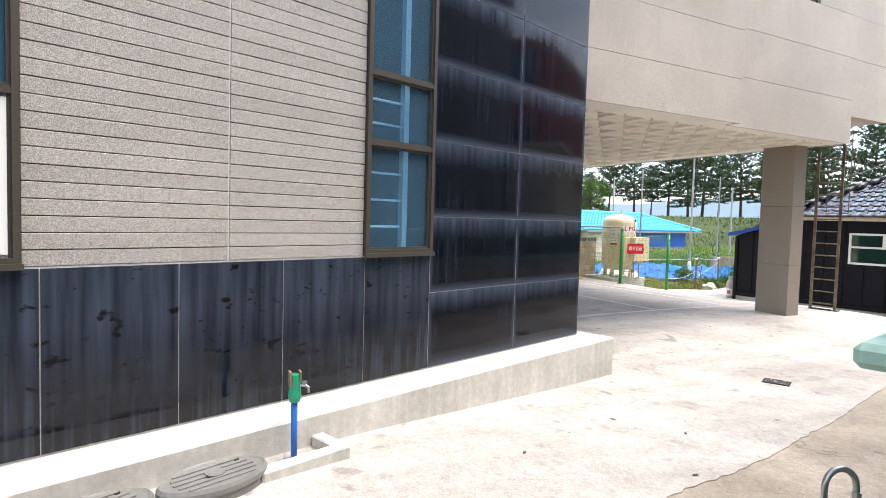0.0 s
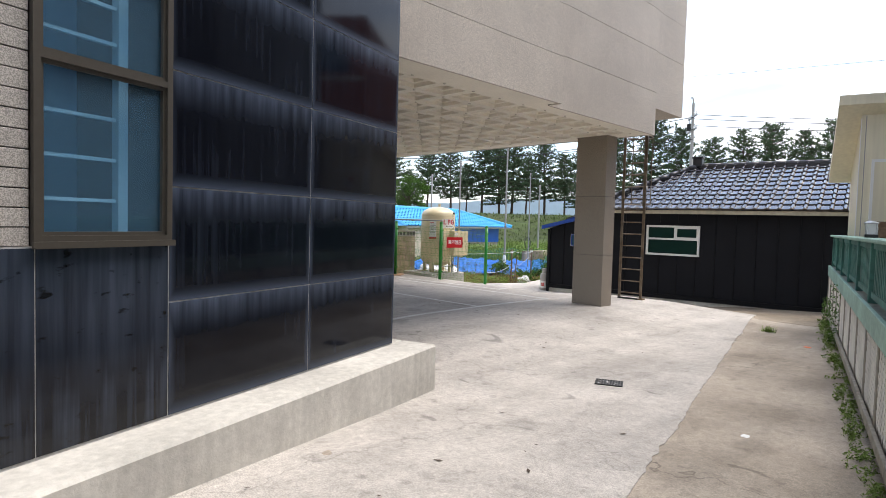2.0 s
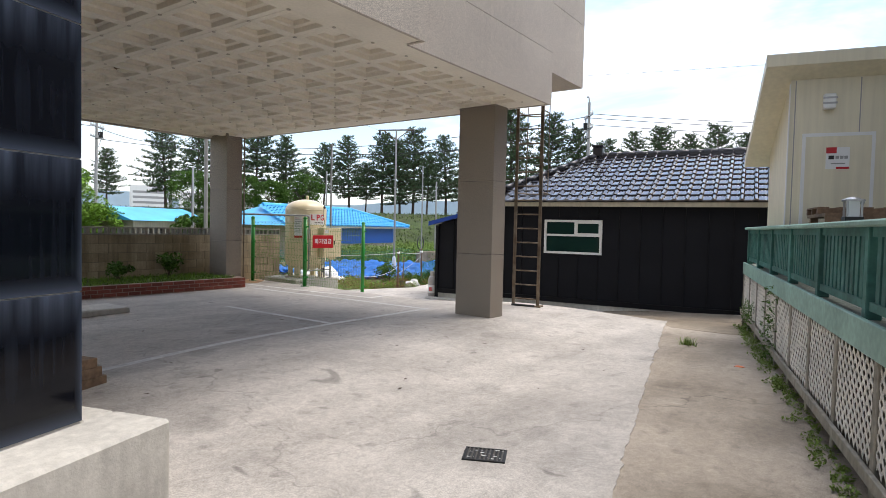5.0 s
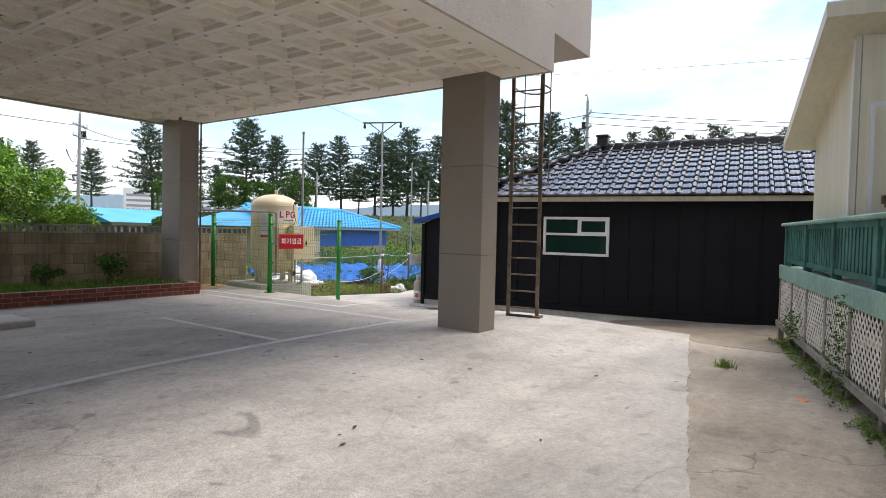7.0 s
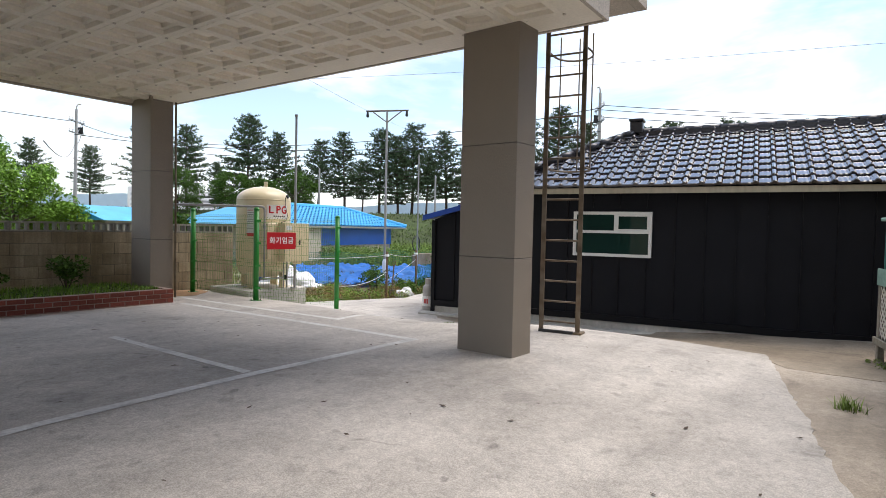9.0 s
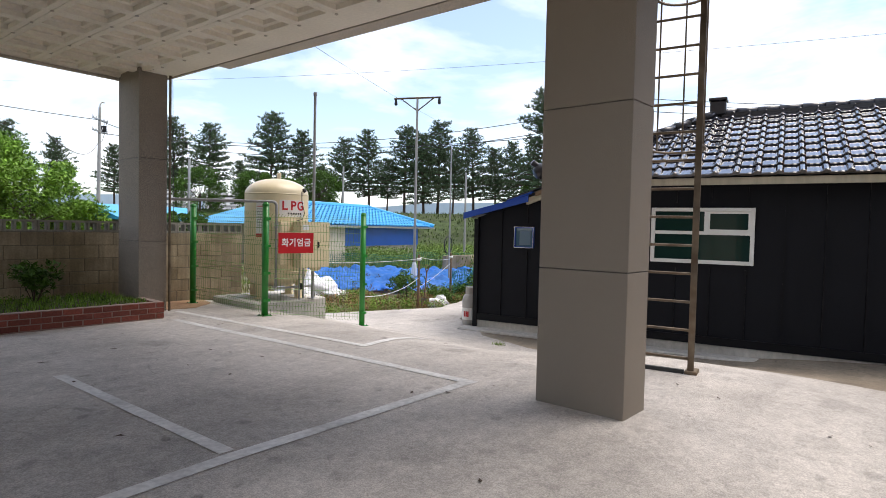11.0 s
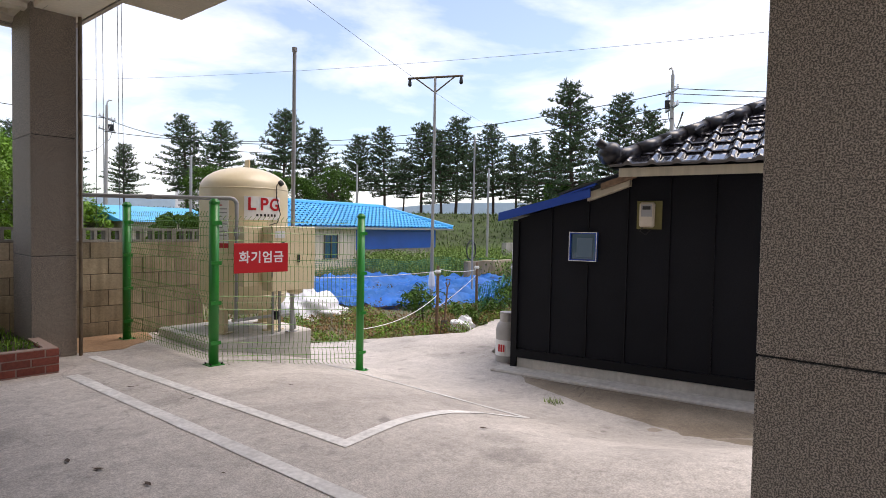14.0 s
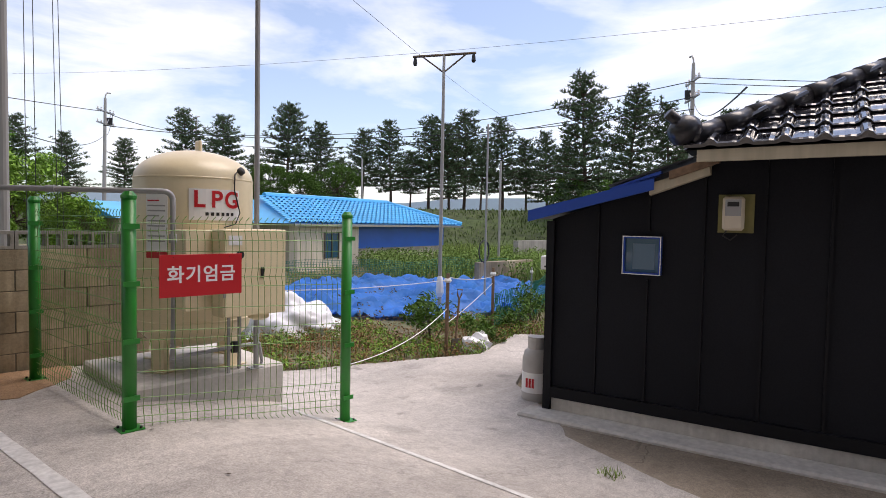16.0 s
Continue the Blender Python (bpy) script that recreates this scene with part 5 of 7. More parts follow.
def gas_tank():
    t = thing("gas_tank", pose(13.37, 14.30, 0.251), "upright cream painted gas storage tank on legs", "tank")
    R, z0, z1 = 0.515, 0.28, 1.70
    prof = [(0.05, z0 - 0.10), (0.25, z0 - 0.085), (0.40, z0 - 0.03), (0.48, z0 + 0.05), (R, z0 + 0.16)]
    prof += [(R, z1)]
    prof += [(R * math.cos(a), z1 + 0.27 * math.sin(a)) for a in [math.pi / 2 * k / 8 for k in range(1, 8)]] + [(0.03, z1 + 0.27)]
    part("vessel", lathe(bmesh.new(), prof, 56), "cream", t, smooth=True)
    part("weld_seam", lathe(bmesh.new(), [(R, z1 - 0.008), (R + 0.004, z1 - 0.004), (R + 0.004, z1 + 0.004), (R, z1 + 0.008)], 56), "cream", t)
    part("weld_seam", lathe(bmesh.new(), [(R, z0 + 0.15), (R + 0.004, z0 + 0.154), (R + 0.004, z0 + 0.162), (R, z0 + 0.166)], 56), "cream", t)
    for a in (205, 295, 25, 115):
        c, s = math.cos(radians(a)), math.sin(radians(a))
        lg = bx(-0.07, 0.07, -0.035, 0.035, 0.0, 0.50, bevel=0.004)
        bmesh.ops.transform(lg, matrix=pose(0.42 * c, 0.42 * s, 0, 0, 0, a + 90), verts=lg.verts)
        part("leg", lg, "cream", t)
        ft = bx(-0.11, 0.11, -0.08, 0.08, 0.0, 0.012)
        bmesh.ops.transform(ft, matrix=pose(0.42 * c, 0.42 * s, 0, 0, 0, a + 90), verts=ft.verts)
        part("foot_plate", ft, "cream", t)
    lug = bmesh.new()
    box(lug, 0.02, 0.05, -0.05, 0.05, z1 + 0.20, z1 + 0.37, bevel=0.01)
    part("lifting_lug", lug, "cream", t)

    def wrap(name, a0, a1, zb, zt, lift, material, label=""):
        """A thin sheet laid on the round vessel."""
        bm = bmesh.new()
        n = 10
        r = R + lift
        cols = []
        for i in range(n + 1):
            a = radians(a0 + (a1 - a0) * i / n)
            cols.append([bm.verts.new((rr * math.cos(a), rr * math.sin(a), z)) for rr, z in ((r, zb), (r, zt), (R + 0.0005, zt), (R + 0.0005, zb))])
        for p, q in zip(cols, cols[1:]):
            for k in range(4):
                m = (k + 1) % 4
                bm.faces.new((p[k], q[k], q[m], p[m]))
        bm.faces.new(cols[0])
        bm.faces.new(cols[-1][::-1])
        bmesh.ops.recalc_face_normals(bm, faces=bm.faces)
        return part(name, bm, material, t, label)
    plate = wrap("name_plate", 241, 291, 1.33, 1.60, 0.006, "white", "white plate with red letters")
    for i, (chs, a) in enumerate((("L", 250), ("P", 266), ("G", 281.5))):
        c, s = math.cos(radians(a)), math.sin(radians(a))
        text_mesh(chs, 0.20, pose((R + 0.008) * c, (R + 0.008) * s, 1.505, 90, 0, a + 90), "red", plate, "letter", 0.001)
    for k in range(6):
        a = 257 + k * 5
        c, s = math.cos(radians(a)), math.sin(radians(a))
        b = bx(-0.013, 0.013, -0.001, 0.001, -0.014, 0.014)
        bmesh.ops.transform(b, matrix=pose((R + 0.008) * c, (R + 0.008) * s, 1.385, 0, 0, a + 90), verts=b.verts)
        part("small_character", b, "black", plate)
    note = wrap("notice_plate", 199, 222, 1.05, 1.55, 0.005, "white", "white notice sheet with rows of small print")
    for k in range(9):
        zz = 1.49 - 0.043 * k
        wrap("print_line", 201, 220 if k % 3 else 214, zz - 0.006, zz + 0.006, 0.0075, "red" if k == 0 else "grey_pipe")
    wrap("red_label", 199, 222, 1.0, 1.055, 0.0055, "red")
    gauge = part("gauge", lathe(bmesh.new(), [(0.02, 0), (0.035, 0.01), (0.035, 0.05), (0.02, 0.06)], 14), "black", t)
    gauge.matrix_basis = pose(0.21, -0.43, 1.76, 60, 0, 20)
    part("cable", pipe(bmesh.new(), [(0.20, -0.44, 1.78), (0.14, -0.50, 1.74), (0.12, -0.53, 1.6), (0.17, -0.535, 1.4), (0.12, -0.55, 1.3), (0.02, -0.54, 1.27)], 0.006, 6), "black", t)
    return t


gas_tank()

cb = thing("control_cabinet", pose(13.40, 13.60, 0), "cream steel valve cabinet fixed before the gas tank", "cabinet")
part("body", bx(-0.40, 0.02, 0.03, 0.25, 0.83, 1.50, bevel=0.006), "cream", cb)
part("body", bx(-0.18, 0.40, -0.17, 0.0295, 0.78, 1.51, bevel=0.006), "cream", cb)
dd = part("door", bx(-0.17, 0.39, -0.182, -0.1705, 0.79, 1.50), "cream", cb)
part("latch", bx(0.15, 0.175, -0.20, -0.1825, 1.10, 1.19), "black", dd)
part("hinge", bx(-0.185, -0.17, -0.195, -0.1825, 0.95, 1.0), "steel", dd)
part("round_port", lathe(bmesh.new(), [(0.035, 0), (0.035, 0.01)], 16), "black", cb).matrix_basis = pose(-0.04, -0.183, 1.30, 90, 0, 0)
part("label_plate", bx(-0.14, -0.02, -0.186, -0.1825, 1.38, 1.46), "white", cb)
part("support", bx(-0.02, 0.0, 0.06, 0.08, 0.251, 0.829), "grey_pipe", cb)
part("support", bx(0.13, 0.155, 0.16, 0.185, 0.251, 0.7795), "grey_pipe", cb)
part("support_arm", bx(0.13, 0.155, 0.03, 0.1849, 0.78, 0.80), "grey_pipe", cb)
part("round_boss", lathe(bmesh.new(), [(0.09, 0.0), (0.09, 0.05), (0.05, 0.07)], 18), "cream", cb).matrix_basis = pose(0.20, -0.06, 0.79, 180, 0, 0)

gp = thing("gas_pipe", pose(0, 0, 0), "grey steel gas pipe from the column to the tank cabinet", "pipe")
bend = [(12.79 + 0.07 * math.sin(a), 13.53, 1.73 + 0.07 * math.cos(a)) for a in [math.pi / 2 * k / 6 for k in range(7)]]
part("pipe", pipe(bmesh.new(), [(11.56, 14.5, 1.80), (11.75, 14.45, 1.80), (12.72, 13.62, 1.80)] + bend + [(12.86, 13.53, 0.50)], 0.022, 10), "grey_pipe", gp, smooth=True)
part("union", tube(bmesh.new(), (12.86, 13.53, 1.40), (12.86, 13.53, 1.47), 0.03, seg=10), "grey_pipe", gp)
part("union", tube(bmesh.new(), (12.15, 14.105, 1.80), (12.20, 14.06, 1.80), 0.028, seg=10), "grey_pipe", gp)
part("branch", pipe(bmesh.new(), [(12.86, 13.53, 0.5), (12.92, 13.72, 0.45), (13.5, 13.78, 0.45), (13.75, 13.8, 0.45)], 0.018, 8), "grey_pipe", gp)
part("valve", lathe(bmesh.new(), [(0.03, -0.05), (0.045, 0), (0.03, 0.05)], 10, (13.5, 13.78, 0.45)), "black", gp)
part("drop_pipe", pipe(bmesh.new(), [(13.75, 13.8, 0.45), (13.78, 13.8, 0.3), (13.78, 13.8, 0.251)], 0.018, 8), "grey_pipe", gp)
part("stand_pipe", pipe(bmesh.new(), [(11.60, 14.33, 0.16), (11.60, 14.33, 3.56)], 0.018, 8), "ladder_steel", gp)

ms = thing("mast", pose(13.65, 13.668, 0.251), "tall thin grey steel vent mast behind the valve cabinet", "mast")
part("tube", tube(bmesh.new(), (0, 0, 0), (0, 0, 3.32), 0.024, 0.022, 10), "grey_pipe", ms)
part("cap", lathe(bmesh.new(), [(0.03, 3.32), (0.03, 3.37)], 10), "grey_pipe", ms)
part("base_plate", bx(-0.06, 0.06, -0.03, 0.06, 0.0, 0.01), "grey_pipe", ms)


# ---- ladder on the gallery ----
def ladder():
    base = lie(13.3, 7.75)
    l = thing("ladder", pose(13.31, 7.755, 0, 0, 0, 10), "rusty steel cat ladder with safety hoops fixed below the gallery", "ladder")
    for y in (-0.24, 0.24):
        part("stringer", bx(-0.014, 0.014, y - 0.027, y + 0.027, base - 0.01, 4.075), "ladder_steel", l)
    z = base + 0.14
    while z < 4.0:
        part("rung", tube(bmesh.new(), (0, -0.212, z), (0, 0.212, z), 0.0125, seg=8), "ladder_steel", l)
        z += 0.262

    def hoop_at(a):
        return 0.60 * math.sin(a) ** 0.8 if math.sin(a) > 0 else 0.0, -0.24 * math.cos(a) * (1 + 0.4 * math.sin(a))
    for z in (2.28, 3.78):
        pts = [(*hoop_at(math.pi * k / 14), z) for k in range(15)]
        part("hoop", pipe(bmesh.new(), pts, 0.013, 6), "ladder_steel", l)
    for a in (0.25, 0.5, 0.75):
        p = hoop_at(a * math.pi)
        part("strap", tube(bmesh.new(), (*p, 2.28), (*p, 4.075), 0.009, seg=6), "ladder_steel", l)
    part("foot", bx(-0.05, 0.14, -0.30, -0.19, base - 0.005, base + 0.03, bevel=0.008), "ladder_steel", l)
    part("foot_channel", bx(-0.045, -0.005, -0.185, 0.26, base - 0.005, base + 0.035), "dark_joint", l)
    return l


ladder()

# ---- small things in the yard ----
def drain():
    z = lie(7.22, 4.49)
    d = thing("drain_cover", pose(7.22, 4.49, z, 0, 0, -62) @ Matrix.Diagonal((0.75, 0.72, 1, 1)), "square black drain grate strewn with pale dead leaves", "drain")
    fr = bmesh.new()
    for a in ((-0.2, 0.2, -0.16, -0.14), (-0.2, 0.2, 0.14, 0.16), (-0.2, -0.18, -0.1399, 0.1399), (0.18, 0.2, -0.1399, 0.1399)):
        box(fr, *a, -0.02, 0.012)
    part("frame", fr, "black", d)
    part("sump", bx(-0.18, 0.18, -0.14, 0.14, -0.02, 0.0075), "black", d)
    for k in range(9):
        part("bar", bx(-0.165 + 0.04 * k, -0.15 + 0.04 * k, -0.1395, 0.1395, 0.008, 0.012), "bronze", d)
    for k in range(16):
        lf = bmesh.new()
        a = random.uniform(0, 6.3)
        x, y = random.uniform(-0.17, 0.17), random.uniform(-0.13, 0.13)
        s = random.uniform(0.015, 0.035)
        lf.faces.new([lf.verts.new((x + s * math.cos(a + b), y + s * 0.5 * math.sin(a + b), 0.0145 + 0.004 * random.random())) for b in (0, 2, 4)])
        part("dead_leaf", lf, "line", d)


drain()


def hydrant():
    x, y = 1.15, 3.68
    z = lie(x, y) + 0.02
    h = thing("standpipe_tap", pose(x, y, z) @ Matrix.Diagonal((0.72, 0.72, 0.80, 1)), "blue standpipe tap wrapped in green tape and cardboard", "tap")
    part("pipe", tube(bmesh.new(), (0, 0, -0.05), (0.0, 0.01, 0.47), 0.03, seg=16), "blue_pipe", h, smooth=True)
    wr = bmesh.new()
    lathe(wr, [(0.05, 0.46), (0.062, 0.5), (0.055, 0.57), (0.06, 0.63), (0.052, 0.69)], 9)
    part("green_wrap", wr, "green_tape", h)
    part("cardboard", bx(-0.055, -0.035, -0.05, 0.05, 0.60, 0.715), "wood", h)
    part("cardboard", bx(0.04, 0.055, -0.05, 0.05, 0.63, 0.715), "wood", h)
    part("tap", pipe(bmesh.new(), [(0.05, -0.03, 0.60), (0.09, -0.06, 0.60), (0.11, -0.07, 0.585), (0.112, -0.072, 0.545)], 0.014, 8), "steel", h)
    part("handle", bx(0.06, 0.10, -0.06, -0.04, 0.615, 0.64), "steel", h)
    tr = thing("tap_basin", WING @ pose(-4.42, -0.40, 0), "low cast concrete kerb basin round the standpipe", "basin")
    zz = 0.20
    bm = bmesh.new()
    box(bm, -0.34, 0.32, -0.34, -0.24, zz - 0.2, zz + 0.15, bevel=0.012)
    part("front_kerb", bm, "plinth", tr)
    part("side_kerb", bx(0.22, 0.32, -0.239, -0.001, zz - 0.2, zz + 0.149, bevel=0.01), "plinth", tr)


hydrant()


def septic_lid(m, label):
    l = thing("tank_lid", m, label, "manhole cover", "grey oval lids beside the plinth")
    bm = bmesh.new()
    n = 40
    prof = [(0.94, -0.12), (0.94, 0.02), (1.0, 0.021), (1.0, 0.05), (0.95, 0.07), (0.90, 0.062)]
    rings = []
    for s, z in prof:
        rings.append([bm.verts.new((0.40 * s * math.cos(2 * math.pi * k / n) * (1 + 0.12 * math.cos(2 * math.pi * k / n) ** 2), 0.25 * s * math.sin(2 * math.pi * k / n), z)) for k in range(n)])
    for a, b in zip(rings, rings[1:]):
        for k in range(n):
            j = (k + 1) % n
            bm.faces.new((a[k], a[j], b[j], b[k]))
    bm.faces.new(rings[-1])
    bm.faces.new(rings[0][::-1])
    part("lid", bm, "lid", l)
    for k in range(5):
        y = -0.14 + 0.07 * k
        w = 0.33 * math.sqrt(max(0.1, 1 - (y / 0.25) ** 2))
        part("rib", bx(-w, w, y - 0.012, y + 0.012, 0.0615, 0.071, bevel=0.003), "lid", l)
    part("seal", lathe(bmesh.new(), [(0.075, 0.0715), (0.075, 0.077)], 20), "lid", l)
    part("lift_hole", lathe(bmesh.new(), [(0.022, 0.0625), (0.022, 0.068)], 12, (0.26, 0.13, 0)), "black", l)
    return l


septic_lid(WING @ pose(-5.01, -0.63, 0.32, 0, 0, 3) @ Matrix.Diagonal((0.74, 0.78, 1, 1)), "grey ribbed oval plastic septic tank lid beside the plinth")
septic_lid(WING @ pose(-5.68, -0.66, 0.33, 0, 0, 8) @ Matrix.Diagonal((0.74, 0.78, 1, 1)), "grey ribbed oval plastic septic tank lid beside the plinth")

# chrome flexible hose at the deck's near corner
hs = thing("flexible_hose", pose(1.69, 0.51, 0.3, 0, 0, -25), "arched chrome flexible water hose by the deck", "hose")
ap = [(-0.034 * math.cos(a), 0.0, 1.065 + 0.04 * math.sin(a)) for a in [math.pi * k / 10 for k in range(11)]]
part("hose", pipe(bmesh.new(), [(-0.034, 0, -0.05), (-0.034, 0, 0.6)] + ap + [(0.035, 0, 1.05)], 0.007, 10), "steel", hs, smooth=True)
part("nut", tube(bmesh.new(), (0.035, 0, 1.025), (0.035, 0, 1.055), 0.010, seg=6), "steel", hs)

# timber offcuts and a slab under the storey
tp = thing("timber_pile", pose(5.76, 7.98, lie(5.76, 7.98), 0, 0, 20), "small stack of brown timber offcuts on the concrete", "timber")
for k in range(3):
    part("beam", bx(-0.5, 0.34 - 0.05 * k, -0.11, 0.10, 0.09 * k, 0.088 + 0.09 * k, bevel=0.006), "wood", tp)
ps = thing("stone_slab", pose(7.35, 12.0, lie(7.35, 12.0) - 0.005, 0, 0, 4), "flat grey stone slab lying on the concrete", "slab")
part("slab", bx(-0.6, 0.55, -0.35, 0.35, 0, 0.10, bevel=0.02), "plinth", ps)

# ceiling fittings
cl = thing("ceiling_light", BLOCK @ pose(-4.55, 4.05, SOF + 0.104), "round brown ceiling light under the soffit", "lamp")
part("ring", lathe(bmesh.new(), [(0.15, 0), (0.15, -0.05), (0.12, -0.07)], 24), "wood", cl)
part("lens", lathe(bmesh.new(), [(0.115, -0.0705), (0.05, -0.085)], 24), "cream_panel", cl)
sd = thing("detector", BLOCK @ pose(-3.85, 4.2, SOF + 0.104), "small round smoke detector under the soffit", "detector")
part("body", lathe(bmesh.new(), [(0.06, 0), (0.06, -0.04), (0.03, -0.07)], 18), "soffit_shade", sd)

# litter
def litter(name, x, y, s, material, label, cat):
    bm = bmesh.new()
    bmesh.ops.create_icosphere(bm, subdivisions=2, radius=s)
    for v in bm.verts:
        v.co = Vector((v.co.x * 1.4, v.co.y, v.co.z * 0.35)) * (1 + 0.35 * noise.noise(v.co * 60 + Vector((x, y, 0))))
    lo = min(v.co.z for v in bm.verts)
    bmesh.ops.translate(bm, vec=(0, 0, -lo), verts=bm.verts)
    ob = part(name, bm, material)
    ob.matrix_basis = pose(x, y, lie(x, y) - 0.03, 0, 0, random.uniform(0, 360))
    tagged(ob, label, cat)


litter("paper_scrap", 6.72, 2.85, 0.04, "white", "crumpled white paper scrap on the old concrete", "litter")
litter("paper_scrap", 9.2, 3.55, 0.03, "white", "crumpled white paper scrap on the old concrete", "litter")
litter("orange_scrap", 11.6, 3.75, 0.045, "orange", "crumpled orange wrapper by the deck", "litter")
litter("stone_lump", 3.55, 4.45, 0.05, "old_concrete", "small grey stone beside the plinth", "stone")
litter("stone_lump", 4.6, 4.2, 0.03, "old_concrete", "small grey stone beside the plinth", "stone")


# ---- plants ----
def quads_mesh(name, verts, faces, material):
    me = bpy.data.meshes.new(name)
    me.from_pydata([tuple(v) for v in verts], [], faces)
    me.materials.append(M[material])
    return me


def blades(rng, spots, height, width, lean=0.5):
    """Bent grass blades at the given (x, y, z)."""
    verts, faces = [], []
    for x, y, z in spots:
        a = rng.uniform(0, 6.283)
        h = height * rng.uniform(0.5, 1.25)
        w = width * rng.uniform(0.6, 1.3)
        dx, dy = math.cos(a), math.sin(a)
        k = lean * h * rng.uniform(0.2, 1.0)
        b = len(verts)
        verts += [(x - dy * w, y + dx * w, z), (x + dy * w, y - dx * w, z),
                  (x + dx * k * 0.4 - dy * w * 0.7, y + dy * k * 0.4 + dx * w * 0.7, z + h * 0.6),
                  (x + dx * k * 0.4 + dy * w * 0.7, y + dy * k * 0.4 - dx * w * 0.7, z + h * 0.6), (x + dx * k, y + dy * k, z + h)]
        faces += [(b, b + 1, b + 3, b + 2), (b + 2, b + 3, b + 4)]
    return verts, faces


def leaf_cloud(rng, centres, per, size):
    """Small leaves scattered round centres (x, y, z, radius)."""
    verts, faces = [], []
    for x, y, z, r in centres:
        for _ in range(per):
            d = Vector((rng.gauss(0, 1), rng.gauss(0, 1), rng.gauss(0, 1))).normalized() * r * rng.uniform(0.45, 1.0) ** 0.5
            p = Vector((x, y, z)) + Vector((d.x, d.y, d.z * 0.85))
            q = Euler((rng.uniform(-1.0, 1.0), rng.uniform(-1.0, 1.0), rng.uniform(0, 6.3))).to_matrix()
            s = size * rng.uniform(0.6, 1.3)
            b = len(verts)
            verts += [p + q @ Vector(v) for v in ((-s, 0, 0), (0, -s * 0.42, 0.1 * s), (s, 0, -0.1 * s), (0, s * 0.42, 0.1 * s))]
            faces += [(b, b + 1, b + 2, b + 3)]
    return verts, faces


def stuff(name, vf, material, label, category):
    ob = new(name, quads_mesh(name, *vf, material))
    return tagged(ob, label, category, kind="stuff")


rng = random.Random(7)


def scatter(n, x0, x1, y0, y1, keep=lambda x, y: True, clump=0.0):
    out = []
    while len(out) < n:
        x, y = rng.uniform(x0, x1), rng.uniform(y0, y1)
        if keep(x, y) and noise.noise((x * 0.9, y * 0.9, 4)) > clump - 0.6:
            out.append((x, y, lie(x, y) - 0.09))
    return out


TARP = [(16.9, 19.2), (19.2, 17.1), (20.8, 16.3), (24.8, 17.3), (27.0, 20.4), (23.0, 24.2), (18.5, 23.5)]


def garden(x, y):
    return (not inside((x, y), TARP)) and (not inside((x, y), YARD)) and x + 0.42 * y > 20.9


stuff("grass", blades(rng, scatter(11000, 14, 32, 14.3, 30, garden, 0.45), 0.20, 0.008), "grass", "patchy green grass and weeds in the garden", "grass")
stuff("dry_weeds", blades(rng, scatter(9000, 14, 30, 14.3, 27, garden, 0.5), 0.17, 0.008), "dry_grass", "dry brown weeds in the garden", "weeds")
stuff("tall_grass", blades(rng, scatter(12000, 24, 44, 18, 42, lambda x, y: garden(x, y) and x + y > 46 and x - 0.5 * y > 12.5), 0.7, 0.018, 0.4), "grass",
      "tall pale green grass at the field's far edge", "grass")
near = scatter(300, 14.4, 20.2, 14.3, 17.4, garden, 0.55)
stuff("low_weeds", leaf_cloud(rng, [(x, y, z + 0.13, rng.uniform(0.07, 0.22)) for x, y, z in near], 26, 0.030), "leaf_bright", "low leafy weeds along the garden's edge", "weeds")
near = scatter(420, 14.4, 20.2, 14.3, 17.6, garden, 0.3)
stuff("red_weeds", leaf_cloud(rng, [(x, y, z + 0.13, rng.uniform(0.08, 0.22)) for x, y, z in near], 24, 0.026), "red_weed", "reddish brown weeds along the garden's edge", "weeds")
near = scatter(70, 17.5, 27.0, 16.6, 24.0, lambda x, y: inside((x, y), TARP), 0.55)
stuff("tarp_debris", leaf_cloud(rng, [(x, y, -0.26, 0.10) for x, y, z in near], 12, 0.035), "dry_grass", "dry leaves and soil gathered in the tarpaulin's folds", "debris")
near = scatter(420, 24.5, 38.0, 19.5, 36.0, lambda x, y: garden(x, y) and x + y > 46 and x - 0.5 * y > 12.5 and (x < 30 or y < 28))
stuff("field_bushes", leaf_cloud(rng, [(x, y, z + 0.45, rng.uniform(0.3, 0.6)) for x, y, z in near], 46, 0.07), "field_leaf", "overgrown green bushes between the garden and the far house", "bushes")


def shrub(name, x, y, z, r, h, material, label, per=60, size=0.05, category="shrub"):
    s = thing(name, pose(x, y, z), label, category)
    bm = bmesh.new()
    cs = []
    for k in range(9):
        a, rr = rng.uniform(0, 6.3), r * rng.uniform(0.2, 0.85)
        p = (rr * math.cos(a), rr * math.sin(a), h * rng.uniform(0.4, 0.9))
        tube(bm, (0, 0, -0.05), p, 0.012 * h, 0.004, 5)
        cs.append((*p, r * rng.uniform(0.3, 0.5)))
    part("stems", bm, "bark", s)
    lv = new("leaves", quads_mesh("leaves", *leaf_cloud(rng, cs, per, size), material))
    lv.parent = s
    return s


def low(x, y):
    return lie(x, y) - 0.08


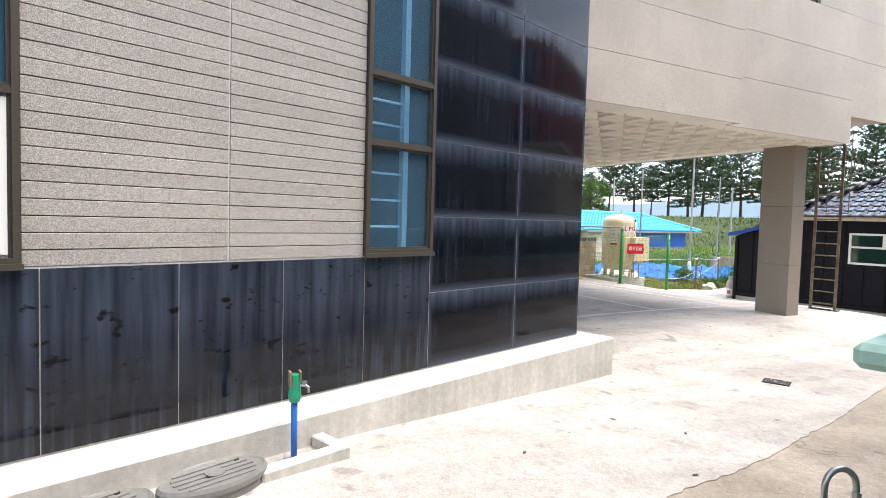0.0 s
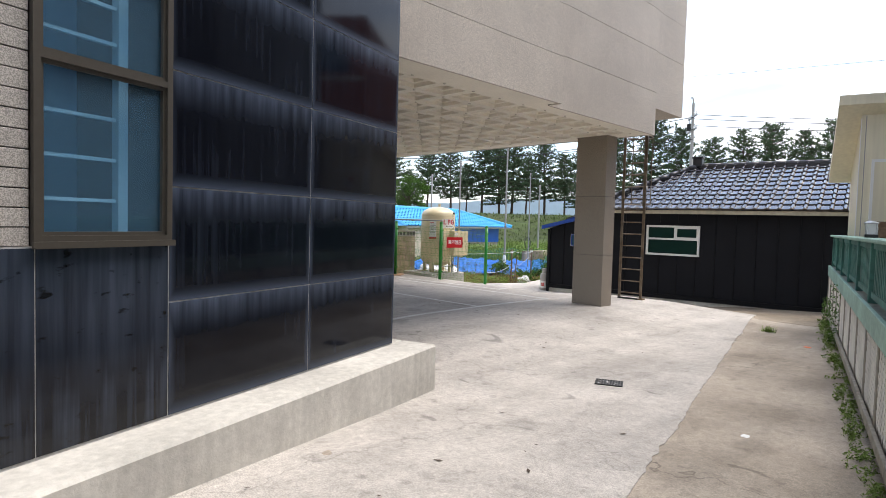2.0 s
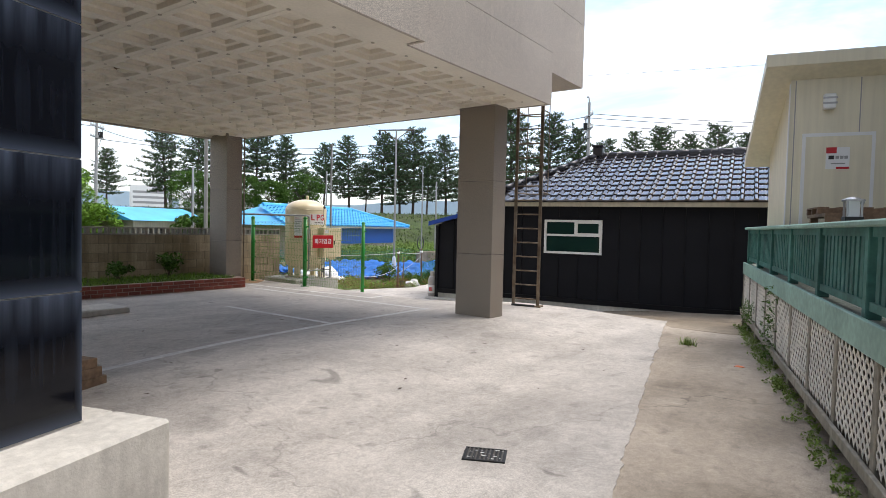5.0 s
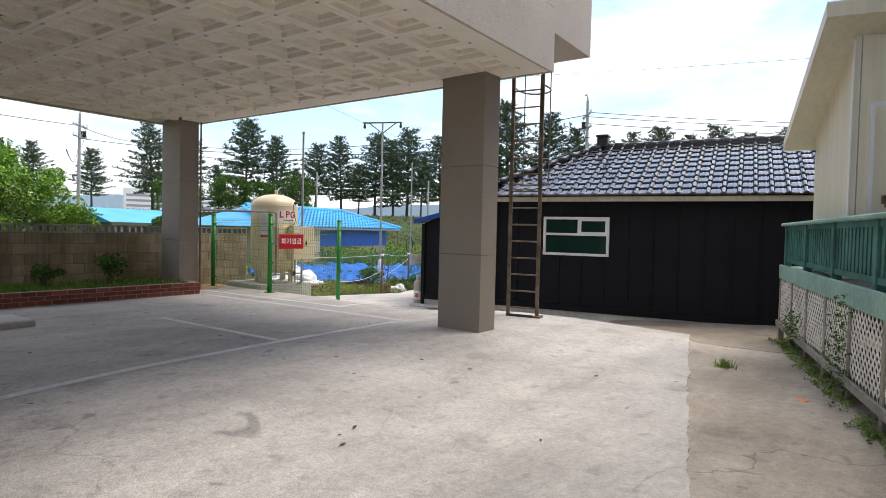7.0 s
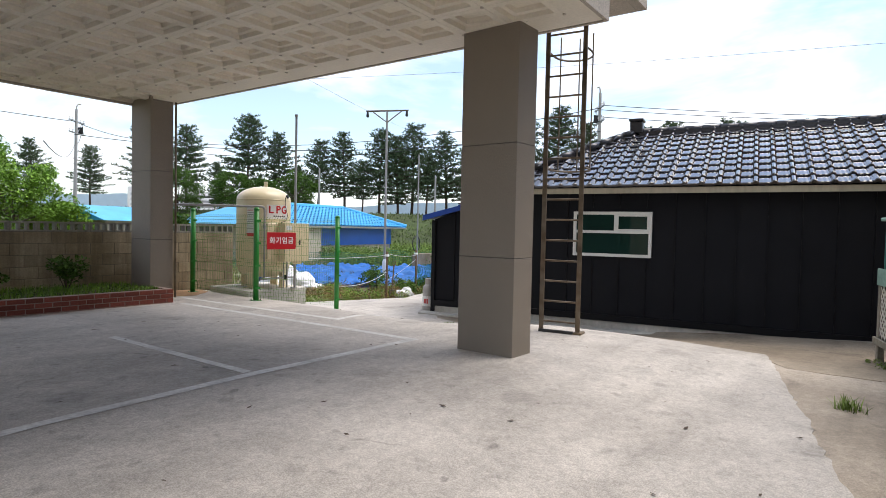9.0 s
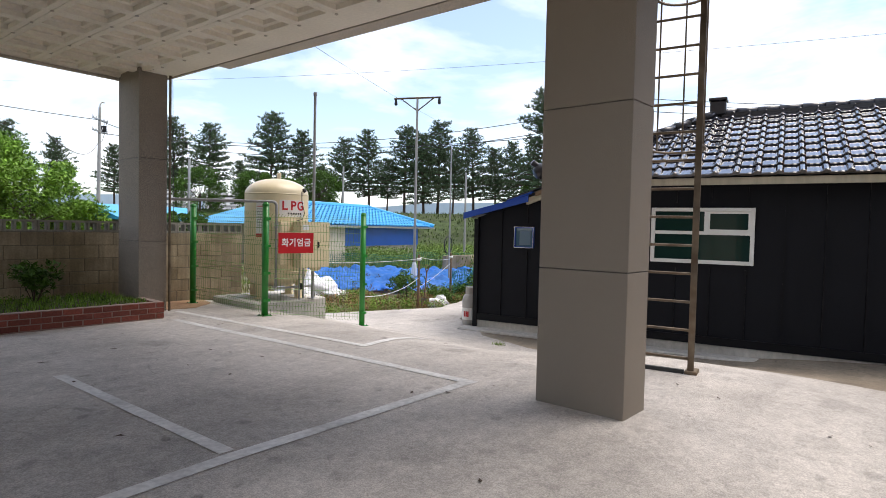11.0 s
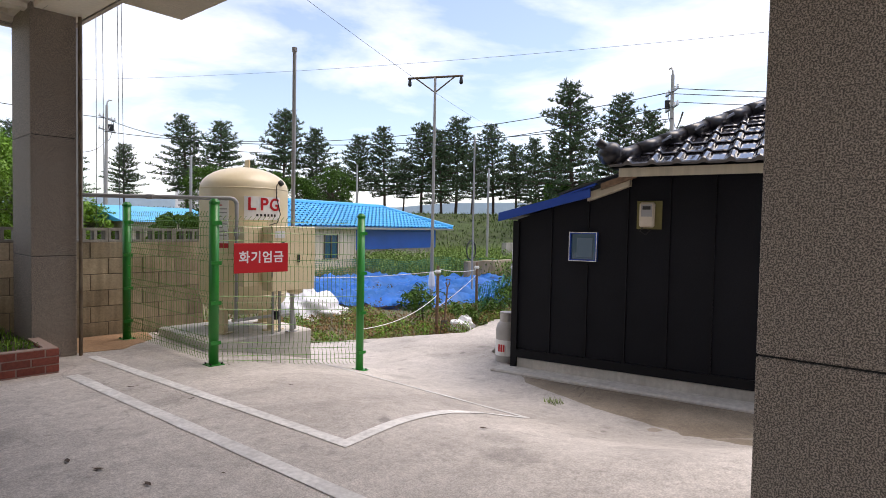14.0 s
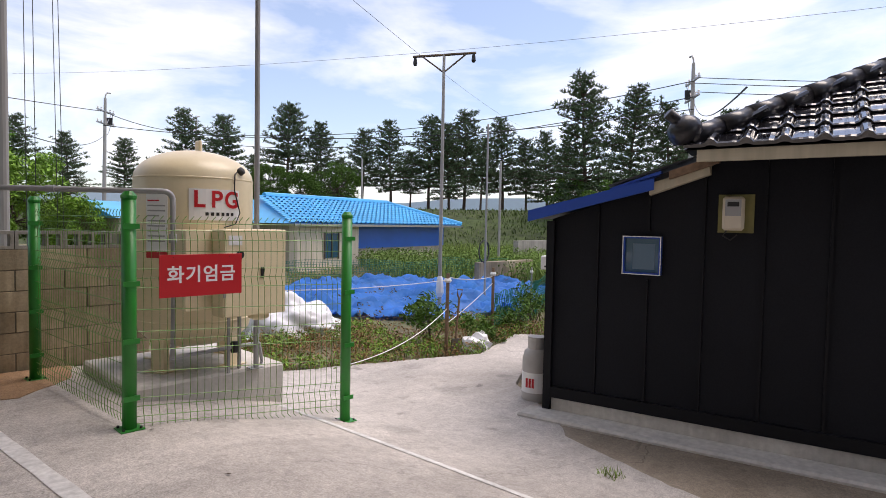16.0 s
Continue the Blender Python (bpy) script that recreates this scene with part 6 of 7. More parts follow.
shrub("shrub", 17.8, 15.5, low(17.8, 15.5), 0.55, 0.75, "leaf", "leafy green garden shrub by the rope fence", 90, 0.05)
shrub("shrub", 18.4, 14.95, low(18.4, 14.95), 0.4, 0.45, "leaf", "low green garden shrub at the path's edge", 90, 0.035)
shrub("shrub", 19.6, 15.2, low(19.6, 15.2), 0.5, 0.6, "leaf", "low green garden shrub at the path's edge", 100, 0.035)
shrub("shrub", 20.9, 15.6, low(20.9, 15.6), 0.6, 0.7, "leaf", "low green garden shrub by the green net", 100, 0.04)
shrub("shrub", 27.0, 17.6, low(27, 17.6), 1.0, 2.0, "leaf_bright", "bright green large-leaved shrub behind the house", 120, 0.10)
shrub("shrub", 10.05, 14.75, 0.36, 0.32, 0.55, "leaf", "dark leafy shrub in the brick planter", 70, 0.045)
shrub("shrub", 8.9, 14.5, 0.36, 0.28, 0.42, "leaf", "small leafy shrub in the brick planter", 60, 0.045)
shrub("shrub", 7.6, 14.6, 0.36, 0.35, 0.45, "leaf", "small leafy shrub in the brick planter", 60, 0.045)
pb = [(rng.uniform(4.7, 11.1), rng.uniform(13.82, 15.2), 0.35) for _ in range(5200)]
stuff("planter_grass", blades(rng, pb, 0.085, 0.006), "leaf_bright", "fresh green groundcover in the brick planter", "grass")
pb = [(rng.uniform(4.7, 11.1), rng.uniform(13.82, 15.2), 0.38, 0.07) for _ in range(330)]
stuff("planter_leaves", leaf_cloud(rng, pb, 14, 0.018), "leaf", "leafy groundcover in the brick planter", "groundcover")


def tuft(x, y, n, h, label):
    z = lie(x, y) - 0.05
    sp = [(x + rng.gauss(0, 0.045), y + rng.gauss(0, 0.045), z) for _ in range(n)]
    ob = new("weed_tuft", quads_mesh("weed_tuft", *blades(rng, sp, h, 0.006, 0.9), "grass"))
    return tagged(ob, label, "weed", kind="stuff")


tuft(12.57, 4.63, 150, 0.13, "small green weed tuft growing at the slab's edge")
tuft(15.1, 10.9, 90, 0.10, "small green weed tuft by the house")
line = []
for k in range(300):
    s = rng.uniform(-11.5, 0.3)
    v = DECK @ Vector((s, rng.gauss(0.06, 0.05), 0))
    line.append((v.x, v.y, lie(v.x, v.y) + 0.02, rng.uniform(0.02, 0.06)))
stuff("edge_weeds", leaf_cloud(rng, line, 22, 0.016), "grass", "green weeds along the foot of the deck", "weeds")
vine = []
for k in range(26):
    v = DECK @ Vector((-3.3 + rng.gauss(0, 0.12), 0.03, rng.uniform(0.05, 0.95)))
    vine.append((v.x, v.y, v.z, 0.09))
for k in range(30):
    v = DECK @ Vector((-0.9 + rng.gauss(0, 0.2), 0.03, rng.uniform(0.02, 0.5)))
    vine.append((v.x, v.y, v.z, 0.10))
stuff("vine", leaf_cloud(rng, vine, 14, 0.024), "leaf", "climbing green vine on the lattice", "vine")


# ---- trees ----
def pine_mesh(seed, crown_from, spread):
    """Trunk and crown meshes of a pine one metre tall, to be scaled."""
    r = random.Random(seed)
    tb = bmesh.new()
    bend = [Vector((0.02 * math.sin(3 * t + seed), 0.02 * math.sin(2 * t + seed * 2), t)) for t in (0, 0.2, 0.4, 0.6, 0.8, 0.98)]
    for a, b, ra, rb in zip(bend, bend[1:], (0.017, 0.014, 0.011, 0.008, 0.005), (0.014, 0.011, 0.008, 0.005, 0.002)):
        tube(tb, a, b, ra, rb, 7)

    def stem(z):
        k = min(4, int(z / 0.2))
        return bend[k].lerp(bend[k + 1], (z - 0.2 * k) / 0.2)
    verts, faces = [], []
    z = crown_from
    while z < 0.97:
        t = (z - crown_from) / (1 - crown_from)
        reach = spread * (0.72 + 1.3 * t if t < 0.22 else 1.0 * (1.04 - t) ** 0.72) * r.uniform(0.72, 1.12)
        n = r.randint(5, 7)
        a0 = r.uniform(0, 6.3)
        for k in range(n):
            a = a0 + 6.283 * k / n + r.uniform(-0.4, 0.4)
            ln = reach * r.uniform(0.5, 1.12) + 0.015
            root = stem(z)
            rise = r.uniform(-0.12, 0.18) + 0.5 * t
            tip = root + Vector((math.cos(a) * ln, math.sin(a) * ln, ln * rise))
            tube(tb, root, tip, 0.0042, 0.0012, 4, caps=False)
            across = Vector((-math.sin(a), math.cos(a), 0))
            m = max(3, int(ln / 0.017))
            for i in range(m):
                u = 0.22 + 0.78 * (i + r.random()) / m
                fan = 0.028 * (1.15 - abs(u - 0.6))
                c = root.lerp(tip, u) + across * r.gauss(0, fan) + Vector((0, 0, r.gauss(0.004, 0.005)))
                size = 0.030 * r.uniform(0.7, 1.3)
                for _ in range(9):
                    d = Vector((r.gauss(0, 1), r.gauss(0, 1), r.gauss(0.9, 0.7))).normalized() * size
                    side = d.cross(Vector((r.gauss(0, 1), r.gauss(0, 1), r.gauss(0, 1)))).normalized() * size * 0.13
                    b = len(verts)
                    verts += [c - side, c + side, c + d]
                    faces.append((b, b + 1, b + 2))
        z += r.uniform(0.022, 0.044)
    for k in range(30):
        c = stem(r.uniform(0.9, 0.985)) + Vector((r.gauss(0, 0.008), r.gauss(0, 0.008), 0))
        d = Vector((r.gauss(0, 0.4), r.gauss(0, 0.4), 1)).normalized() * 0.035
        side = d.cross(Vector((r.gauss(0, 1), r.gauss(0, 1), 0))).normalized() * 0.004
        b = len(verts)
        verts += [c - side, c + side, c + d]
        faces.append((b, b + 1, b + 2))
    return mesh_of("trunk", tb, "bark"), quads_mesh("crown", verts, faces, "needle")


PINES = [pine_mesh(11, 0.26, 0.35), pine_mesh(12, 0.16, 0.37), pine_mesh(13, 0.30, 0.39), pine_mesh(14, 0.22, 0.34)]
EYE_AT = Vector((11.0, 8.9, 1.6))
BERM_D, BERM_AZ = 62.0, 42.0


def berm_z(x, y):
    """The embankment's height above the field."""
    a = radians(BERM_AZ)
    d = (x - EYE_AT.x) * math.cos(a) + (y - EYE_AT.y) * math.sin(a)
    return -0.45 + 3.35 * ease(40, 54, d) - 2.6 * ease(66, 80, d)


def pine(az, dist, el, kind):
    a = radians(az)
    x, y = EYE_AT.x + dist * math.cos(a), EYE_AT.y + dist * math.sin(a)
    z = berm_z(x, y) - 0.15
    top = EYE_AT.z + dist * math.tan(radians(el))
    t = thing("pine_tree", pose(x, y, z, rng.uniform(-2, 2), rng.uniform(-2, 2), rng.uniform(0, 360)) @ Matrix.Scale(top - z, 4),
              "tall dark green coastal pine with bare trunk on the embankment", "tree", "pines on the embankment")
    for nm, me in zip(("trunk", "crown"), PINES[kind]):
        o = new(nm, me)
        o.parent = t
    return t


for i, (az, el) in enumerate(((58.2, 11.0), (55.2, 9.3), (51.3, 8.9), (48.6, 9.9), (44.6, 10.4), (42.9, 9.6), (41.3, 10.9), (37.7, 10.3), (35.4, 8.4), (33.4, 8.9),
                              (63.7, 9.5), (66.9, 9.8), (71.8, 6.8), (75.9, 6.9), (79.5, 8.0), (84, 7.5), (88, 8.0), (61.0, 6.0), (46.6, 7.0), (53.2, 6.2),
                              (39.6, 8.2), (31.6, 8.0), (20.0, 9.6), (17.2, 10.4), (14.8, 10.9), (12.4, 9.9), (10.2, 10.6), (7.0, 9.8), (4.2, 10.2), (0.5, 9.6),
                              (-3.5, 10.0), (-7.0, 9.5))):
    d = BERM_D / max(0.62, math.cos(radians(az - BERM_AZ))) + rng.uniform(-4, 3)
    pine(az, d, el, i % 4)
for az, el in ((29.8, 14.1), (25.8, 12.8), (22.4, 11.2)):
    pine(az, 50 / math.cos(radians(az - BERM_AZ)), el, 1)


def berm():
    bm = bmesh.new()
    a = radians(BERM_AZ)
    u, v = Vector((math.cos(a), math.sin(a), 0)), Vector((-math.sin(a), math.cos(a), 0))
    rows = []
    for d in (38, 40, 43, 46, 49, 52, 54, 57, 62, 66, 70, 75, 80, 90, 110):
        row = []
        for s in range(-240, 241, 6):
            p = Vector((EYE_AT.x, EYE_AT.y, 0)) + u * d + v * s
            row.append(bm.verts.new((p.x, p.y, berm_z(p.x, p.y) + 0.35 * noise.noise((p.x * 0.15, p.y * 0.15, 2)))))
        rows.append(row)
    for p, q in zip(rows, rows[1:]):
        for i in range(len(p) - 1):
            bm.faces.new((p[i], p[i + 1], q[i + 1], q[i]))
    bmesh.ops.recalc_face_normals(bm, faces=bm.faces)
    tagged(part("embankment", bm, "hill", smooth=True), "long grassy embankment behind the field", "embankment", kind="structure")


berm()
bg_spots = []
for _ in range(20000):
    a = radians(BERM_AZ)
    d, s = rng.uniform(41, 53), rng.uniform(-45, 45)
    x, y = EYE_AT.x + d * math.cos(a) - s * math.sin(a), EYE_AT.y + d * math.sin(a) + s * math.cos(a)
    bg_spots.append((x, y, berm_z(x, y) - 0.1))
stuff("embankment_grass", blades(rng, bg_spots, 0.32, 0.045, 0.9), "hill_grass", "rough grass on the embankment", "grass")


def broadleaf(x, y, z, h, r, material, label, fine=0.085):
    t = thing("tree", pose(x, y, z), label, "tree", "broadleaf trees behind the block wall")
    bm = bmesh.new()
    tube(bm, (0, 0, -0.2), (0.05, 0, h * 0.4), 0.14, 0.09, 8)
    cs = []
    for k in range(64):
        a = rng.uniform(0, 6.3)
        zz = h * rng.uniform(0.10, 0.95)
        rr = r * math.sqrt(max(0.05, 1 - ((zz / h - 0.45) / 0.58) ** 2)) * rng.uniform(0.3, 1.0) ** 0.6
        p = Vector((rr * math.cos(a), rr * math.sin(a), zz))
        if k % 2:
            tube(bm, (0, 0, h * 0.3), p, 0.03, 0.01, 5)
        cs.append((*p, r * rng.uniform(0.16, 0.30)))
    part("trunk", bm, "bark", t)
    c = new("crown", quads_mesh("crown", *leaf_cloud(rng, cs, 190, fine), material))
    c.parent = t


for x, y, h, r, m in ((20.6, 47, 3.0, 2.1, "leaf_bright"), (17.8, 46, 5.4, 2.9, "leaf_bright"), (14.6, 45, 7.0, 3.3, "leaf_bright"), (16.0, 50, 7.4, 3.2, "leaf"),
                      (11.2, 44.5, 8.4, 3.6, "leaf"), (7.4, 43, 7.4, 3.4, "leaf_bright"), (3.2, 42, 7.4, 3.4, "leaf"), (-1.5, 41, 7.0, 3.4, "leaf"), (12.4, 40, 4.4, 2.6, "leaf_bright"),
                      (20.8, 33.5, 2.4, 1.2, "leaf")):
    broadleaf(x, y, -0.4, h, r, m, "leafy green broadleaf tree behind the block wall", 0.05 + 0.025 * r)
for az, d, h, r in ((53.5, 56, 4.2, 2.2), (60, 55, 4.0, 2.2), (57, 54, 3.4, 2.0), (65, 56, 4.2, 2.4), (27, 40, 5.2, 2.4), (31, 52, 3.5, 2.0)):
    a = radians(az)
    x, y = EYE_AT.x + d * math.cos(a), EYE_AT.y + d * math.sin(a)
    broadleaf(x, y, berm_z(x, y) - 0.2, h, r, "leaf", "leafy green scrub tree below the pines")

# ---- garden ----
def tarp():
    bm = bmesh.new()
    xs, ys = np.arange(16.4, 27.4, 0.11), np.arange(16.0, 24.6, 0.11)
    grid = {}
    for i, x in enumerate(xs):
        for j, y in enumerate(ys):
            if inside((x + 0.3 * noise.noise((x, y, 7)), y + 0.3 * noise.noise((x, y, 8))), TARP):
                ridge = abs(noise.noise((x * 0.8, y * 0.8, 1)))
                fold = 1 - abs(noise.noise((x * 1.9 + 0.6 * y, y * 1.1, 5)))
                z = -0.42 + 0.16 * (1 - ridge) ** 3 + 0.20 * fold ** 6 + 0.06 * noise.noise((x * 2.4, y * 2.4, 2)) + 0.045 * noise.noise((x * 7, y * 4, 3))
                grid[i, j] = bm.verts.new((x, y, z))
    for (i, j), v in grid.items():
        q = [grid.get(k) for k in ((i, j), (i + 1, j), (i + 1, j + 1), (i, j + 1))]
        if all(q):
            bm.faces.new(q)
    bmesh.ops.solidify(bm, geom=bm.faces[:], thickness=0.006)
    tagged(part("tarpaulin", bm, "tarp", smooth=True), "creased bright blue tarpaulin spread over the garden", "tarpaulin")
    bm = bmesh.new()
    bmesh.ops.create_icosphere(bm, subdivisions=5, radius=1)
    for v in bm.verts:
        n = noise.noise(v.co * 2.1) * 0.25 + noise.noise(v.co * 6) * 0.10 + noise.noise(v.co * 13) * 0.04
        v.co = Vector((v.co.x * 0.85, v.co.y * 0.6, max(-0.03, v.co.z * (0.62 - 0.25 * v.co.x)))) * (1 + n)
    ob = part("white_sheet", bm, "sack", smooth=True)
    ob.matrix_basis = pose(16.65, 17.7, -0.37, 0, 0, -25)
    tagged(ob, "crumpled white plastic sheet heaped on the garden", "plastic sheet")


tarp()


def stake(name, x, y, h, r, lean, material, label):
    z = low(x, y) - 0.1
    s = thing(name, pose(x, y, z), label, "stake", "stakes of the rope fence")
    part("shaft", tube(bmesh.new(), (0, 0, 0), (lean, lean * 0.4, h), r, r * 0.85, 8), material, s)
    k = part("knot", lathe(bmesh.new(), [(r * 1.4, 0), (r * 1.9, 0.03), (r * 1.4, 0.06)], 10, (lean * 0.9, lean * 0.36, h * 0.9)), "white", s)
    return s


STK = [(17.35, 14.75), (18.9, 15.1), (15.2, 16.0), (21.2, 15.9)]
stake("stake", *STK[0], 1.35, 0.032, 0.02, "wood", "weathered wooden stake tied with white rope")
stake("stake", *STK[1], 1.35, 0.03, -0.03, "wood", "weathered wooden stake tied with white rope")
stake("stake", *STK[3], 1.2, 0.02, 0.0, "grey_pipe", "thin metal stake holding the green net")
stake("stake", 23.6, 17.0, 1.2, 0.02, 0.0, "grey_pipe", "thin metal stake holding the green net")
rp = thing("rope", pose(0, 0, 0), "white rope strung between the garden stakes", "rope")
zs = low(17.35, 14.75)
part("strand", pipe(bmesh.new(), sag((17.35, 14.75, zs + 1.2), (18.9, 15.1, zs + 1.1), 0.05), 0.0055, 5), "white", rp)
part("strand", pipe(bmesh.new(), sag((17.35, 14.75, zs + 0.72), (14.16, 13.05, 0.3), 0.12), 0.0055, 5), "white", rp)
part("strand", pipe(bmesh.new(), sag((17.35, 14.75, zs + 1.15), (14.2, 15.6, 0.75), 0.06), 0.0055, 5), "white", rp)
part("strand", pipe(bmesh.new(), sag((17.35, 14.75, zs + 0.5), (18.9, 15.1, zs + 1.0), 0.03), 0.0055, 5), "white", rp)
sp = thing("spade", pose(17.5, 14.72, low(17.5, 14.72), 0, 6, 0), "garden spade with wooden handle leaning on a stake", "spade")
part("handle", tube(bmesh.new(), (0, 0, 0.25), (0, 0, 0.85), 0.016, seg=8), "wood", sp)
part("grip", pipe(bmesh.new(), [(0, 0, 0.85), (-0.05, 0, 0.93), (-0.05, 0, 1.0), (0.05, 0, 1.0), (0.05, 0, 0.93), (0, 0, 0.85)], 0.012, 6), "wood", sp)
part("blade", bx(-0.09, 0.09, -0.006, 0.006, -0.03, 0.26, bevel=0.004), "bronze", sp)
bk = thing("bucket", pose(18.05, 14.75, low(18.05, 14.75)), "white plastic bag slumped by the stakes", "bag")
bm = bmesh.new()
bmesh.ops.create_icosphere(bm, subdivisions=3, radius=0.2)
for v in bm.verts:
    v.co = Vector((v.co.x * 1.2, v.co.y, max(-0.001, v.co.z + 0.1) * 0.9)) * (1 + 0.4 * noise.noise(v.co * 9))
part("bag", bm, "sack", bk)
bk.name = "plastic_bag"


def net(a, b, h, name="garden_net"):
    a, b = Vector(a), Vector(b)
    n, m = int((b - a).length / 0.09), int(h / 0.09)
    verts, faces = [], []

    def at(i, j):
        u, w = i / n, j / m
        p = a.lerp(b, u)
        return Vector((p.x + 0.05 * noise.noise((u * 9, w * 3, 1)), p.y + 0.08 * noise.noise((u * 7, w * 3, 2)),
                       low(p.x, p.y) + w * h * (0.82 + 0.2 * noise.noise((u * 6, 1, 3)))))

    def strip(p, q, t):
        d = (q - p).normalized()
        s = d.cross(Vector((0.7, 0.7, 0.1))).normalized() * t
        k = len(verts)
        verts.extend((p - s, p + s, q + s, q - s))
        faces.append((k, k + 1, k + 2, k + 3))
    for i in range(n + 1):
        for j in range(m + 1):
            if i < n:
                strip(at(i, j), at(i + 1, j), 0.006)
            if j < m:
                strip(at(i, j), at(i, j + 1), 0.006)
    ob = new(name, quads_mesh(name, verts, faces, "net"))
    tagged(ob, "sagging green garden netting strung on stakes", "net")


net((18.9, 15.1), (21.2, 15.9), 0.95)
net((21.2, 15.9), (27.5, 18.6), 0.95)
net((19.5, 25.3), (28.0, 21.5), 0.9)


# ---- blue-roofed house across the field ----
def blue_house():
    h = thing("house", pose(34.4, 30.7, -0.45, 0, 0, 100), "single-storey house with a bright blue tiled roof across the field", "house")
    part("wall", bx(0, 6, 0.4, 10.5, 0, 1.9), "plaster", h)
    part("wall", bx(-0.04, -0.001, 0.3, 7.6, 0.85, 1.9), "blue_metal", h, "bright blue metal cladding")
    part("wall", bx(0.0, 6.0, 0.36, 0.399, 0.5, 1.9), "blue_metal", h, "bright blue metal cladding")
    part("annexe", bx(-0.5, -0.05, 7.7, 11.2, 0, 1.92), "cream_wall", h, "cream plastered annexe")
    w = new("window")
    w.parent = h
    part("pane", bx(-0.53, -0.501, 9.0, 9.75, 0.55, 1.55), "glass", w)
    fr = bmesh.new()
    for a in ((8.95, 9.0, 0.5, 1.6), (9.75, 9.8, 0.5, 1.6), (9.36, 9.40, 0.55, 1.55)):
        box(fr, -0.56, -0.531, *a)
    part("frame", fr, "bronze", w)
    EV, RZ = 1.93, 3.05
    xs, ys = (-0.7, 6.7), (-0.5, 11.6)
    rd = bmesh.new()
    a, b, c, d = (rd.verts.new(p) for p in ((xs[0], ys[0], EV), (xs[1], ys[0], EV), (xs[1], ys[1], EV), (xs[0], ys[1], EV)))
    r0, r1 = rd.verts.new((3, 1.5, RZ)), rd.verts.new((3, 9.9, RZ))
    for q in ((a, b, r0), (b, c, r1, r0), (c, d, r1), (d, a, r0, r1), (d, c, b, a)):
        rd.faces.new(q)
    bmesh.ops.recalc_face_normals(rd, faces=rd.faces)
    roof = part("roof", rd, "blue_roof", h)
    sl = math.hypot(3 - xs[0], RZ - EV)
    up = Vector(((3 - xs[0]) / sl, 0, (RZ - EV) / sl))
    out = Vector((-up.z, 0, up.x))
    verts, faces = [], []
    tl, tw = 0.36, 0.30
    for r in range(int(sl / tl) + 1):
        u0, u1 = r * tl, min(sl, r * tl + tl)
        ylo = ys[0] + (1.5 - ys[0]) * u0 / sl + 0.1
        y = ys[1] - 1.4 * u0 / sl
        while y - tw > ylo:
            k = len(verts)
            for px, pz in ((0, 0.0), (0.10, 0.01), (0.17, 0.06), (0.24, 0.06), (0.30, 0.0)):
                for u, dz in ((u0, 0.05), (u1, 0.01)):
                    verts.append(Vector((xs[0], y - px, EV)) + up * u + out * (pz + dz))
            for i in range(4):
                faces.append((k + 2 * i, k + 2 * i + 1, k + 2 * i + 3, k + 2 * i + 2))
            y -= tw
    t = new("roof_tiles", quads_mesh("roof_tiles", verts, faces, "blue_roof"))
    t.parent = roof
    tagged(t, "bright blue painted roof tiles", kind="stuff")
    rc = bmesh.new()
    tube(rc, (3, 1.4, RZ + 0.06), (3, 9.9, RZ + 0.06), 0.14, seg=8)
    tube(rc, (3, 1.5, RZ + 0.06), (xs[0], ys[0], EV + 0.08), 0.12, seg=8)
    part("ridge_cap", rc, "blue_roof", roof)
    part("gutter", bx(xs[0] - 0.06, xs[0] + 0.04, ys[0], ys[1], EV - 0.10, EV - 0.001), "steel", h)


blue_house()
bs = thing("house", pose(22.5, 45, -0.45, 0, 0, 20), "low house with a blue metal roof beyond the trees", "house")
part("wall", bx(0, 7, 0, 5, 0, 2.0), "plaster", bs)
rf = bmesh.new()
v = [rf.verts.new(p) for p in ((-0.5, -0.5, 2.0), (7.5, -0.5, 2.0), (7.5, 5.5, 2.0), (-0.5, 5.5, 2.0), (-0.5, 2.5, 3.0), (7.5, 2.5, 3.0))]
for q in ((0, 1, 5, 4), (3, 4, 5, 2), (0, 4, 3), (1, 2, 5), (3, 2, 1, 0)):
    rf.faces.new([v[i] for i in q])
part("roof", rf, "blue_roof", bs)
fw = thing("wall_field", pose(0, 0, 0), "low grey stone wall at the foot of the embankment", "wall", kind="structure")
part("wall", bx(36, 41, 27.0, 27.3, -0.5, 0.75), "block_top", fw)
part("wall", bx(25.5, 28.5, 20.9, 21.1, -0.5, 0.35), "block", fw)

# far apartment blocks
ab = thing("apartment_building", pose(150, 340, 0, 0, 0, -20), "pale apartment blocks far beyond the trees", "building")
for k in range(3):
    part("tower", bx(k * 26, k * 26 + 20, 0, 10, 0, 21 - 2 * k), "white", ab)
    for r in range(6):
        part("window_band", bx(k * 26 + 1, k * 26 + 19, -0.06, -0.01, 2 + r * 2.9, 3.3 + r * 2.9), "grey_pipe", ab)
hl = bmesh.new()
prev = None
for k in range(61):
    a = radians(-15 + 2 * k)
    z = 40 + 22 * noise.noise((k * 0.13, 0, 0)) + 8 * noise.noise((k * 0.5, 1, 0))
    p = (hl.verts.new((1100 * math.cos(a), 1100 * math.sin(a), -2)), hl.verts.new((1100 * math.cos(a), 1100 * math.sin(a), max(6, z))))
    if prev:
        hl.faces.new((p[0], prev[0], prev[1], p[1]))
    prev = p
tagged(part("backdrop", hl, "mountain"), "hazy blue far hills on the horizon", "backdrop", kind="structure")


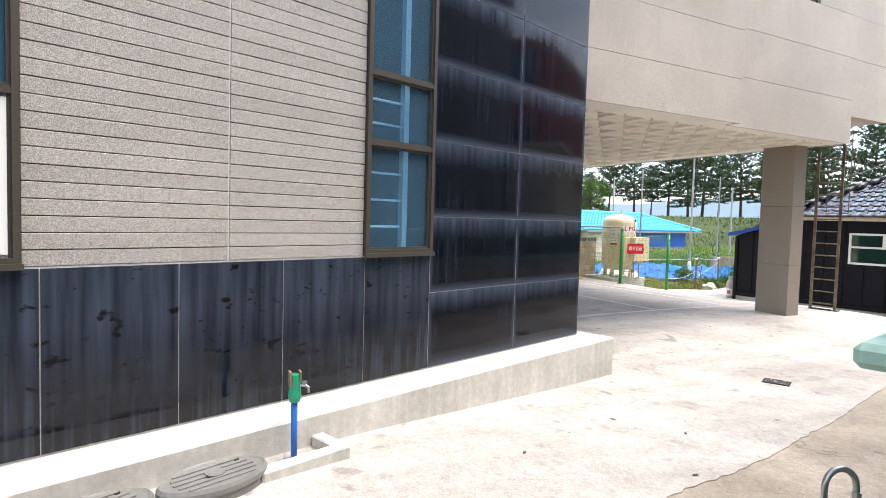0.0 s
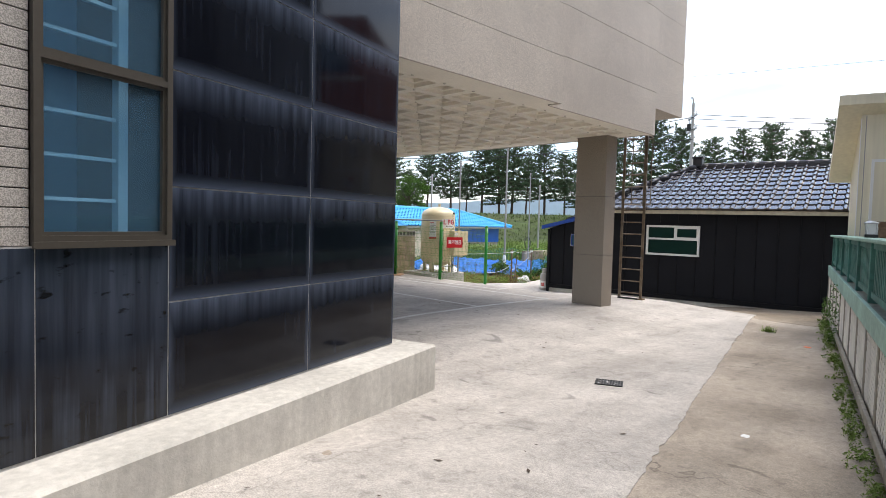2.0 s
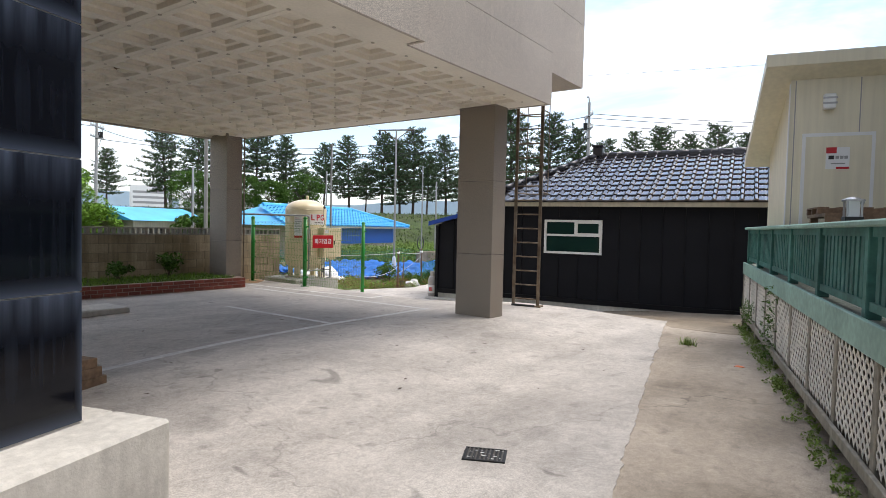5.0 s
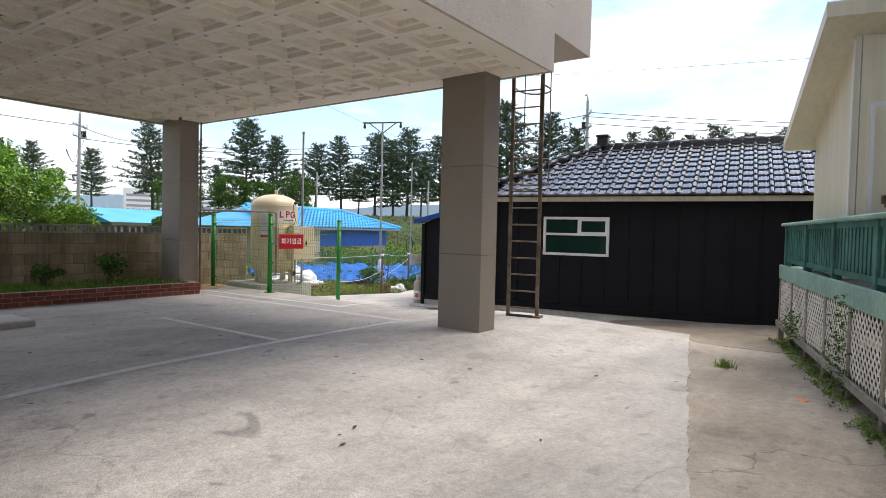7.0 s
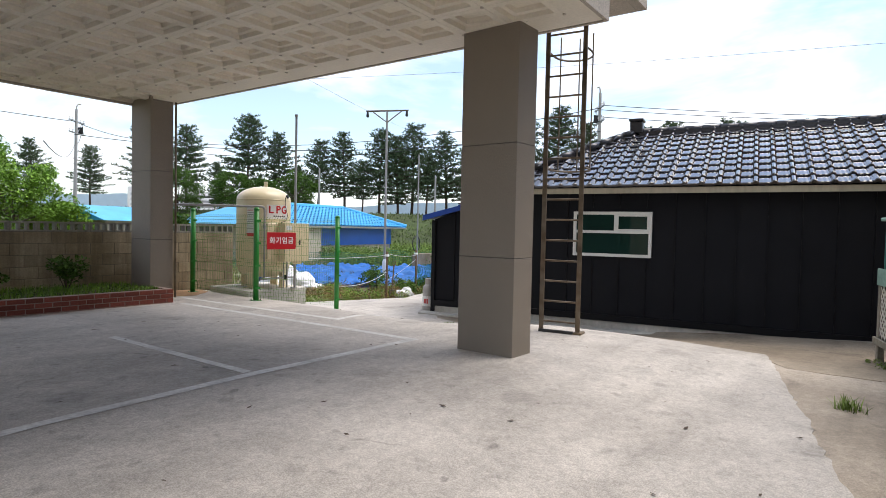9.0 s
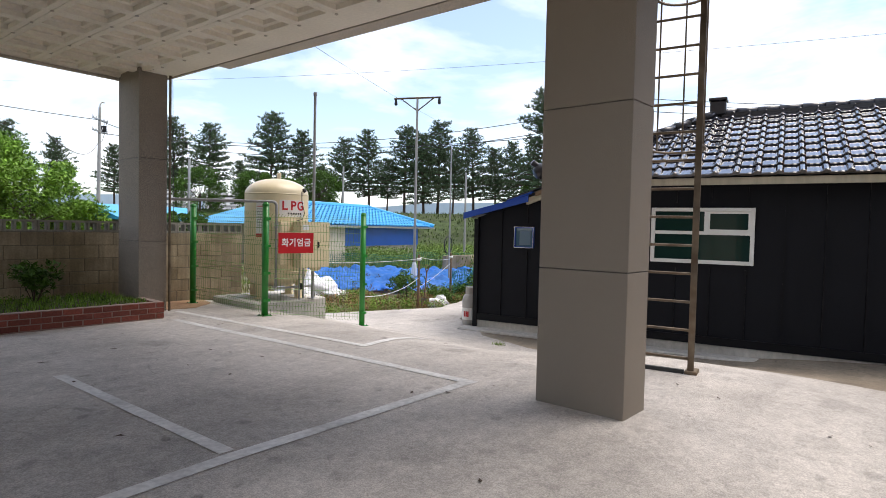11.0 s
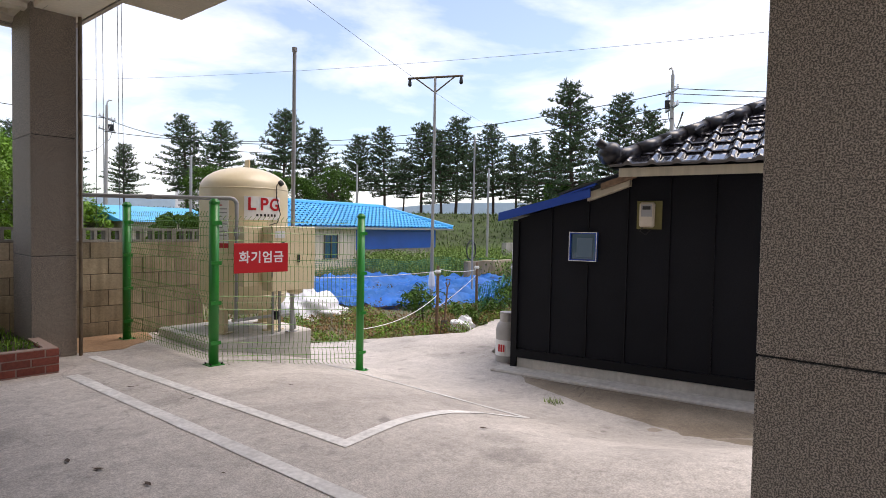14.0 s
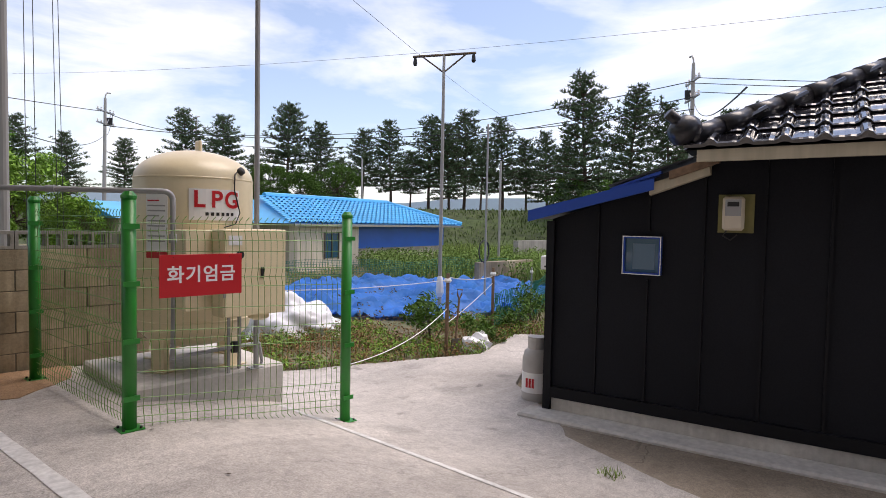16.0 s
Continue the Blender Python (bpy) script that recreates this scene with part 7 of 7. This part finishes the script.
# ---- poles and wires ----
def lamp_pole():
    x, y = 20.4, 17.8
    z = low(x, y) - 0.2
    p = thing("pole", pose(x, y, z), "slender steel pole with a braced crossarm and two lamps", "pole")
    h = 5.28 - z
    part("shaft", tube(bmesh.new(), (0, 0, 0), (0.0, 0, h), 0.045, 0.032, 10), "pole", p)
    arm = bmesh.new()
    d = Vector((-0.45, 0.89, 0)) * 0.72
    tube(arm, -d + Vector((0, 0, h)), d + Vector((0, 0, h)), 0.028, seg=6)
    part("crossarm", arm, "ladder_steel", p)
    for s in (-1, 1):
        part("brace", tube(bmesh.new(), (0, 0, h - 0.38), d * 0.72 * s + Vector((0, 0, h)), 0.018, seg=6), "ladder_steel", p)
        q = d * 0.93 * s + Vector((0, 0, h))
        part("lamp", lathe(bmesh.new(), [(0.02, 0), (0.035, -0.05), (0.05, -0.16), (0.03, -0.2)], 10, tuple(q)), "black", p)
    part("net_bundle", lathe(bmesh.new(), [(0.05, 0.55), (0.09, 0.65), (0.07, 0.95), (0.045, 1.02)], 9), "sack", p)


lamp_pole()


def plain_pole(x, y, top, r, name="pole", label="thin grey pole standing in the field"):
    z = low(x, y) - 0.2
    p = thing(name, pose(x, y, z), label, "pole")
    part("shaft", tube(bmesh.new(), (0, 0, 0), (0, 0, top - z), r, r * 0.8, 10), "pole", p)
    part("cap", lathe(bmesh.new(), [(r * 0.9, top - z), (r * 0.5, top - z + 0.03)], 10), "pole", p)
    return p


pp = plain_pole(22.6, 18.3, 4.1, 0.03, label="thin wooden pole wound with cables in the garden")
part("cable_coil", pipe(bmesh.new(), [(0.2 * math.cos(a), 0.05, 1.5 + 0.28 * math.sin(a)) for a in [6.283 * k / 16 for k in range(17)]], 0.02, 5), "wire", pp)
plain_pole(30.5, 24.0, 4.2, 0.06)
plain_pole(24.2, 40, 5.2, 0.09, label="old grey timber pole beyond the block wall")
plain_pole(40.8, 46.0, 6.6, 0.09, label="old grey timber pole beyond the block wall")


def utility_pole(x, y, top, label):
    z = -0.8
    p = thing("utility_pole", pose(x, y, z, 0, 1.5, 40), label, "utility pole", "utility poles")
    h = top - z
    part("shaft", tube(bmesh.new(), (0, 0, 0), (0, 0, h), 0.20, 0.11, 12), "pole", p)
    part("tip", pipe(bmesh.new(), [(0, 0, h), (0.05, 0, h + 0.3), (0.3, 0, h + 0.55), (0.7, 0, h + 0.6)], 0.06, 6), "pole", p)
    for dz in (1.2, 2.3):
        arm = part("crossarm", bx(-1.1, 1.3, -0.06, 0.06, h - dz, h - dz + 0.1), "steel", p)
        for q in (-1.0, -0.5, 0.7, 1.2):
            part("insulator", lathe(bmesh.new(), [(0.03, 0.1), (0.09, 0.16), (0.05, 0.24), (0.08, 0.3), (0.03, 0.36)], 8, (q, 0, h - dz)), "white", arm)
    part("stay", tube(bmesh.new(), (0.1, 0, h - 2.4), (0.9, 0, h - 1.2), 0.03, seg=6), "steel", p)
    part("drop_cable", pipe(bmesh.new(), sag((1.1, 0, h - 1.2), (0.15, 0, h - 3.2), 0.5), 0.025, 5), "wire", p)
    part("switch_gear", bx(0.5, 0.62, -0.3, 0.3, h - 2.2, h - 1.6), "black", p)
    return p


utility_pole(28.0, 66.0, 12.0, "concrete utility pole with crossarms and insulators")
utility_pole(49.4, 23.2, 12.2, "concrete utility pole with crossarms and insulators")
utility_pole(39.6, 74.0, 12.5, "concrete utility pole with crossarms and insulators")


def cable(a, b, drop, r, label="black overhead cable against the sky"):
    tagged(part("overhead_cable", pipe(bmesh.new(), sag(a, b, drop, 24), r, 5), "wire"), label, "cable", "overhead cables")


cable((12.9, 14.0, 4.75), (45.0, 31.8, 7.9), 0.5, 0.0035)
cable((28, 66, 10.8), (-20, 40, 10.0), 0.9, 0.03)
cable((28, 66, 10.8), (39.6, 74, 11.2), 0.5, 0.03)
cable((39.6, 74, 11.2), (49.4, 23.2, 11.0), 1.6, 0.03)
cable((39.6, 74, 10.2), (49.4, 23.2, 10.0), 1.8, 0.03)
cable((28, 66, 9.6), (49.4, 23.2, 9.2), 1.5, 0.03)
for dz in (0.0, 0.35, 0.9):
    cable((49.4, 23.2, 11.2 - dz), (75, -18, 10.9 - dz), 0.8, 0.025)
cable((49.4, 23.2, 9.6), (20, 11.5, 3.6), 0.6, 0.015)
cable((28, 66, 8.6), (13.2, 26.0, 4.0), 0.8, 0.02)
cable((60, -10, 14.5), (26, 90, 17.5), 1.5, 0.012)
pole2 = plain_pole(12.5, 17.6, 8.5, 0.055, label="rusty brown steel pole behind the block wall")
pole2.children[0].data.materials[0] = M["ladder_steel"]
for dx in (0.16, 0.24, 0.42, 0.47):
    cable((12.5 + dx * 1.3, 17.5, 0.2), (12.5 + dx, 17.4, 8.4), 0.0, 0.0045, "thin pale cable hanging beside the pole")
scraps = bmesh.new()
for _ in range(120):
    x, y = rng.uniform(1.5, 13.5), rng.uniform(2.5, 13.0)
    if inside((x, y), YARD):
        a, r_ = rng.uniform(0, 6.3), rng.uniform(0.008, 0.028)
        z = lie(x, y) + 0.006
        scraps.faces.new([scraps.verts.new((x + r_ * k * math.cos(a + b), y + r_ * k * math.sin(a + b), z + 0.006 * rng.random())) for b, k in ((0, 1.6), (1.6, 0.5), (3.1, 1.4), (4.6, 0.6))])
tagged(part("leaf_litter", scraps, "bark"), "small dry leaves and twigs strewn over the concrete", "leaf litter", kind="stuff")
